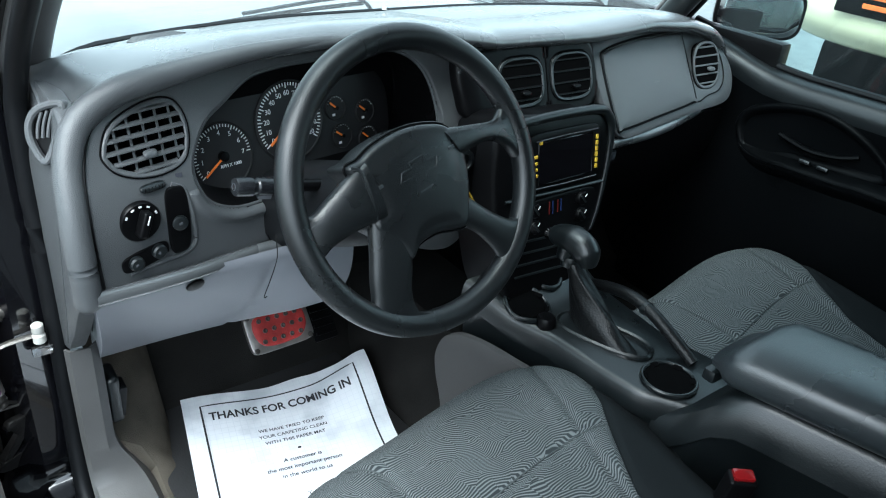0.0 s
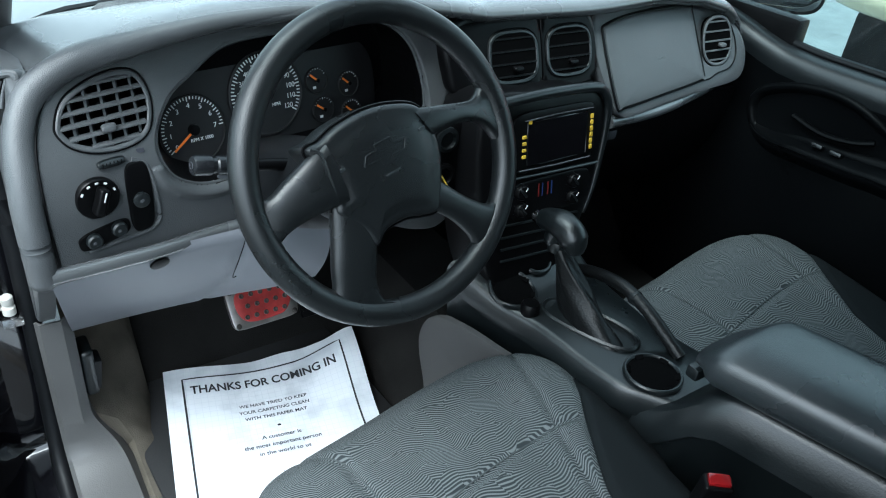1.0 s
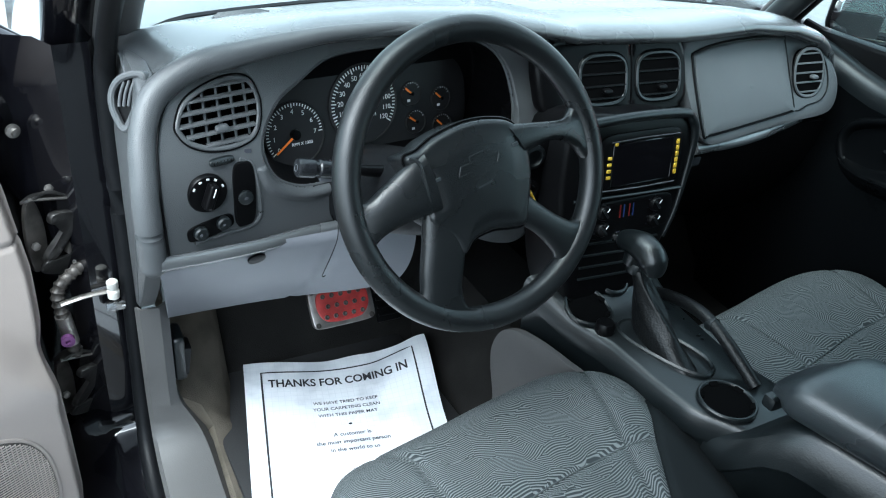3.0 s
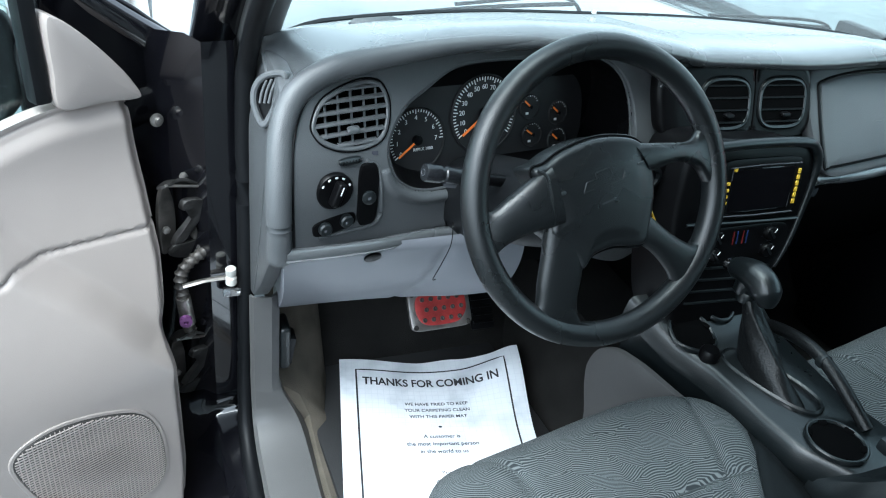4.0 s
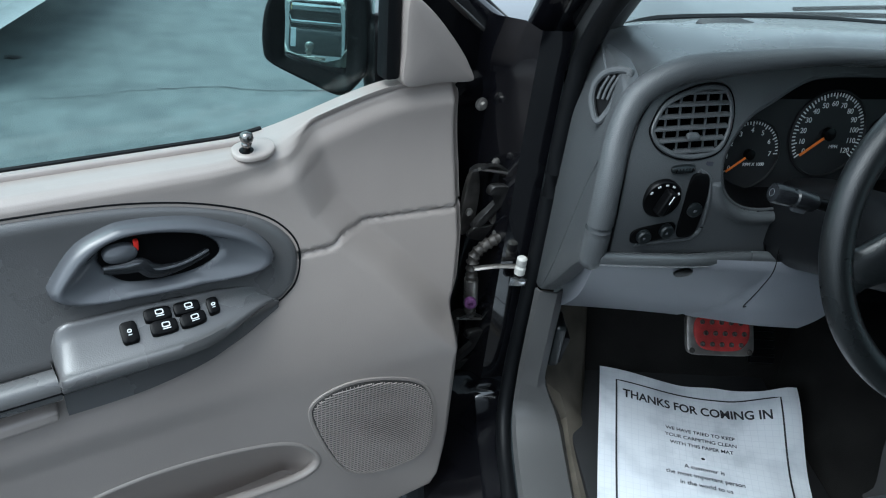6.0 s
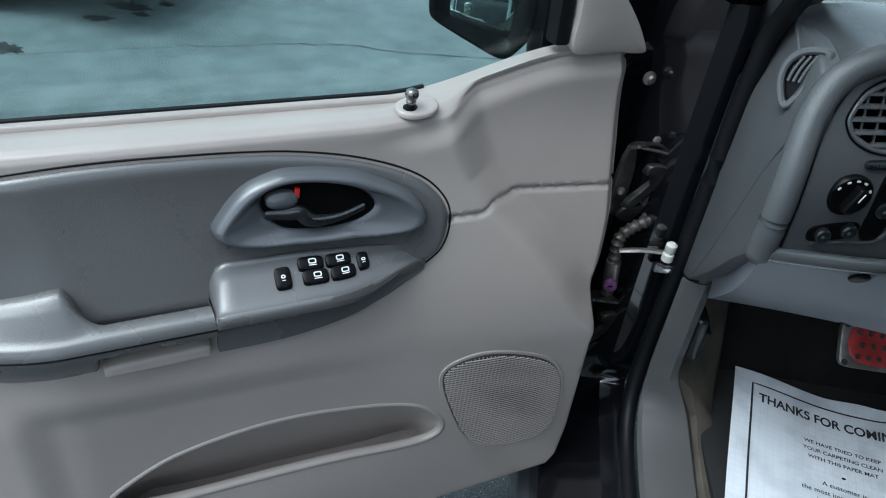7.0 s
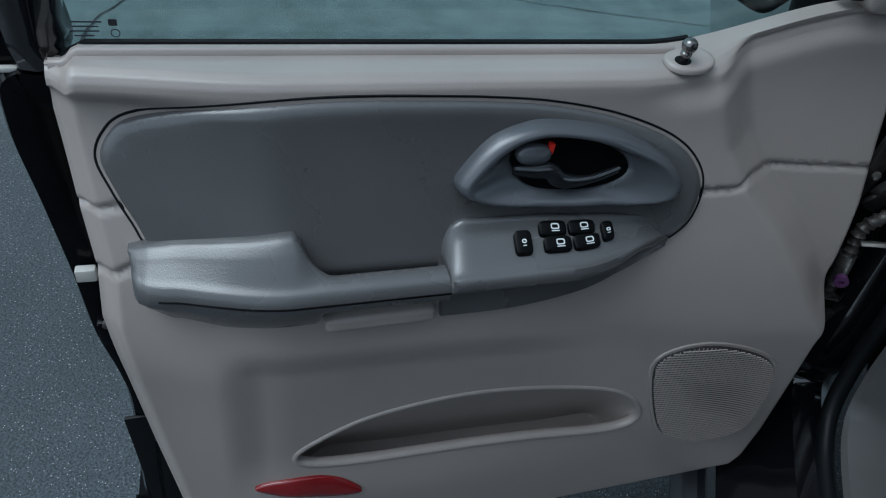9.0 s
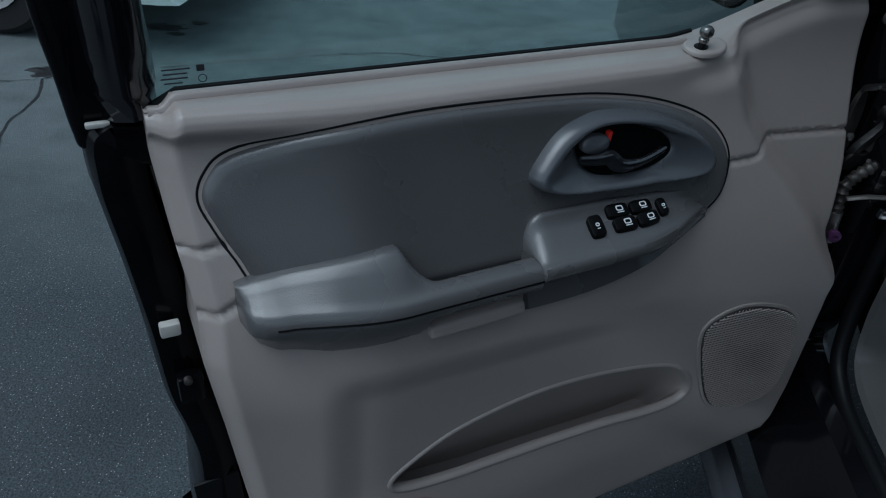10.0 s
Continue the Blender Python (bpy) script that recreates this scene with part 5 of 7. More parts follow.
    part("strap", tube(spline([(-0.075, 0.0, -0.012), (-0.04, 0.005, -0.008), (0.0, 0.012, -0.010)], 12), 0.006, 8, flat=0.45), M_STEEL, st, "flat steel strap")
    part("bumper", lathe([(0.005, -0.018), (0.009, -0.015), (0.009, -0.003), (0.006, 0.0), (0.0085, 0.003), (0.0085, 0.014), (0.005, 0.017)], 16, Matrix.Translation((0.0, 0.0, 0.0))), M_WHITE, st, "white nylon bumper")
    part("bracket", rbox((0.03, 0.012, 0.016), 0.003, Matrix.Translation((0.002, 0.008, -0.036))), M_CHROME, st, "bright bracket")
    lm = thing("wiring_loom", "ribbed black wiring boot with purple cap", "wiring", Matrix.Translation((-0.76, 0.40, 0.72)))
    path = spline([(0.035, 0.02, 0.055), (0.0, 0.0, 0.05), (-0.03, -0.012, 0.025), (-0.03, -0.015, -0.02), (-0.028, -0.01, -0.06), (-0.02, 0.0, -0.11)], 60)
    part("boot", tube(path, [0.0085 + 0.0025 * (i % 3 == 0) for i in range(60)], 12), M_GRIME, lm)
    part("sleeve", tube([(-0.03, -0.014, -0.02), (-0.024, -0.012, -0.075)], 0.012, 12), M_STEEL, lm)
    part("cap", lathe([(0.010, 0), (0.010, 0.008), (0.004, 0.009), (0.003, 0.004)], 16, Matrix.Translation((-0.029, -0.034, -0.052)) @ pose(0, 0, 0, 90)), M_PURPLE, lm, "purple round cap")


build_jamb()


# ---- dashboard ----
BROW = [(-0.668, 1.075), (-0.64, 1.105), (-0.60, 1.128), (-0.55, 1.145), (-0.49, 1.156), (-0.42, 1.167), (-0.30, 1.174), (-0.15, 1.172), (-0.06, 1.158), (0.0, 1.148), (0.2, 1.145), (0.26, 1.147), (0.38, 1.155), (0.50, 1.145), (0.58, 1.125), (0.64, 1.09), (0.685, 1.04)]
BROW_Y = [(-0.668, 0.235), (-0.60, 0.238), (-0.5, 0.245), (-0.12, 0.245), (0.0, 0.245), (0.25, 0.24), (0.60, 0.24), (0.685, 0.26)]
CLUSTER = spline([(-0.521, 1.027), (-0.496, 1.070), (-0.460, 1.092), (-0.385, 1.122), (-0.24, 1.130), (-0.15, 1.128), (-0.10, 1.08), (-0.10, 0.98), (-0.18, 0.952), (-0.33, 0.952), (-0.41, 0.946), (-0.465, 0.952), (-0.507, 0.980)], 72, closed=True)

VENT = spline([(-0.628, 1.072), (-0.615, 1.094), (-0.587, 1.107), (-0.553, 1.113), (-0.527, 1.107), (-0.516, 1.084), (-0.519, 1.057), (-0.532, 1.040), (-0.560, 1.034), (-0.590, 1.037), (-0.614, 1.047), (-0.626, 1.060)], 60, closed=True)


def face_y(x, z):
    return 0.183 + 0.3 * (x + 0.6) * (x < -0.4) + 0.06 * (x >= -0.4) + 0.5 * (0 if z < 0.96 else (z - 0.96) ** 2 / 0.16 if z < 1.04 else z - 1.0)


def build_dashboard():
    dash = thing("dashboard", "grey grained plastic dashboard with round vents", "dashboard")
    # upper pad
    rows = []
    for x in np.linspace(-0.668, 0.685, 110):
        z, y = lerp_table(x, BROW), lerp_table(x, BROW_Y)
        rear = 0.588 - 0.50 * max(0, abs(x) - 0.12) ** 2
        flat = 1.150 if x < 0 else 1.140
        pts = [(y + 0.035, z - 0.022), (y + 0.008, z - 0.018), (y - 0.004, z - 0.006), (y + 0.008, z + 0.006), (y + 0.05, z + 0.010), (y + 0.13, 0.5 * z + 0.5 * flat + 0.004), (0.5 * (rear + y) + 0.04, flat - 0.008 + 0.2 * min(0, z - 1.13)), (rear - 0.02, 1.124 + 0.4 * min(0, z - 1.13)), (rear, 1.112), (rear + 0.002, 1.06)]
        rows.append([(x, *p) for p in spline(pts, 40)])
    part("upper_pad", sheet(rows), M_PAD, dash, "soft grey upper pad with shiny top", sharp=70)
    # rolled border round the driver's end
    edge = spline([(-0.676, 0.168, 0.905), (-0.677, 0.166, 0.96), (-0.676, 0.176, 1.01), (-0.668, 0.205, 1.065), (-0.646, 0.228, 1.104), (-0.603, 0.240, 1.130), (-0.55, 0.244, 1.143), (-0.42, 0.248, 1.164), (-0.28, 0.25, 1.172)], 70)
    part("border_roll", tube(edge, [0.017] * 50 + [0.017 - 0.0006 * k for k in range(20)], 14), M_DASH, dash, "rolled border")
    part("roll_end", lathe([(0.001, -0.0172), (0.009, -0.0148), (0.0150, -0.0085), (0.0172, 0.0), (0.0150, 0.0085), (0.009, 0.0148), (0.001, 0.0172)], 20, Matrix.Translation((-0.676, 0.168, 0.905))), M_DASH, dash, "rounded corner of the border", sharp=80)
    # pod face with the recess for the instruments
    rows = []
    for i in range(316):
        x = -0.660 + i * 0.002
        zl, zh = lerp_table(x, [(-0.66, 0.912), (-0.42, 0.885), (-0.12, 0.875)]), lerp_table(x, BROW) - 0.006
        row = []
        for j in range(131):
            z = zl + (zh - zl) * j / 130
            g = edge_gap((x, z), CLUSTER)
            f = sm(g / 0.018)
            y = face_y(x, z) * (1 - f) + max(0.338 + 0.2 * (x + 0.322), face_y(x, z)) * f
            y -= 0.006 * sm(1 - abs(g + 0.006) / 0.012) if z < 1.0 else 0
            if x < -0.505 and z > 1.02:
                y += 0.05 * sm((edge_gap((x, z), VENT) - 0.001) / 0.004)
            row.append((x, y, z))
        rows.append(row)
    pod = part("pod_face", sheet(rows), M_DASH, dash, "grey pod face", sharp=60)
    pod.data.materials.append(M_BLACK)
    for f in pod.data.polygons:
        if edge_gap((f.center.x, f.center.z), CLUSTER) > 0.0035:
            f.material_index = 1
    mouth = inset_ring(CLUSTER, 0.0035)
    f = sm(0.0035 / 0.018)
    part("hood_lip", tube([(x, face_y(x, z) * (1 - f) + max(0.338 + 0.2 * (x + 0.322), face_y(x, z)) * f, z) for x, z in mouth], 0.0024, 8, closed=True, up=(0, 1, 0)), M_DASH, dash, "rounded lip of the instrument hood")
    groove = spline([(-0.657, 0.918), (-0.659, 0.96), (-0.6595, 1.005), (-0.656, 1.048), (-0.646, 1.080), (-0.628, 1.104), (-0.600, 1.121), (-0.57, 1.129), (-0.52, 1.138), (-0.44, 1.144), (-0.33, 1.151)], 70)
    part("border_groove", tube([(x, face_y(x, z) - 0.0012, z) for x, z in groove], 0.0019, 6), M_BLACK, dash, "dark groove inside the border")
    lip = spline([(-0.554, 1.018), (-0.538, 1.008), (-0.532, 0.985), (-0.529, 0.950), (-0.530, 0.932), (-0.545, 0.922), (-0.584, 0.922), (-0.622, 0.922)], 40)
    part("switch_lip", tube([(x, face_y(x, z) + 0.0005, z) for x, z in lip], 0.0035, 8), M_DASH, dash, "raised lip round the switches")
    # knee panel
    rows = []
    for s in np.linspace(0, 0.715, 40):
        x0 = -0.672 + 0.55 * s
        top = (x0, 0.166 + 0.08 * s, 0.908 - 0.035 * s)
        bot = (x0 + 0.03 * (1 - s), 0.355 - 0.06 * sm(s * 1.6), 0.684 + 0.027 * sm(s * 2))
        row = []
        for t in np.linspace(0, 1, 20):
            p = np.array(top) * (1 - t) + np.array(bot) * t
            p[1] -= 0.022 * math.sin(math.pi * t) + 0.006 * (t > 0.02)
            if abs(s - 0.47 + 0.10 * t) < 0.012 and t > 0.15:
                p[1] += 0.004
            row.append(tuple(p))
        row.append((row[-1][0], row[-1][1] + 0.08, row[-1][2] + 0.01))
        rows.append(row)
    first = [(p[0] + 0.003, p[1] + 0.06, p[2]) for p in rows[0]]
    last = [(p[0] + 0.004, p[1] + 0.05, p[2]) for p in rows[-1]]
    part("knee_panel", sheet([first] + rows + [last]), M_LOWER, dash, "blue-grey knee panel", sharp=60)
    bead = spline([(-0.670, 0.160, 0.908), (-0.55, 0.182, 0.898), (-0.43, 0.222, 0.884), (-0.285, 0.230, 0.878)], 30)
    part("bead", tube(bead, 0.010, 10), M_PAD, dash, "raised bead")
    # black plate proud of the face, in place of shade round the column
    gap = spline([(-0.405, 0.884), (-0.409, 0.93), (-0.396, 0.956), (-0.37, 0.964), (-0.25, 0.964), (-0.215, 0.94), (-0.215, 0.884), (-0.30, 0.882)], 48, closed=True)
    part("column_shade", slab(gap, 0.004, lambda a, b, h: (a, face_y(a, b) - 0.004 - h, b), 0.0015), M_BLACK, dash, "black plate for the shade round the steering column")
    under = spline([(-0.215, 0.850), (-0.165, 0.818), (-0.11, 0.790), (-0.065, 0.784), (-0.045, 0.82), (-0.055, 0.875), (-0.12, 0.915), (-0.20, 0.895)], 48, closed=True)
    part("column_panel", slab(under, 0.03, lambda a, b, h: (a, 0.235 - 0.5 * (b - 0.85) - h, b), 0.010, 0.004), M_DASH, dash, "rounded grey panel beside the column", sharp=60)
    part("release_knob", slab(oval(0.013, 0.011, 24), 0.005, lambda a, b, h: (-0.540 + a, 0.189 + 0.15 * a - h - 0.6 * b, 0.8755 + b), 0.002, 0.002), M_BLACK, dash, "small dark oval knob")
    # driver's end cap with its narrow vent
    cap = spline([(0.172, 0.905), (0.168, 0.98), (0.195, 1.06), (0.235, 1.105), (0.32, 1.118), (0.43, 1.10), (0.455, 0.95), (0.45, 0.74), (0.37, 0.705), (0.29, 0.77), (0.22, 0.85)], 60, closed=True)
    part("end_cap", slab(cap, 0.022, lambda a, b, h: (-0.662 - h + 0.02 * sm((b - 1.0) / 0.12), a, b), 0.006), M_DASH, dash, "grey end cap")
    vm = frame_at((-0.676, 0.264, 1.074), (0.81, -0.59, 0), (-0.56, -0.77, 0.31)) @ Matrix.Diagonal((1.2, 1.2, 1, 1))
    sv = np.array(spline([(-0.014, -0.004), (-0.017, 0.016), (-0.007, 0.032), (0.014, 0.038), (0.015, 0.022), (0.001, -0.020)], 40, closed=True))
    vent = part("side_vent", ring_plate(inset_ring(sv, -0.003), inset_ring(sv, 0.004), 0.030, lambda a, b, h: (a, b, h - 0.026), 0.002), M_DASH, dash, "narrow demister vent", m=vm)
    part("well", slab(inset_ring(sv, 0.003), 0.002, lambda a, b, h: (a, b, h - 0.006), 0.0005), M_BLACK, vent)
    for k in range(4):
        c = spline([(-0.0085 + 0.0050 * k, 0.002 + 0.001 * k), (-0.0080 + 0.0055 * k, 0.014 + 0.002 * k), (-0.0045 + 0.0056 * k, 0.028 + 0.002 * k)], 10)
        part("slat", tube([(a, b, 0.0) for a, b in c], 0.0017, 6), M_DASH, vent)
    line = spline([(0.205, 1.03), (0.235, 0.97), (0.262, 0.90), (0.300, 0.80), (0.33, 0.74)], 24)
    part("cap_joint", tube([(-0.684, y, z) for y, z in line], 0.0012, 6), M_DASH, dash)
    part("cable", tube(spline([(-0.424, 0.185, 0.925), (-0.430, 0.168, 0.900), (-0.442, 0.164, 0.870), (-0.452, 0.166, 0.842), (-0.446, 0.170, 0.838)], 24), 0.0007, 6), M_BLACK, dash, "thin loose black cable")
    build_vents(dash)
    build_switches(dash)
    build_cluster(dash)
    build_stack(dash)
    build_glovebox(dash)
    # black rubber where the windscreen meets the pad
    part("screen_seal", tube([(x, 0.600 - 0.50 * max(0, abs(x) - 0.12) ** 2, 1.113 - 0.02 * sm((abs(x) - 0.55) / 0.12)) for x in np.linspace(-0.66, 0.67, 50)], 0.009, 8), M_RUBBER, dash, "black rubber screen seal")
    # demister grille on the pad
    g = part("demister", slab(oval(0.065, 0.013, 40, 2.5, turn=8), 0.003, lambda a, b, h: (-0.50 + a, 0.385 + b * 1.6, 1.150 + h + 0.06 * a), 0.001), M_PAD, dash, "flat demister grille")
    for k in range(9):
        part("slot", rbox((0.085 - 0.006 * abs(k - 4), 0.0022, 0.002), 0.0005, Matrix.Translation((-0.50, 0.369 + 0.004 * k, 1.1540)) @ pose(0, 0, 0, 0, -3, 8), 1), M_DASH, g)
    part("sensor", lathe([(0.005, 0), (0.004, 0.004), (0.001, 0.006)], 14, Matrix.Translation((-0.03, 0.545, 1.133))), M_WHITE, dash, "small pale light sensor")
    return dash


def barrel_vent(dash, place, out, slats, knob, mtl, deep=False):
    """A round vent: rim, dark well, cross blades and curved slats. place(a, b, h): h towards the driver."""
    o = np.array(out)
    vent = part("air_vent", ring_plate(inset_ring(o, -0.001), inset_ring(o, 0.0045), 0.0035, lambda a, b, h: place(a, b, h), 0.0015), mtl, dash, "round air vent")
    part("vent_gap", tube([place(*p, 0.0006) for p in inset_ring(o, -0.0022)], 0.0013, 6, closed=True, up=(0, 1, 0)), M_BLACK, vent, "dark gap round the vent")
    c = o.mean(0)
    rows = [[place(*p, 0.002) for p in inset_ring(o, 0.004)], [place(*p, -0.035) for p in inset_ring(o, 0.008)], [place(*(c + (p - c) * 0.3), -0.036) for p in o], [place(*(c + (p - c) * 0.04), -0.036) for p in o]]
    part("well", sheet(rows, close_v=True, caps=not deep), M_RECESS_SHADE, vent)
    lo, hi = o[:, 1].min(), o[:, 1].max()
    for k in range(slats):
        b = lo + (hi - lo) * (k + 0.6) / (slats + 0.2)
        a = [x for x in np.linspace(o[:, 0].min(), o[:, 0].max(), 60) if inside((x, b), inset_ring(o, 0.003))]
        if len(a) > 2:
            rows = []
            t = min(0.0019, 0.13 * (hi - lo) / slats)
            for x in np.linspace(a[0], a[-1], 16):
                rows.append([place(x, b + t, 0.0015), place(x, b + 0.4 * t, 0.0035), place(x, b - 0.5 * t, 0.0035), place(x, b - t, 0.0015), place(x, b - t, -0.005), place(x, b + t, -0.005)])
            part("slat", sheet(rows, close_v=True, caps=True), M_BLACK if mtl is M_DARK else mtl, vent)
    for x in np.linspace(o[:, 0].min(), o[:, 0].max(), 7)[1:-1]:
        b = [z for z in np.linspace(lo, hi, 40) if inside((x, z), inset_ring(o, 0.004))]
        if len(b) > 2:
            rows = [[place(x - 0.0016, z, -0.0015), place(x + 0.0016, z, -0.0015), place(x + 0.007, z, -0.020), place(x + 0.005, z, -0.020)] for z in (b[0], b[-1])]
            part("blade", sheet(rows, close_v=True, caps=True), mtl, vent)
    part("thumb_tab", slab(oval(0.009, 0.0035, 16, 3, *knob), 0.008, lambda a, b, h: place(a, b, 0.003 + h), 0.002), M_BLACK if mtl is M_DARK else mtl, vent)
    return vent


def build_vents(dash):
    out = VENT
    barrel_vent(dash, lambda a, b, h: (a, face_y(a, b) - h, b), out, 6, (-0.572, 1.060), M_DASH, True)
    # passenger's end vent
    out = oval(0.043, 0.044, 60, 2.4, 0.556, 1.062)
    barrel_vent(dash, lambda a, b, h: (a, 0.228 + 0.35 * (b - 1.06) - h, b), out, 5, (0.565, 1.055), M_DASH)
    # centre vents
    frame_o = spline([(-0.07, 1.125), (0.0, 1.137), (0.10, 1.139), (0.20, 1.136), (0.228, 1.118), (0.238, 1.06), (0.232, 1.028), (0.20, 1.020), (0.08, 1.018), (-0.05, 1.022), (-0.075, 1.06)], 60, closed=True)

    def cp(a, b, h):
        return (a, 0.252 + 0.35 * (b - 1.08) - h, b)
    fo = np.array(frame_o)
    for cx, side in ((0.052, -1), (0.172, 1)):
        out = np.array(oval(0.050, 0.039, 60, 3.2, cx, 1.076))
        half = np.array([(min(a, 0.112) if side < 0 else max(a, 0.112), b) for a, b in fo])
        o, i = ring_by_angle(half, 160, (cx, 1.076)), ring_by_angle(out, 160, (cx, 1.076))
        mix = lambda f: o + (i - o) * f
        rows = [[cp(a, b, h) for a, b in mix(f)] for f, h in ((0.0, -0.012), (0.0, 0.004), (0.06, 0.010), (0.16, 0.0125), (0.5, 0.013), (0.9, 0.013), (1.0, 0.0135), (1.0, -0.01))]
        part("vent_surround", sheet(rows, close_v=True), M_BLACK, dash, "black centre vent surround", sharp=50)
        barrel_vent(dash, lambda a, b, h: cp(a, b, h + 0.013), out, 4, (cx + 0.004, 1.060), M_DARK)
    crown = spline([(-0.072, 1.098), (-0.05, 1.127), (0.0, 1.134), (0.10, 1.136), (0.19, 1.133), (0.222, 1.118), (0.232, 1.08)], 40)
    part("vent_hood", tube([cp(a, b, 0.006) for a, b in crown], [0.0085 - 0.004 * abs(k / 19.5 - 1) ** 3 for k in range(40)], 10), M_DARK, dash, "rounded shiny hood over the vents")
    # thumb wheel slot under the driver's vent
    part("thumb_wheel", slab(oval(0.017, 0.0045, 28, 3, -0.578, 1.0225), 0.006, lambda a, b, h: (a, face_y(a, b) - h, b), 0.002, 0.002), M_DARK, dash, "ribbed thumb wheel")
    for k in range(6):
        part("rib", rbox((0.0014, 0.002, 0.006), 0.0004, Matrix.Translation((-0.589 + 0.0045 * k, face_y(-0.589 + 0.0045 * k, 1.0225) - 0.0065, 1.0225)), 1), M_BLACK, dash)


def build_switches(dash):
    def fp(a, b, h):
        return (a, face_y(a, b) - h, b)
    part("fog_panel", slab(oval(0.016, 0.045, 36, 4, -0.551, 0.971), 0.004, fp, 0.0015), M_BLACK, dash, "black switch panel")
    part("fog_button", lathe([(0.010, 0), (0.010, 0.004), (0.008, 0.005), (0.001, 0.005)], 20, Matrix.Translation(fp(-0.551, 0.970, 0.004)) @ pose(0, 0, 0, 90)), M_DARK, dash, "round button")
    part("symbol", slab(oval(0.003, 0.002, 12, 3), 0.0004, lambda a, b, h: fp(-0.551 + a, 0.970 + b, 0.0095 + h), 0.0001), M_BEZEL, dash)
    dm = Matrix.Translation(fp(-0.602, 0.988, 0.0)) @ pose(0, 0, 0, 90, 0, 10)
    dial = part("light_switch", lathe([(0.026, -0.002), (0.026, 0.004), (0.0245, 0.006), (0.001, 0.006)], 32, dm), M_BLACK, dash, "round headlight switch")
    part("knob", rbox((0.012, 0.034, 0.016), 0.004, dm @ Matrix.Translation((0, 0, 0.012)) @ pose(0, 0, 0, 0, 0, -20), 3), M_BLACK, dial)
    part("pointer", rbox((0.0016, 0.012, 0.001), 0.0003, dm @ pose(0, 0, 0, 0, 0, -20) @ Matrix.Translation((0, 0.008, 0.0205)), 1), M_PRINT, dial)
    for k, ang in enumerate((150, 118, 90, 62, 25)):
        part("symbol", rbox((0.0042, 0.0026, 0.0006), 0.0005, dm @ pose(0, 0, 0, 0, 0, ang - 90) @ Matrix.Translation((0, 0.0210, 0.0064)), 1), M_PRINT, dial)
    part("button_panel", slab(oval(0.032, 0.012, 40, 3.5, -0.600, 0.938, 6), 0.003, fp, 0.0012), M_BLACK, dash, "black button panel")
    for a, b in ((-0.615, 0.937), (-0.584, 0.942)):
        bt = part("round_button", lathe([(0.0095, 0), (0.0095, 0.007), (0.0075, 0.009), (0.001, 0.009)], 20, Matrix.Translation(fp(a, b, 0.002)) @ pose(0, 0, 0, 90, 0, 10)), M_DARK, dash, "small round button")
        part("symbol", slab(oval(0.0022, 0.0022, 12), 0.0004, lambda p, q, h: fp(a + p, b + q, 0.0115 + h), 0.0001), M_BEZEL, bt)
    for a, b, w in ((-0.605, 1.008, 0.010), (-0.541, 1.026, 0.009)):
        part("vent_symbol", rbox((w, 0.0005, 0.006), 0.0002, Matrix.Translation(fp(a, b, 0.0014)), 1), M_INKGREY, dash)


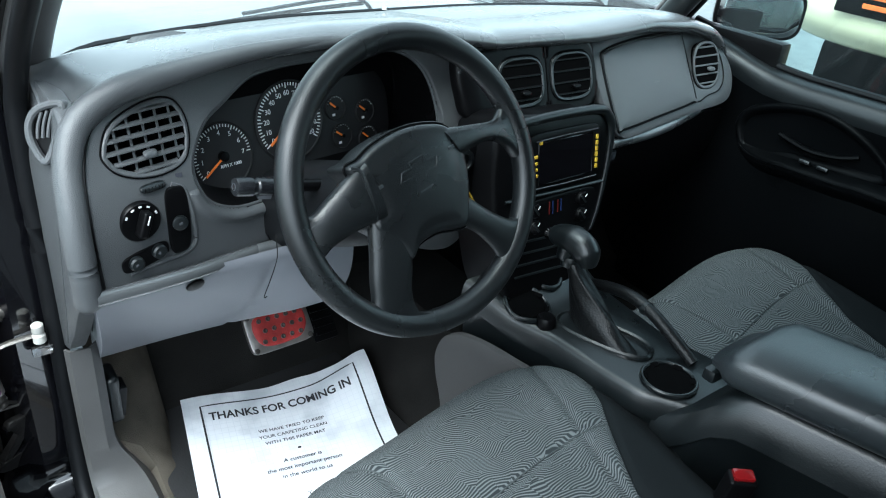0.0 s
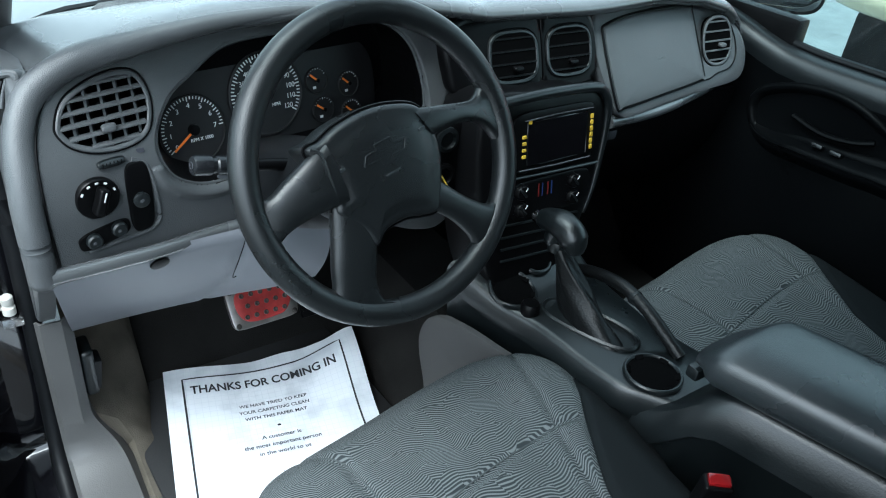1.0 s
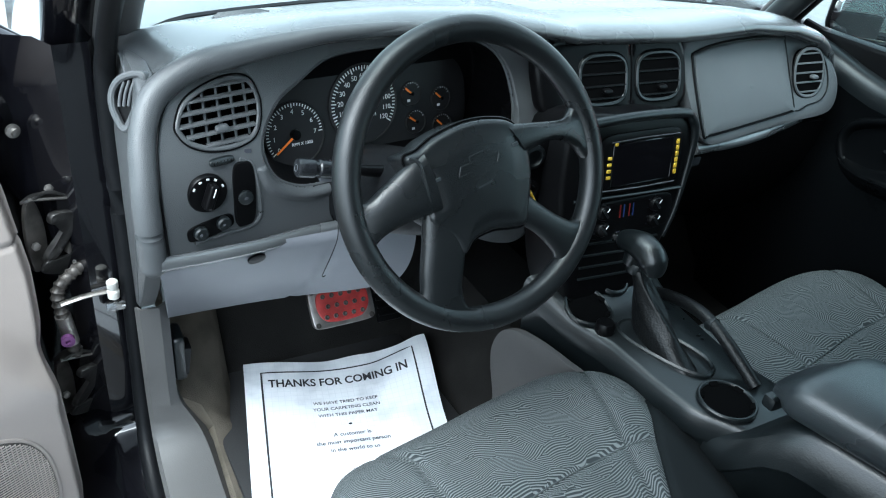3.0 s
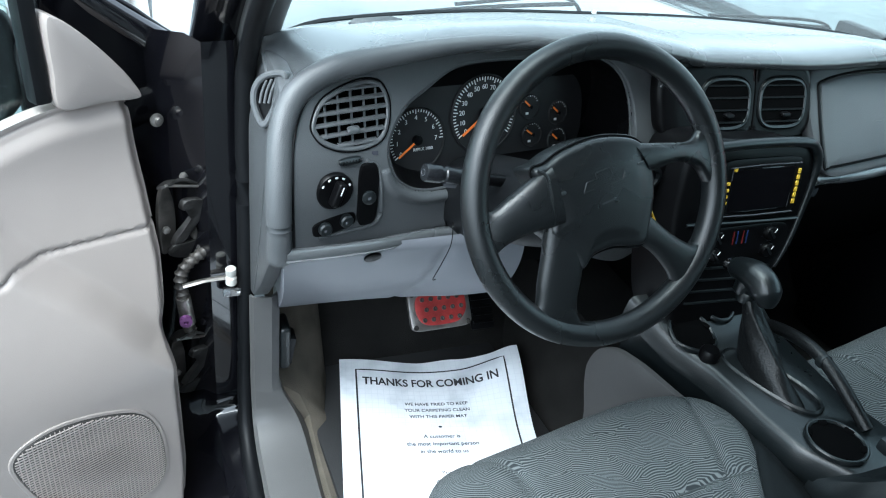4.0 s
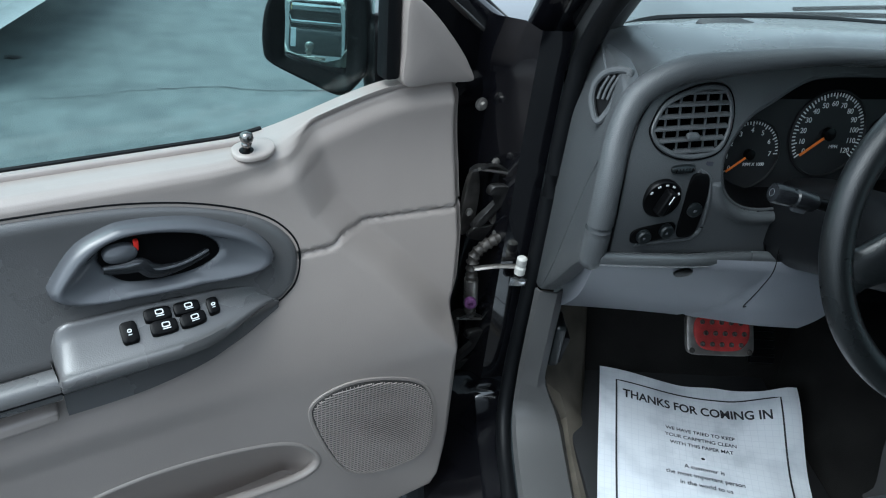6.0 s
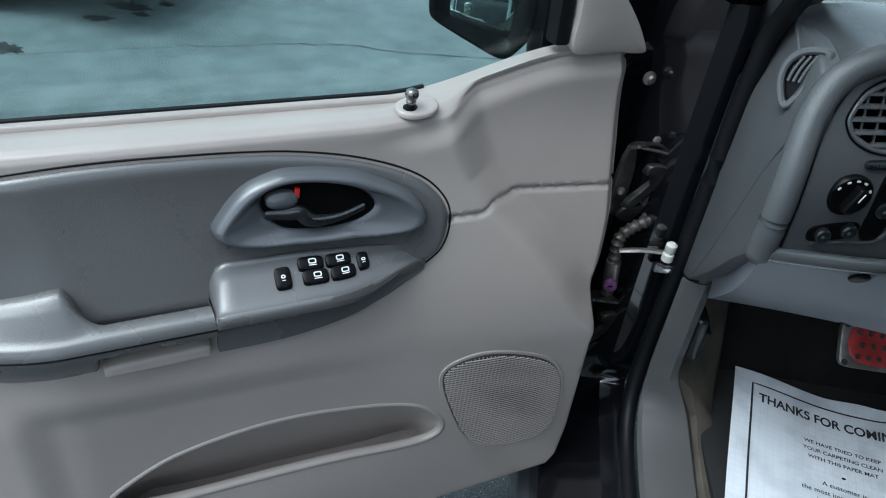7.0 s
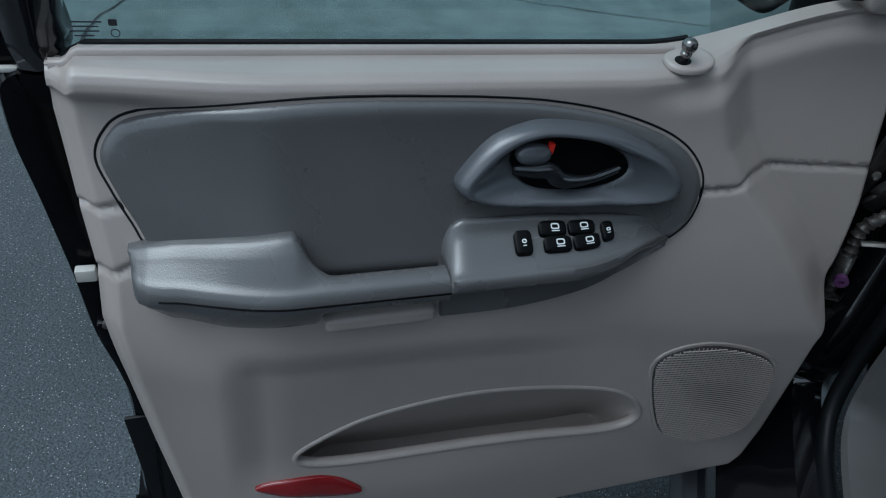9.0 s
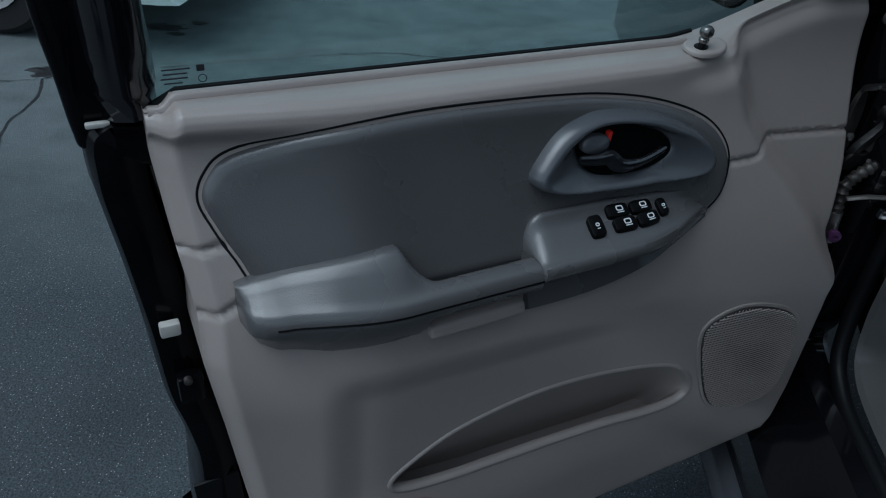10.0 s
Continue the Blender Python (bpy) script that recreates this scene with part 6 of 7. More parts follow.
def build_cluster(dash):
    tilt = 12
    base = frame_at((-0.322, 0.322, 1.015), (1, 0.2, 0), (0.2, -1, 0.22))
    cl = part("gauge_panel", slab(oval(0.195, 0.095, 60, 3), 0.004, lambda a, b, h: (a, b, h - 0.006), 0.001), M_DIAL, dash, "black gauge panel", m=base)
    def gauge(cx, cz, r, ticks, start, sweep, numbers, size, needle, title="", tl=0.0):
        g = part("dial", lathe([(r, 0), (r, 0.003), (r * 0.97, 0.004), (r * 0.95, 0.001), (0.001, 0.001)], 48), M_DIAL, cl, "black dial with white marks", m=Matrix.Translation((cx, cz, -0.002)))
        for k in range(ticks + 1):
            a = radians(start - sweep * k / ticks)
            long = k % max(1, ticks // max(1, len(numbers) - 1)) == 0
            ln = r * (0.13 if long else 0.08)
            part("tick", rbox((ln, r * 0.028, 0.0008), 0, Matrix.Translation(((r * 0.93 - ln / 2) * math.cos(a), (r * 0.93 - ln / 2) * math.sin(a), 0.0018)) @ pose(0, 0, 0, 0, 0, math.degrees(a))), M_PRINT, g)
        for k, txt in enumerate(numbers):
            a = radians(start - sweep * k / (len(numbers) - 1))
            if txt:
                lettering(txt, size, M_PRINT, g, Matrix.Translation((r * 0.68 * math.cos(a), r * 0.68 * math.sin(a), 0.0018)), "numeral")
        if title:
            lettering(title, size * 0.7, M_PRINT, g, Matrix.Translation((r * 0.22, -r * 0.30, 0.0018)))
        a = radians(needle)
        part("needle", rbox((r * 0.85, max(r * 0.065, 0.0030), 0.0012), 0.0003, Matrix.Translation((r * 0.40 * math.cos(a), r * 0.40 * math.sin(a), 0.005)) @ pose(0, 0, 0, 0, 0, needle), 1), M_ORANGE, g, "orange needle")
        part("hub", lathe([(r * 0.16, 0.001), (r * 0.15, 0.007), (r * 0.05, 0.008)], 20), M_BLACK, g)
        return g
    gauge(-0.132, -0.010, 0.049, 35, 215, 215, ["0", "1", "2", "3", "4", "5", "6", "7"], 0.0095, 215, "RPM X 1000")
    gauge(-0.010, 0.017, 0.062, 48, 215, 250, ["0", "10", "20", "30", "40", "50", "60", "70", "80", "90", "100", "110", "120"], 0.0105, 215, "MPH")
    for (cx, cz), nd in zip(((0.080, 0.020), (0.140, 0.005), (0.087, -0.026), (0.141, -0.040)), (140, 140, 145, 140)):
        gauge(cx, cz, 0.020, 8, 150, 120, ["", "", ""], 0.005, nd)
        part("symbol", rbox((0.006, 0.004, 0.0006), 0.0003, Matrix.Translation((cx - 0.006, cz - 0.010, 0.0012)), 1), M_PRINT, cl)


def build_stack(dash):
    base = frame_at((0.07, 0.118, 0.90), (1, 0.03, 0), (0.03, -1, 0.18))
    o = spline([(-0.14, 0.145), (0.0, 0.150), (0.075, 0.148), (0.104, 0.138), (0.120, 0.112), (0.118, 0.062), (0.102, -0.020), (0.080, -0.075), (0.066, -0.12), (0.055, -0.17), (-0.10, -0.17), (-0.145, -0.05)], 80, closed=True)
    st = part("console_face", slab(o, 0.10, lambda a, b, h: (a, b, h - 0.10), 0.010), M_BLACK, dash, "dark console face with radio", m=base, sharp=50)
    lip = spline([(-0.145, 0.146, 0.002), (-0.03, 0.152, 0.004), (0.075, 0.149, 0.003), (0.106, 0.138, 0.001), (0.120, 0.110, 0.0), (0.118, 0.060, -0.002), (0.102, -0.020, -0.003), (0.082, -0.070, -0.004)], 50)
    part("face_lip", tube(lip, [0.0085 if k < 26 else 0.0085 - 0.00022 * (k - 26) for k in range(50)], 10), M_DARK, st, "rounded charcoal lip")
    radio = part("radio", slab(oval(0.090, 0.049, 48, 6, 0.0, 0.079), 0.006, lambda a, b, h: (a, b, h - 0.002), 0.002), M_BLACK, st, "black touch-screen radio")
    part("screen", rbox((0.130, 0.072, 0.003), 0.002, Matrix.Translation((0.004, 0.077, 0.004)), 1), M_SCREEN, radio)
    part("screen_frame", tube([(-0.066, 0.115, 0.0055), (0.0, 0.117, 0.0055), (0.080, 0.116, 0.0055)], 0.0012, 6), M_BEZEL, radio, "thin bright upper edge")
    part("screen_edge", tube([(-0.076, 0.037, 0.0055), (0.0, 0.034, 0.0055), (0.080, 0.034, 0.0055)], 0.0012, 6), M_BEZEL, radio, "thin bright lower edge")
    for k in range(6):
        part("amber_key", rbox((0.0065, 0.0085, 0.003), 0.001, Matrix.Translation((0.079, 0.102 - 0.0102 * k, 0.005)), 1), M_YELLOW, radio)
        if k > 1:
            part("amber_key", rbox((0.0085, 0.0055, 0.003), 0.001, Matrix.Translation((-0.067, 0.111 - 0.0105 * k, 0.005)), 1), M_YELLOW, radio)
    part("amber_key", rbox((0.007, 0.007, 0.003), 0.001, Matrix.Translation((-0.056, 0.112, 0.005)), 1), M_YELLOW, radio)
    part("divider", tube([(-0.13, 0.026, 0.000), (0.0, 0.022, 0.002), (0.104, 0.018, 0.0)], 0.003, 8), M_DARK, st)
    cp = part("climate_panel", slab(oval(0.092, 0.032, 48, 5, -0.004, -0.016), 0.004, lambda a, b, h: (a, b, h - 0.002), 0.002), M_BLACK, st, "black climate panel")
    for x, y in ((0.046, -0.002), (0.046, -0.031), (-0.068, 0.000), (-0.068, -0.029)):
        k = part("knob", lathe([(0.0125, 0), (0.012, 0.006), (0.0105, 0.008), (0.001, 0.008)], 24, Matrix.Translation((x, y, 0.002))), M_BLACK, cp, "round climate knob")
        part("grip", rbox((0.004, 0.019, 0.004), 0.0015, Matrix.Translation((x, y, 0.010)) @ pose(0, 0, 0, 0, 0, 40)), M_DARK, k)
        part("mark", rbox((0.0012, 0.007, 0.001), 0, Matrix.Translation((x + 0.004, y + 0.006, 0.0125)) @ pose(0, 0, 0, 0, 0, -40)), M_PRINT, k)
        for j in range(5):
            a = radians(200 - 55 * j)
            part("tick", rbox((0.0016, 0.0010, 0.0006), 0, Matrix.Translation((x + 0.0150 * math.cos(a), y + 0.0150 * math.sin(a), 0.0023))), M_INKGREY, cp)
    for x, mtl in ((-0.030, M_REDMARK), (-0.022, M_BLUEMARK), (-0.010, M_REDMARK), (-0.002, M_BLUEMARK)):
        part("slider_mark", rbox((0.0022, 0.022, 0.001), 0, Matrix.Translation((x, -0.004, 0.0025))), mtl, cp)
    for k in range(4):
        part("shelf_line", rbox((0.17 - 0.012 * k, 0.0035, 0.012), 0.0015, Matrix.Translation((-0.022 - 0.006 * k, -0.056 - 0.020 * k, -0.002)) @ pose(0, 0, 0, 0, 0, -4)), M_DARK, st)
    # ignition housing beside the stack
    ig = part("ignition_panel", rbox((0.11, 0.05, 0.15), 0.02, Matrix.Translation((-0.12, 0.20, 0.94)), 3), M_BLACK, dash, "dark panel behind the wheel")
    for z in (0.985, 0.925):
        part("ignition_ring", lathe([(0.020, 0), (0.020, 0.006), (0.014, 0.008), (0.012, 0.002), (0.001, 0.002)], 24, Matrix.Translation((-0.11, 0.176, z)) @ pose(0, 0, 0, 90)), M_DARK if z > 0.95 else M_BLACK, ig)


def build_glovebox(dash):
    def gp(a, b, h):
        return (a, 0.245 + 0.55 * (b - 1.06) - h, b)
    sur = spline([(0.235, 1.10), (0.27, 1.135), (0.38, 1.147), (0.50, 1.139), (0.59, 1.115), (0.645, 1.07), (0.655, 1.025), (0.62, 0.985), (0.52, 0.975), (0.40, 0.965), (0.29, 0.955), (0.255, 0.99)], 60, closed=True)
    part("passenger_panel", slab(sur, 0.03, lambda a, b, h: gp(a, b, h - 0.02), 0.012, 0.0), M_DASH, dash, "grey passenger side panel")
    box = spline([(0.262, 1.085), (0.275, 1.104), (0.36, 1.117), (0.485, 1.121), (0.497, 1.115), (0.502, 1.06), (0.508, 1.006), (0.500, 1.000), (0.39, 0.988), (0.285, 0.978), (0.270, 0.985)], 60, closed=True)
    part("airbag_cover", slab(box, 0.008, lambda a, b, h: gp(a, b, h + 0.008), 0.003, 0.003), M_DASH, dash, "flat airbag cover")
    part("cover_gap", tube([gp(a, b, 0.0115) for a, b in inset_ring(box, -0.003)], 0.0025, 6, closed=True, up=(0, 1, 0)), M_BLACK, dash)
    seam = spline([(0.512, 1.000), (0.507, 1.06), (0.504, 1.121), (0.545, 1.122), (0.585, 1.108), (0.615, 1.075), (0.617, 1.035), (0.595, 1.012), (0.555, 1.005)], 60, closed=True)
    part("vent_seam", tube([gp(a, b, 0.0108) for a, b in seam], 0.0016, 6, closed=True, up=(0, 1, 0)), M_BLACK, dash, "dark seam round the end vent")
    part("grab_ledge", tube(spline([(0.27, 0.205, 0.945), (0.40, 0.20, 0.955), (0.56, 0.225, 0.972)], 20), 0.017, 12, flat=0.8), M_PAD, dash, "rounded ledge")
    rows = [[(x, 0.235 + 0.10 * t * t, 0.955 - 0.24 * t) for t in np.linspace(0, 1, 10)] for x in np.linspace(0.24, 0.66, 12)]
    # shade below the dash is put into the black of these panels
    part("glovebox_door", thick(sheet(rows), 0.01), M_BLACK, dash, "glovebox door blackened for footwell shade")
    part("glovebox_latch", rbox((0.06, 0.012, 0.02), 0.004, Matrix.Translation((0.29, 0.225, 0.905))), M_BEZEL, dash)
    part("shaded_underside", rbox((1.0, 0.25, 0.20), 0.03, Matrix.Translation((0.16, 0.47, 0.82))), M_BLACK, dash)


dashboard = build_dashboard()


# ---- steering wheel ----
def build_wheel():
    wm = frame_at((-0.3076, 0.0155, 1.053), (0.999, 0.043, 0), (0.0448, -1.0, 0.439))
    wh = thing("steering_wheel", "dark grey four-spoke steering wheel, slightly turned", "steering wheel", wm)
    ring = [(0.1774 * math.cos(k), 0.1774 * math.sin(k), 0) for k in np.linspace(0, 2 * math.pi, 120, endpoint=False)]
    part("rim", tube(ring, 0.0162, 20, closed=True), M_WHEEL, wh, "grained round rim")
    # spokes: rounded plates between two edges, sinking from the pad to the rim
    for one, two, high in (([(-0.088, 0.040), (-0.112, 0.026), (-0.138, 0.007), (-0.160, -0.008), (-0.172, 0.004), (-0.180, 0.03)], [(-0.070, -0.030), (-0.100, -0.034), (-0.125, -0.041), (-0.146, -0.052), (-0.156, -0.068), (-0.160, -0.095)], 0.018),
                           ([(0.030, 0.060), (0.070, 0.0585), (0.105, 0.057), (0.132, 0.058), (0.145, 0.070), (0.150, 0.10)], [(0.056, 0.022), (0.085, 0.030), (0.115, 0.032), (0.145, 0.022), (0.163, 0.0), (0.175, -0.03)], 0.014),
                           ([(-0.090, -0.030), (-0.094, -0.065), (-0.099, -0.10), (-0.101, -0.128), (-0.112, -0.142), (-0.13, -0.125)], [(-0.038, -0.070), (-0.042, -0.10), (-0.046, -0.125), (-0.042, -0.148), (-0.026, -0.165), (0.01, -0.175)], 0.010),
                           ([(0.055, -0.026), (0.085, -0.050), (0.112, -0.067), (0.138, -0.077), (0.155, -0.066), (0.168, -0.045)], [(0.036, -0.060), (0.066, -0.078), (0.088, -0.098), (0.104, -0.120), (0.103, -0.142), (0.085, -0.160)], 0.010)):
        a, b = spline(one, 30), spline(two, 30)
        rows = []
        for k in range(30):
            f = k / 29
            mid, half = (a[k] + b[k]) / 2, (a[k] - b[k]) / 2
            rows.append([(*(mid + half * x), high * (1 - sm(f * 1.15)) - 0.001 + y * (0.013 - 0.002 * f)) for x, y in oval(1.0, 1.0, 28, 2.7)])
        part("spoke", sheet(rows, close_v=True, caps=True), M_WHEEL, wh, "broad spoke", sharp=75)
    hub = spline([(-0.109, 0.035), (-0.092, 0.042), (-0.069, 0.055), (-0.030, 0.067), (0.007, 0.069), (0.040, 0.062), (0.058, 0.038), (0.0635, 0.0), (0.057, -0.040), (0.049, -0.064), (0.028, -0.066), (0.002, -0.064), (-0.027, -0.071), (-0.043, -0.086), (-0.058, -0.066), (-0.073, -0.052), (-0.086, -0.040), (-0.087, -0.022), (-0.095, 0.010)], 110, closed=True)
    o = np.array(hub)
    c = np.array([-0.018, 0.0])
    rows = [[(*p, -0.03) for p in o], [(*p, 0.014) for p in inset_ring(o, -0.0005)], [(*p, 0.0185) for p in inset_ring(o, 0.0008)], [(*p, 0.0212) for p in inset_ring(o, 0.003)], [(*p, 0.0228) for p in inset_ring(o, 0.007)]]
    o7 = inset_ring(o, 0.007)
    for s in (0.96, 0.91, 0.85, 0.78, 0.70, 0.62, 0.48, 0.33, 0.18, 0.04):
        rows.append([(*q, 0.0228 + 0.0065 * max(0.0, 1 - ((q[0] - c[0]) / 0.095) ** 2 - (q[1] / 0.085) ** 2) * sm((1 - s) / 0.3)) for q in [c + (p - c) * s for p in o7]])
    pad = part("airbag_pad", sheet(rows, close_v=True, caps=True), M_WHEEL, wh, "moulded airbag pad", sharp=60)
    part("pad_gap", tube([(*p, 0.0125) for p in inset_ring(o, -0.0022)], 0.0016, 6, closed=True), M_BLACK, pad, "dark gap round the pad")
    part("side_seam", tube(spline([(-0.109, 0.036, 0.0275), (-0.099, 0.030, 0.030), (-0.094, 0.012, 0.0295), (-0.088, -0.014, 0.0265), (-0.085, -0.028, 0.023)], 24), 0.0022, 8), M_WHEEL, pad, "raised lip of the side cover")
    # pressed emblem: a plain slanted cross in outline
    cross = [(-0.0474, 0.0063), (-0.0439, 0.0178), (-0.0290, 0.0215), (-0.0315, 0.0282), (-0.0098, 0.0341), (-0.0075, 0.0270), (0.0113, 0.0308), (0.0078, 0.0180), (-0.0095, 0.0135), (-0.0088, 0.0072), (-0.0245, 0.0040), (-0.0255, 0.0112)]
    edge = [np.array(cross[k]) * (1 - f) + np.array(cross[(k + 1) % 12]) * f for k in range(12) for f in (0.0, 0.08, 0.5, 0.92)]
    part("emblem", tube([(*p, 0.0288) for p in edge], 0.0010, 6, closed=True), M_WHEEL, pad, "pressed emblem outline")
    part("airbag_mark", rbox((0.022, 0.0028, 0.001), 0.0003, Matrix.Translation((-0.012, -0.006, 0.0288)) @ pose(0, 0, 0, 0, 0, 16), 1), M_ARM, pad)
    for x, y in ((-0.074, 0.008), (0.037, 0.036)):
        part("horn_mark", rbox((0.009, 0.004, 0.001), 0.0003, Matrix.Translation((x, y, 0.0262)) @ pose(0, 0, 0, 0, 0, 16), 1), M_ARM, pad)
    part("yellow_tag", rbox((0.003, 0.020, 0.014), 0.001, Matrix.Translation((0.068, -0.032, 0.004)) @ pose(0, 0, 0, 0, 0, 25), 1), M_YELLOW, wh, "yellow tag")
    # column shroud behind; pale plastic coloured black for the shade behind the hub
    rows = []
    for z, sx, sy in ((-0.035, 0.046, 0.042), (-0.05, 0.058, 0.050), (-0.10, 0.062, 0.054), (-0.18, 0.066, 0.058), (-0.27, 0.070, 0.064)):
        rows.append([(x - 0.030, y - 0.020, z) for x, y in oval(sx, sy, 40, 3.0)])
    part("column_shroud", sheet(rows, close_v=True, caps=True), M_RUBBER, wh, "column shroud blackened for shade", sharp=50)
    return wh


build_wheel()


def build_stalk():
    s = thing("turn_signal_stalk", "black multi-function stalk with ribbed tip", "stalk", frame_at((-0.507, 0.108, 1.047), (0, 1, 0), (0.97, 0.05, -0.19)) @ Matrix.Diagonal((0.82, 0.82, 1, 1)))
    part("arm", lathe([(0.008, 0.05), (0.009, 0.075), (0.010, 0.12), (0.012, 0.16)], 16), M_BLACK, s)
    part("tip", lathe([(0.002, -0.004), (0.013, -0.003), (0.0145, 0.0), (0.0145, 0.018), (0.012, 0.020), (0.012, 0.024), (0.014, 0.026), (0.014, 0.050), (0.009, 0.056)], 20), M_LEVER, s, "glossy ribbed tip")
    part("slider", rbox((0.008, 0.010, 0.018), 0.002, Matrix.Translation((-0.004, -0.013, 0.036))), M_BEZEL, s)
    part("symbol", ring_plate(oval(0.0055, 0.0055, 24), oval(0.0048, 0.0048, 24), 0.0004, lambda a, b, h: (a, b, -0.0040 - h), 0.0001), M_BEZEL, s)
    for k in range(3):
        part("symbol", rbox((0.0006, 0.006, 0.004), 0, Matrix.Translation((0.0135, 0.002, 0.008 + 0.012 * k))), M_PRINT, s)


build_stalk()


# ---- console ----
def deck_z(y):
    """Height of the console's deck."""
    return lerp_table(y, [(-0.24, 0.735), (-0.1, 0.733), (0.06, 0.740), (0.15, 0.775)])


def build_console():
    con = thing("centre_console", "dark plastic centre console with cup holders", "console")
    # top deck: left edge, right edge and height along the car
    rows = []
    for y in np.linspace(0.15, -0.24, 30):
        l = lerp_table(y, [(-0.24, 0.030), (-0.195, 0.000), (-0.179, -0.011), (-0.126, -0.019), (-0.069, -0.025), (-0.007, -0.034), (0.038, -0.050), (0.092, -0.070), (0.15, -0.095)])
        r = lerp_table(y, [(-0.24, 0.175), (-0.1, 0.150), (0.15, 0.16)])
        z = lerp_table(y, [(-0.24, 0.735), (-0.1, 0.733), (0.06, 0.740), (0.15, 0.775)])
        rows.append([(l + 0.010, y, 0.62), (l + 0.002, y, z - 0.046), (l - 0.007, y, z - 0.041), (l - 0.007, y, z - 0.030), (l - 0.003, y, z - 0.010), (l + 0.001, y, z - 0.003), (l + 0.008, y, z), (0.5 * (l + r), y, z - 0.002), (r - 0.010, y, z), (r, y, z - 0.008), (r + 0.01, y, z - 0.05), (r + 0.02, y, 0.40)])
    part("deck", sheet(rows), M_DARK, con, "charcoal console deck", sharp=50)
    # rear box under the armrest, with a sweeping front edge
    rows = []
    for y in np.linspace(-0.20, -0.75, 20):
        l = lerp_table(y, [(-0.75, 0.13), (-0.46, 0.07), (-0.30, 0.030), (-0.20, 0.004)])
        z = lerp_table(y, [(-0.75, 0.812), (-0.32, 0.806), (-0.29, 0.792), (-0.24, 0.735), (-0.20, 0.706)])
        rows.append([(l - 0.01, y, 0.40), (l - 0.006, y, z - 0.075), (l - 0.014, y, z - 0.068), (l - 0.012, y, z - 0.05), (l - 0.004, y, z - 0.01), (l + 0.008, y, z), (l + 0.18, y, z), (l + 0.195, y, z - 0.01), (l + 0.205, y, 0.40)])
    part("storage_box", sheet(rows), M_DARK, con, "dark storage box", sharp=50)
    # side skirts: grey carpeted lower flank
    flank = spline([(0.145, 0.41), (0.160, 0.497), (0.185, 0.560), (0.190, 0.605), (0.165, 0.655), (0.10, 0.690), (0.0, 0.682), (-0.12, 0.67), (-0.22, 0.64), (-0.25, 0.53), (-0.24, 0.41)], 60, closed=True)
    part("side_panel", slab(flank, 0.012, lambda a, b, h: (-0.102 + 0.35 * max(0.0, 0.10 - a) * sm((b - 0.45) / 0.2) - h, a, b), 0.004), mat("grey_side_panel", (0.05, 0.049, 0.049), 0.85, grain=800, bump=0.4), con, "grey side panel")
    for (x, y, r, dz) in ((-0.022, 0.068, 0.042, 0.0085), (0.045, -0.183, 0.044, 0.0)):
        cup = part("cup_holder", ring_plate(oval(r, r, 40), oval(r - 0.006, r - 0.006, 40), 0.007, lambda a, b, h: (x + a, y + b, deck_z(y + b) + 0.001 + h), 0.002), M_DARK, con, "round cup holder rim")
        # a flat black disc painted as the shaded depth of the cup
        part("well", slab(oval(r - 0.005, r - 0.005, 36), 0.002, lambda a, b, h: (x + a, y + b, deck_z(y + b) + 0.002 + h), 0.0005), M_RECESS_SHADE, cup)
        for k in range(6):
            a = k * 1.047 + 0.3
            part("finger", rbox((0.008, 0.014, 0.004), 0.0015, Matrix.Translation((x + (r - 0.008) * math.cos(a), y + (r - 0.008) * math.sin(a), deck_z(y + (r - 0.008) * math.sin(a)) + 0.005)) @ pose(0, 0, 0, 0, -25, math.degrees(a))), M_RECESS_SHADE, cup)
    part("socket_ring", ring_plate(oval(0.030, 0.026, 32), oval(0.024, 0.020, 32), 0.006, lambda a, b, h: (0.055 + a, 0.105 + b, deck_z(0.105 + b) + 0.001 + h), 0.002), M_DARK, con)
    part("console_button", lathe([(0.016, 0), (0.016, 0.016), (0.013, 0.020), (0.002, 0.020)], 24, Matrix.Translation((-0.024, 0.019, 0.735))), M_BLACK, con, "round black knob")
    sl = part("lever_surround", ring_plate(oval(0.036, 0.085, 48, 2.6, 0.045, -0.048, 20), oval(0.030, 0.078, 48, 2.6, 0.045, -0.048, 20), 0.010, lambda a, b, h: (a, b, 0.730 + h), 0.003), M_DARK, con, "raised lever surround")
    # leather boot, folded, narrowing up to the lever
    rows = []
    for t in np.linspace(0, 1, 24):
        cx, cy, z = 0.045 - 0.010 * t, -0.048 + 0.085 * t ** 0.9, 0.732 + 0.105 * t
        ax, ay = 0.027 * (1 - t) ** 1.1 + 0.013 * t, 0.070 * (1 - t) ** 1.25 + 0.013 * t
        row = []
        for k in np.linspace(0, 2 * math.pi, 40, endpoint=False):
            f = 1 + 0.06 * math.sin(5 * k + 9 * t) * math.sin(math.pi * t) + 0.08 * noise.noise((math.cos(k) * 1.5, math.sin(k) * 1.5, t * 3))
            row.append((cx + ax * f * math.cos(k), cy + ay * f * math.sin(k), z + 0.004 * math.sin(3 * k + 4 * t) * math.sin(math.pi * t)))
        rows.append(row)
    part("lever_boot", sheet(rows, close_v=True, caps=True), M_LEATHER, con, "folded black leather boot", sharp=70)
    part("lever_collar", lathe([(0.016, -0.012), (0.018, 0.0), (0.016, 0.006)], 20, Matrix.Translation((0.034, 0.042, 0.838))), M_DARK, con)
    # gear knob: rounded T grip with a side button
    kn = spline([(0.030, 0.050, 0.838), (0.030, 0.046, 0.862), (0.031, 0.036, 0.880)], 12)
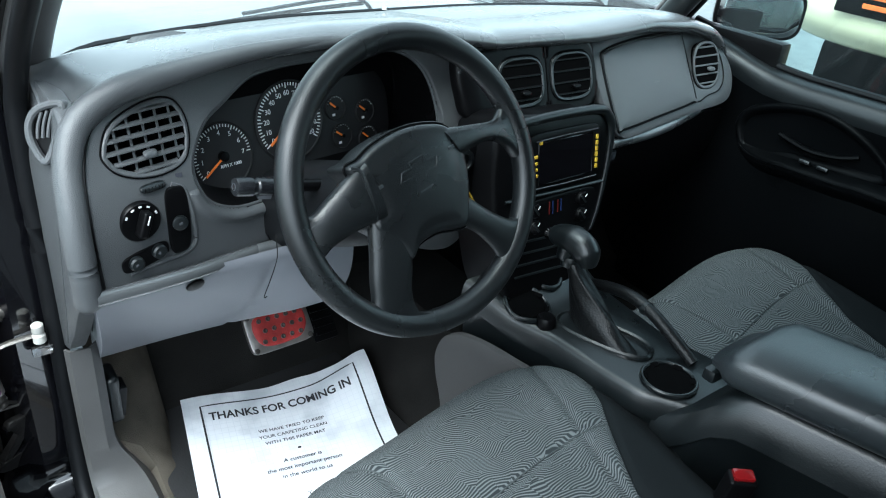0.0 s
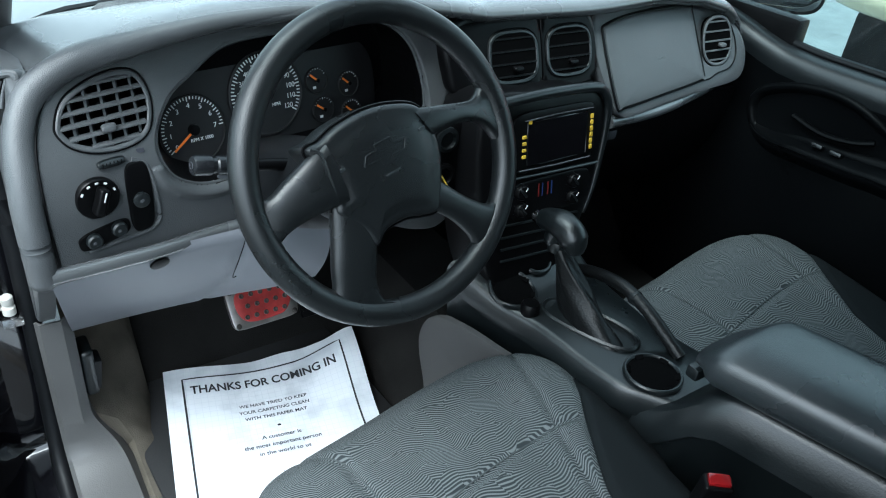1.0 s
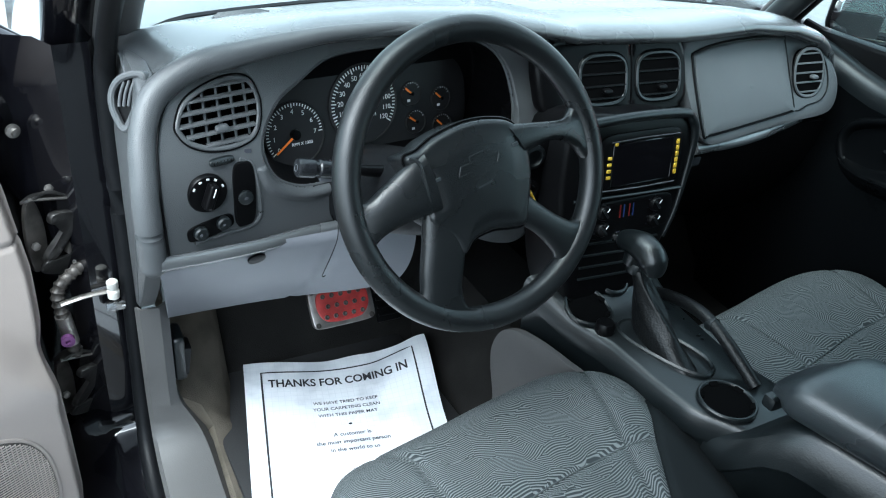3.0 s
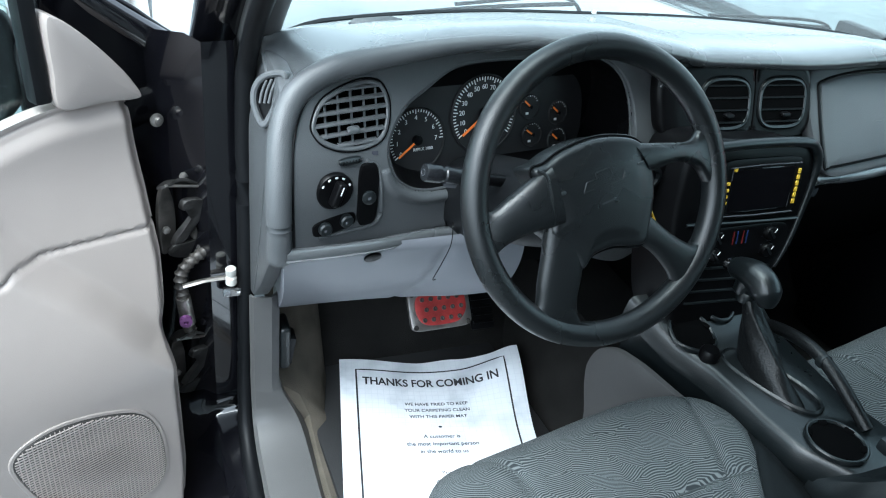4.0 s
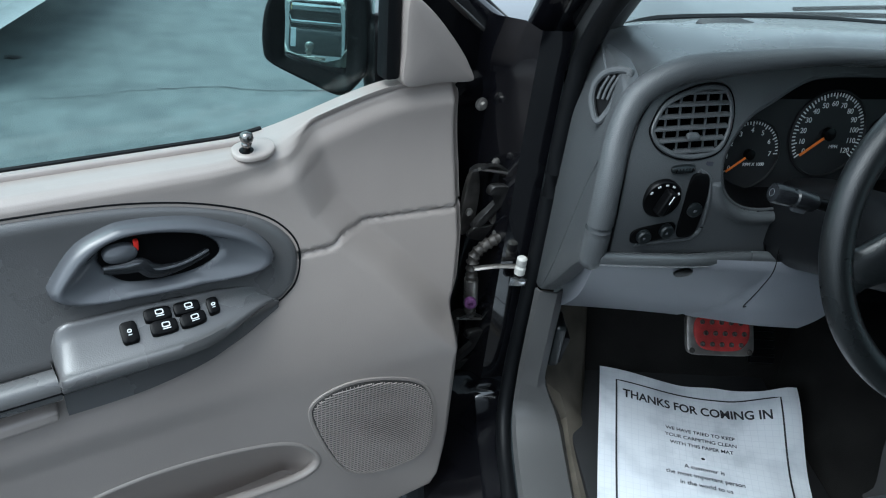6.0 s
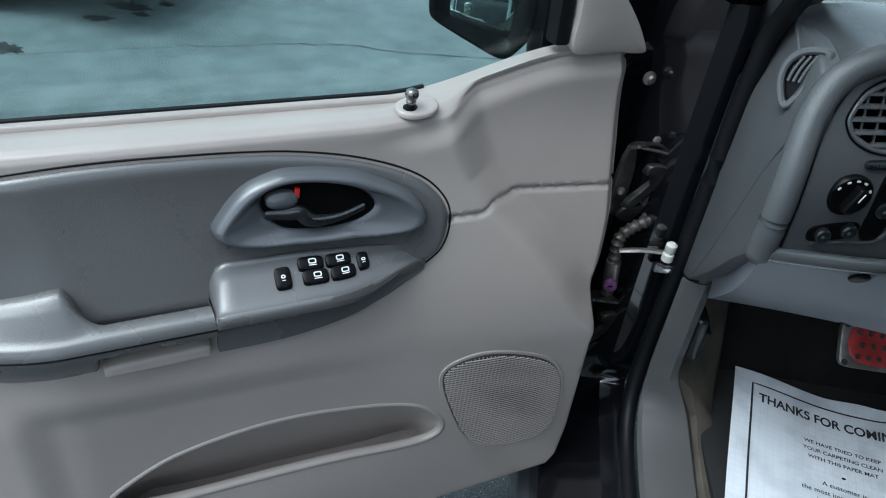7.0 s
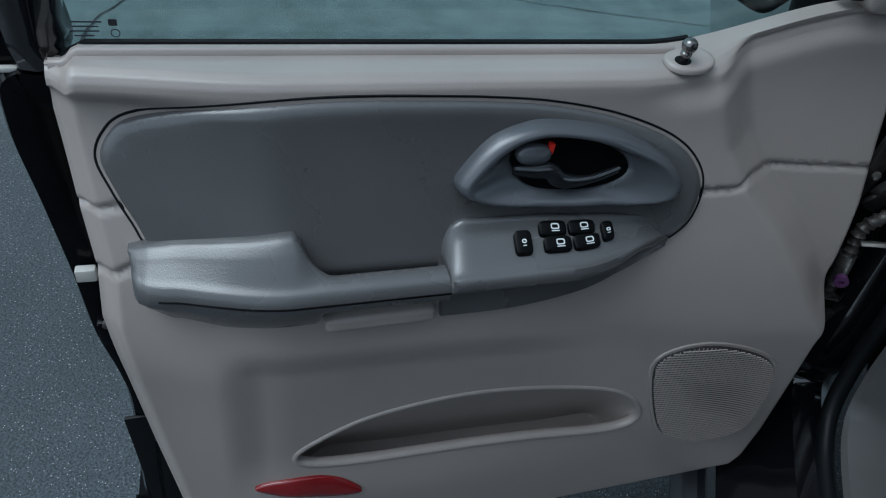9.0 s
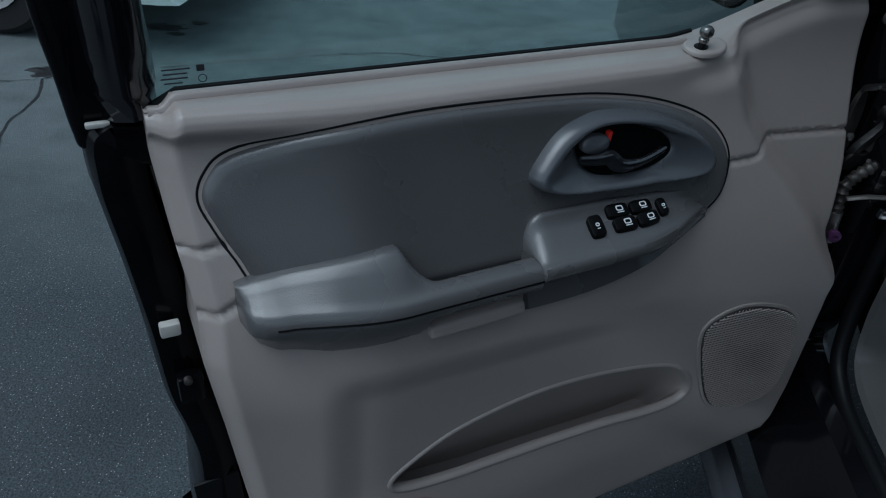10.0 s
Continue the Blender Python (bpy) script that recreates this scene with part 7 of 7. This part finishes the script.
    part("lever_neck", tube(kn, [0.016 + 0.004 * k / 11 for k in range(12)], 16), M_DARK, con)
    part("gear_knob", tube(spline([(0.022, 0.078, 0.866), (0.022, 0.060, 0.875), (0.023, 0.036, 0.880), (0.024, 0.014, 0.876), (0.025, 0.002, 0.864), (0.026, -0.003, 0.848)], 30), list(np.interp(np.arange(30), [0, 3, 12, 22, 29], [0.011, 0.017, 0.023, 0.023, 0.012])), 18), M_DARK, con, "rounded gear knob")
    part("knob_button", lathe([(0.010, 0), (0.010, 0.012), (0.007, 0.015)], 16, Matrix.Translation((0.022, 0.078, 0.866)) @ pose(0, 0, 0, -90)), M_CHROME, con, "bright release button")
    part("hand_brake", tube(spline([(0.105, 0.10, 0.735), (0.108, 0.03, 0.770), (0.110, -0.04, 0.785), (0.112, -0.10, 0.772), (0.116, -0.175, 0.735)], 30), 0.0105, 12), M_LEATHER, con, "black grip of the hand brake")
    part("brake_joint", lathe([(0.0115, -0.006), (0.0125, 0.0), (0.0115, 0.006)], 16, Matrix.Translation((0.111, -0.07, 0.780)) @ pose(0, 0, 0, 80)), M_DARK, con)
    # armrest lid
    rows = []
    for t in np.linspace(0, 1, 26):
        y = -0.235 - 0.42 * t
        e = sm(t / 0.12)
        z0, hw, hz = 0.830 + 0.012 * t - 0.010 * (1 - e), 0.056 + 0.031 * e, 0.016 + 0.022 * e
        rows.append([(0.090 + 0.24 * 0.42 * t + a, y - 0.01 * (1 - e), z0 + b) for a, b in oval(hw, hz, 48, 2.9)])
    part("armrest_lid", sheet(rows, close_v=True, caps=True), M_ARM, con, "padded dark vinyl armrest lid", sharp=70)
    part("lid_catch", rbox((0.05, 0.02, 0.02), 0.005, Matrix.Translation((0.06, -0.245, 0.792))), M_DARK, con)
    return con


build_console()


# ---- seats ----
FRONT = [(-0.270, -0.125), (-0.250, -0.088), (-0.21, -0.056), (-0.14, -0.040), (-0.06, -0.025), (0.01, -0.010), (0.10, 0.006), (0.155, 0.010), (0.207, 0.0), (0.240, -0.026), (0.258, -0.075), (0.275, -0.115), (0.296, -0.17)]
WELT = [(0.0, 0.264), (0.04, 0.257), (0.10, 0.240), (0.153, 0.219), (0.211, 0.190), (0.27, 0.162), (0.305, 0.147), (0.55, 0.115)]


def build_seat(name, label, m):
    """A bucket seat; its own origin lies on the floor below the cushion's front."""
    seat = thing(name, label, "seat", m, group="front seats")
    fx, fy = zip(*spline(FRONT, 80))

    def top(x, d):
        """Height of the cushion, d metres behind its front edge."""
        z = 0.306 - 0.034 * (1 - min(1, d / 0.060)) ** 2.2 - 0.030 * sm((d - 0.12) / 0.38)
        z += 0.010 * sm((x - 0.10) / 0.08) * sm(d / 0.15) - 0.10 * max(0.0, (x - 0.215) / 0.08) ** 2 * (0.25 + 0.75 * sm(d / 0.2))
        z -= 0.030 * sm((-0.215 - x) / 0.055) ** 2
        welt = abs(x - lerp_table(d, WELT))
        seams = min(abs(d - 0.192) if x < lerp_table(d, WELT) else 1, abs(x - lerp_table(d, [(0.0, 0.205), (0.08, 0.181), (0.14, 0.166), (0.19, 0.151), (0.5, 0.10)])), abs(x - lerp_table(d, [(0.0, -0.170), (0.06, -0.132), (0.19, -0.117), (0.5, -0.10)])), welt)
        return z - 0.005 * sm(1 - seams / 0.011)

    def spot(x, d, lift=0.0):
        return (x, float(np.interp(x, fx, fy)) + 0.008 - d, top(x, d) + lift)
    depths = [0.0, 0.004, 0.009, 0.015, 0.022, 0.03, 0.04, 0.05] + list(np.linspace(0.06, 0.55, 84))

    def cushion(lo, hi, n):
        """Cloth between two lines that run back from the front edge."""
        rows = []
        for f in np.linspace(0, 1, n):
            row = []
            for d in depths:
                x = lo(d) + (hi(d) - lo(d)) * f
                row.append(spot(x, d))
            x, y, z = row[0]
            rows.append([(x, y - 0.012, z - 0.15), (x, y - 0.004, z - 0.09), (x, y + 0.002, z - 0.035), (x, y + 0.003, z - 0.012)] + row)
        return sheet(rows)
    welt = lambda d: lerp_table(d, WELT)
    part("cushion_centre", cushion(lambda d: -0.266, welt, 84), M_SEAT, seat, "ribbed grey cloth centre", sharp=80)
    part("bolster", cushion(welt, lambda d: 0.292 - 0.00 * d, 30), M_SEATSIDE, seat, "plain dark cloth bolster", sharp=80)
    for x, cloth in ((-0.266, M_SEAT), (0.292, M_SEATSIDE)):
        rows = [[spot(x, d), (x * 1.02, spot(x, d)[1], top(x, d) - 0.03), (x * 1.02, spot(x, d)[1], 0.12)] for d in depths[::3]]
        part("side_skirt", sheet(rows), cloth, seat)
    # sewn seams
    for line in ([(0.205, 0.01), (0.181, 0.08), (0.166, 0.14), (0.151, 0.19)], [(-0.160, 0.015), (-0.132, 0.06), (-0.121, 0.12), (-0.117, 0.19)], [(-0.25, 0.200), (-0.12, 0.190), (0.0, 0.188), (0.10, 0.191), (0.190, 0.197)]):
        part("seam", tube([spot(x, d, 0.0008) for x, d in spline(line, 30)], 0.0012, 6), M_PIPE, seat)
    part("welt", tube([spot(welt(d), d, 0.0005) for d in depths[3:]], 0.0014, 6), M_SEATSIDE, seat)
    part("base_frame", rbox((0.48, 0.36, 0.13), 0.02, Matrix.Translation((0.01, -0.36, 0.075))), M_BLACK, seat)
    # backrest
    rows = []
    for t in np.linspace(0, 1, 18):
        z, y, hw = 0.25 + 0.60 * t, -0.60 - 0.16 * t, 0.265 - 0.05 * t * t
        rows.append([(a, y + b - 0.03 * (1 - (a / hw) ** 2) * (b > 0), z) for a, b in oval(hw, 0.075 - 0.02 * t, 40, 3)])
    part("backrest", sheet(rows, close_v=True, caps=True), M_SEATSIDE, seat, "dark cloth backrest", sharp=70)
    return seat


seat = build_seat("driver_seat", "grey ribbed cloth driver's seat with dark bolsters", Matrix.Translation((-0.28, 0.0, 0.40)))
copy = copy_thing(seat, Matrix.Translation((0.395, 0.065, 0.41)))
copy.name = "passenger_seat"
tagged(copy, "grey ribbed cloth passenger seat beside the console")


def build_small():
    bk = thing("seat_buckle", "dark seat belt buckle with red release button", "buckle", Matrix.Translation((-0.045, -0.372, 0.750)) @ pose(0, 0, 0, 12, 0, -38) @ Matrix.Diagonal((0.75, 0.8, 0.8, 1)))
    part("shell", rbox((0.048, 0.030, 0.10), 0.006, Matrix.Translation((0, 0, -0.05)), 3), M_BLACK, bk)
    part("release_button", rbox((0.036, 0.020, 0.010), 0.003, Matrix.Translation((0, 0.001, 0.002)), 2), M_REFL, bk, "red release button")
    # brake pedal with a red and metal cover
    pm = frame_at((-0.320, 0.412, 0.590), (1, 0.0, 0.02), (0.0, -0.74, 0.67)) @ Matrix.Diagonal((1.06, 1.10, 1, 1))
    bp = thing("brake_pedal", "brake pedal with red rubber and metal cover", "pedal", pm)
    part("plate", slab(oval(0.060, 0.036, 40, 7), 0.010, lambda a, b, h: (a, b, h), 0.003), M_STEEL, bp, "worn metal cover plate")
    red = spline([(-0.048, 0.0), (-0.044, 0.022), (-0.025, 0.027), (0.03, 0.027), (0.048, 0.022), (0.050, -0.004), (0.038, -0.022), (0.02, -0.028), (-0.02, -0.028), (-0.040, -0.020)], 48, closed=True)
    part("rubber_pad", slab(red, 0.004, lambda a, b, h: (a, b, 0.009 + h), 0.0015), M_RED, bp, "worn red rubber pad")
    for i in range(5):
        for j in range(3):
            x, y = -0.034 + 0.017 * i + 0.006 * (j % 2), -0.018 + 0.018 * j
            part("stud", lathe([(0.0042, 0), (0.0042, 0.003), (0.003, 0.0035), (0.001, 0.0025)], 12, Matrix.Translation((x, y, 0.0125))), M_GRIME, bp)
    for sx in (-1, 1):
        for sy in (-1, 1):
            part("screw", lathe([(0.005, 0), (0.004, 0.003), (0.001, 0.0032)], 12, Matrix.Translation((sx * 0.051, sy * 0.029, 0.0095))), M_GRIME, bp)
    part("arm", tube(spline([(0.01, 0.0, -0.004), (0.01, 0.06, -0.05), (0.01, 0.18, -0.06)], 14), 0.009, 10), M_BLACK, bp)
    ap = thing("accelerator_pedal", "black rubber accelerator pedal", "pedal", frame_at((-0.205, 0.47, 0.56), (1, 0, 0), (0, -0.75, 0.65)))
    part("pad", rbox((0.05, 0.13, 0.012), 0.004, Matrix.Translation((0, 0, 0))), M_BLACK, ap)
    for k in range(7):
        part("rib", rbox((0.044, 0.006, 0.005), 0.001, Matrix.Translation((0, -0.05 + 0.016 * k, 0.008)), 1), M_BLACK, ap)
    part("arm", tube([(0, 0.05, -0.006), (0, 0.16, -0.05)], 0.008, 8), M_BLACK, ap)
    # rubber mat and paper mat
    o = spline([(-0.55, 0.50), (-0.30, 0.53), (-0.17, 0.50), (-0.15, 0.30), (-0.16, -0.05), (-0.35, -0.10), (-0.54, -0.06), (-0.575, 0.2)], 60, closed=True)
    fm = part("floor_mat", slab(o, 0.012, lambda a, b, h: (a, b, 0.412 + h + 0.30 * max(0, b - 0.40) ** 1.3), 0.003), M_MAT)
    tagged(fm, "black rubber mat on the footwell carpet", "mat")
    build_paper()
    # wipers
    for x0, x1 in ((-0.52, 0.02), (0.08, 0.60)):
        w = thing("wiper", "black windscreen wiper resting on the glass", "wiper", group="wipers")
        zz = lambda x: 1.072 + 0.045 * (x - x0)
        yy = lambda x: 0.705 - 0.16 * (x / 0.68) ** 2
        part("blade", tube([(x, yy(x), zz(x) + 0.012) for x in np.linspace(x0, x1, 14)], 0.0045, 8), M_BLACK, w)
        part("arm", tube(spline([(x1 + 0.05, yy(x1) + 0.03, 1.066), (x1 - 0.02, yy(x1) + 0.01, 1.118), (0.5 * (x0 + x1), yy(0.5 * (x0 + x1)), zz(0.5 * (x0 + x1)) + 0.022)], 16), 0.006, 8, flat=0.6), M_BLACK, w)


def build_paper():
    pm = Matrix.Translation((-0.497, 0.468, 0.446)) @ pose(0, 0, 0, 0, 0, -12.5)
    W, L = 0.365, 0.52

    def z_at(x, y):
        """Gentle waves; one corner lifts."""
        return 0.006 * math.sin(x * 22 + 1.0) * sm(1 + y / 0.25) - 0.004 + 0.045 * sm((x - 0.24) / 0.14) * sm(1 + y / 0.20) - 0.008 * sm(-y / 0.3)

    def edge(x):
        return 0.012 * math.sin((x - 0.1) * 18) * sm((x - 0.15) / 0.1) + 0.012 * sm((x - 0.3) / 0.06)
    rows = [[(x, -L * t + edge(x) * (1 - t), z_at(x, -L * t)) for t in np.linspace(0, 1, 44)] for x in np.linspace(0, W, 40)]
    pp = tagged(part("paper_mat", sheet(rows), M_PAPER, m=pm, sharp=80), "white printed paper floor mat, slightly crumpled", "paper mat")
    def strip(pts, w):
        c = []
        for k in range(len(pts) - 1):
            for t in np.linspace(0, 1, 24, endpoint=False):
                c.append(np.array(pts[k]) * (1 - t) + np.array(pts[k + 1]) * t)
        c.append(np.array(pts[-1]))
        c = np.array(c)
        d = np.gradient(c, axis=0)
        d /= np.linalg.norm(d, axis=1)[:, None] + 1e-9
        nrm = np.stack([-d[:, 1], d[:, 0]], 1) * w / 2
        return sheet([[(*(p + n), z_at(*p) + 0.0012 + 0), (*(p - n), z_at(*p) + 0.0012)] for p, n in zip(c, nrm)])
    b = 0.032
    part("border_line", strip([(b, -L + 0.03), (b, -b), (W - b, -b + 0.006), (W - b, -L + 0.03)], 0.0035), M_INK, pp, "printed black border")

    def printed(body, size, x, y, material, bars=False):
        ob = lettering(body, size, material, pp, Matrix.Identity(4), "print", 0.0, bold=0.00065 if size > 0.02 else 0.00012)
        for v in ob.data.vertices:
            v.co.x, v.co.y = v.co.x + x, v.co.y + y
            v.co.z = z_at(v.co.x, v.co.y) + 0.0016
        return ob
    mid = W / 2 - 0.002
    t = printed("THANKS FOR COMING IN", 0.0285, mid, -0.064, M_INK)
    xs = [v.co.x for v in t.data.vertices]
    f = 0.272 / (max(xs) - min(xs))
    for v in t.data.vertices:
        v.co.x = mid + (v.co.x - mid) * f
        v.co.z = z_at(v.co.x, v.co.y) + 0.0016
    for body, size, y in (("WE HAVE TRIED TO KEEP", 0.0108, -0.122), ("YOUR CARPETING CLEAN", 0.0108, -0.1385), ("WITH THIS PAPER MAT", 0.0108, -0.155), ("A customer is", 0.0122, -0.205), ("the most important person", 0.0122, -0.223), ("in the world to us", 0.0122, -0.241), ("Your", 0.0122, -0.290), ("important", 0.0122, -0.308)):
        printed(body, size, mid + 0.004, y, M_INKGREY)
    part("dot", slab(oval(0.0035, 0.0025, 12), 0.0002, lambda a, b2, h: (mid + 0.004 + a, -0.181 + b2, z_at(mid, -0.181) + 0.0015 + h), 0.0001), M_INK, pp)


build_small()


# ---- passenger door ----
def build_passenger_door():
    d = thing("passenger_door", "dark grey passenger door, closed, with oval handle", "door", Matrix.Translation((0.70, 0, 0)))
    belt = [(-0.75, 1.045), (-0.10, 1.046), (0.10, 1.043), (0.167, 1.047), (0.22, 1.058), (0.273, 1.073), (0.334, 1.086), (0.42, 1.10)]
    upper, lower = [], []
    for y in np.linspace(0.42, -0.75, 70):
        zb = lerp_table(y, belt)
        upper.append([(0.05, y, zb + 0.004), (0.035, y, zb + 0.006), (0.020, y, zb + 0.005), (0.006, y, zb - 0.002), (-0.004, y, zb - 0.014), (-0.007, y, zb - 0.030), (-0.005, y, zb - 0.045)])
        lower.append([(-0.005, y, zb - 0.044), (-0.002, y, zb - 0.075), (-0.002, y, 0.92), (-0.006, y, 0.90), (-0.020, y, 0.86), (-0.030, y, 0.78), (-0.035, y, 0.66), (-0.03, y, 0.45), (0.0, y, 0.38)])
    part("belt_pad", sheet(upper), M_DARK, d, "charcoal padded upper edge", sharp=70)
    # trim, handle and armrest are coloured as dark as the shade there
    part("trim_panel", sheet(lower), M_DOORTRIM, d, "trim panel blackened for cabin shade", sharp=60)
    o = np.array(spline([(0.195, 0.893), (0.207, 0.925), (0.196, 0.958), (0.165, 0.981), (0.104, 1.003), (0.034, 1.012), (-0.03, 1.003), (-0.10, 0.975), (-0.14, 0.94), (-0.12, 0.905), (0.03, 0.890), (0.13, 0.872), (0.175, 0.875)], 72, closed=True))
    place = lambda a, b, h: (-0.004 - h, a, b)
    ring = [[place(*p, h) for p in inset_ring(o, k)] for k, h in ((0.0, -0.004), (0.001, 0.004), (0.004, 0.009), (0.009, 0.010), (0.015, 0.007), (0.022, -0.002), (0.028, -0.012))]
    c = o.mean(0)
    ring += [[place(*(c + (p - c) * k), -0.014) for p in inset_ring(o, 0.028)] for k in (0.7, 0.3, 0.04)]
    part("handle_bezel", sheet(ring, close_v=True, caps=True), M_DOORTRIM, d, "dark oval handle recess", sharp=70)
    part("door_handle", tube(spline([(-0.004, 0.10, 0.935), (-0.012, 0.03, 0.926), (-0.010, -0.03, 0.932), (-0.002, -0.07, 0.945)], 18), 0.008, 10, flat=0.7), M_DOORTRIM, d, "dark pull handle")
    rows = []
    for y, z, out in spline([(0.195, 0.893, 0.004), (0.165, 0.879, 0.018), (0.12, 0.876, 0.030), (0.06, 0.882, 0.036), (-0.06, 0.891, 0.040), (-0.13, 0.898, 0.042), (-0.40, 0.905, 0.044), (-0.70, 0.905, 0.044)], 50):
        rows.append([(0.002, y, z + 0.020), (-0.4 * out, y, z + 0.014), (-0.8 * out, y, z + 0.006), (-out, y, z), (-out - 0.002, y, z - 0.006), (-out + 0.002, y, z - 0.014), (-0.6 * out, y, z - 0.030), (-0.2 * out, y, z - 0.045), (0.002, y, z - 0.05)])
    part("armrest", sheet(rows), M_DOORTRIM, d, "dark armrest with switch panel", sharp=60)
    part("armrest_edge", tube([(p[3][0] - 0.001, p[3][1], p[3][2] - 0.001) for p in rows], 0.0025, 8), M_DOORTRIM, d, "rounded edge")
    part("outer_skin", rbox((0.03, 1.17, 0.66), 0.012, Matrix.Translation((0.085, -0.165, 0.70)), 2), M_PAINT, d, "glossy black outer skin")
    for y in (0.03, -0.01):
        part("window_switch", rbox((0.014, 0.024, 0.008), 0.003, Matrix.Translation((-0.022, y - 0.008, 0.904)) @ pose(0, 0, 0, 0, 20, 0)), M_DARK, d)
    part("seal", tube([(0.035, y, lerp_table(y, belt) + 0.010) for y in np.linspace(0.40, -0.75, 30)], 0.008, 8), M_RUBBER, d)
    part("sail_panel", rbox((0.02, 0.08, 0.14), 0.006, Matrix.Translation((0.03, 0.415, 1.175)) @ pose(0, 0, 0, 35, 0, 0)), M_BLACK, d)
    gl = [[(0.036 - 0.22 * max(0, z - 1.1) - 0.0, y, z) for z in np.linspace(1.05, 1.60, 8)] for y in np.linspace(0.33, -0.75, 8)]
    g = part("window_glass", thick(sheet([[(x, min(y, 0.36 - 0.75 * (z - 1.1)), z) for x, y, z in r] for r in gl]), 0.004), M_GLASS, d, "clear window glass")
    g.visible_shadow = False
    mm = frame_at((0.245, 0.375, 1.115), (0.55, -0.80, 0), (-0.78, -0.62, 0.05))
    o = oval(0.105, 0.062, 48, 4)
    mir = part("door_mirror", slab(o, 0.014, lambda a, b, h: (a, b, h - 0.012), 0.006), M_BLACK, d, "black door mirror", m=mm)
    part("mirror_shell", sheet([[(a * s, b * s, h) for a, b in o] for s, h in ((1.0, -0.01), (1.0, -0.04), (0.9, -0.08), (0.5, -0.11), (0.05, -0.115))], close_v=True, caps=True), M_PAINT, mir)
    part("mirror_glass", slab(oval(0.096, 0.054, 48, 4), 0.003, lambda a, b, h: (a, b, 0.0025 + h), 0.0005), M_MIRROR, mir, "silvered mirror glass")
    part("mirror_arm", rbox((0.10, 0.06, 0.04), 0.015, Matrix.Translation((0.12, 0.40, 1.06)), 3), M_BLACK, d)


build_passenger_door()
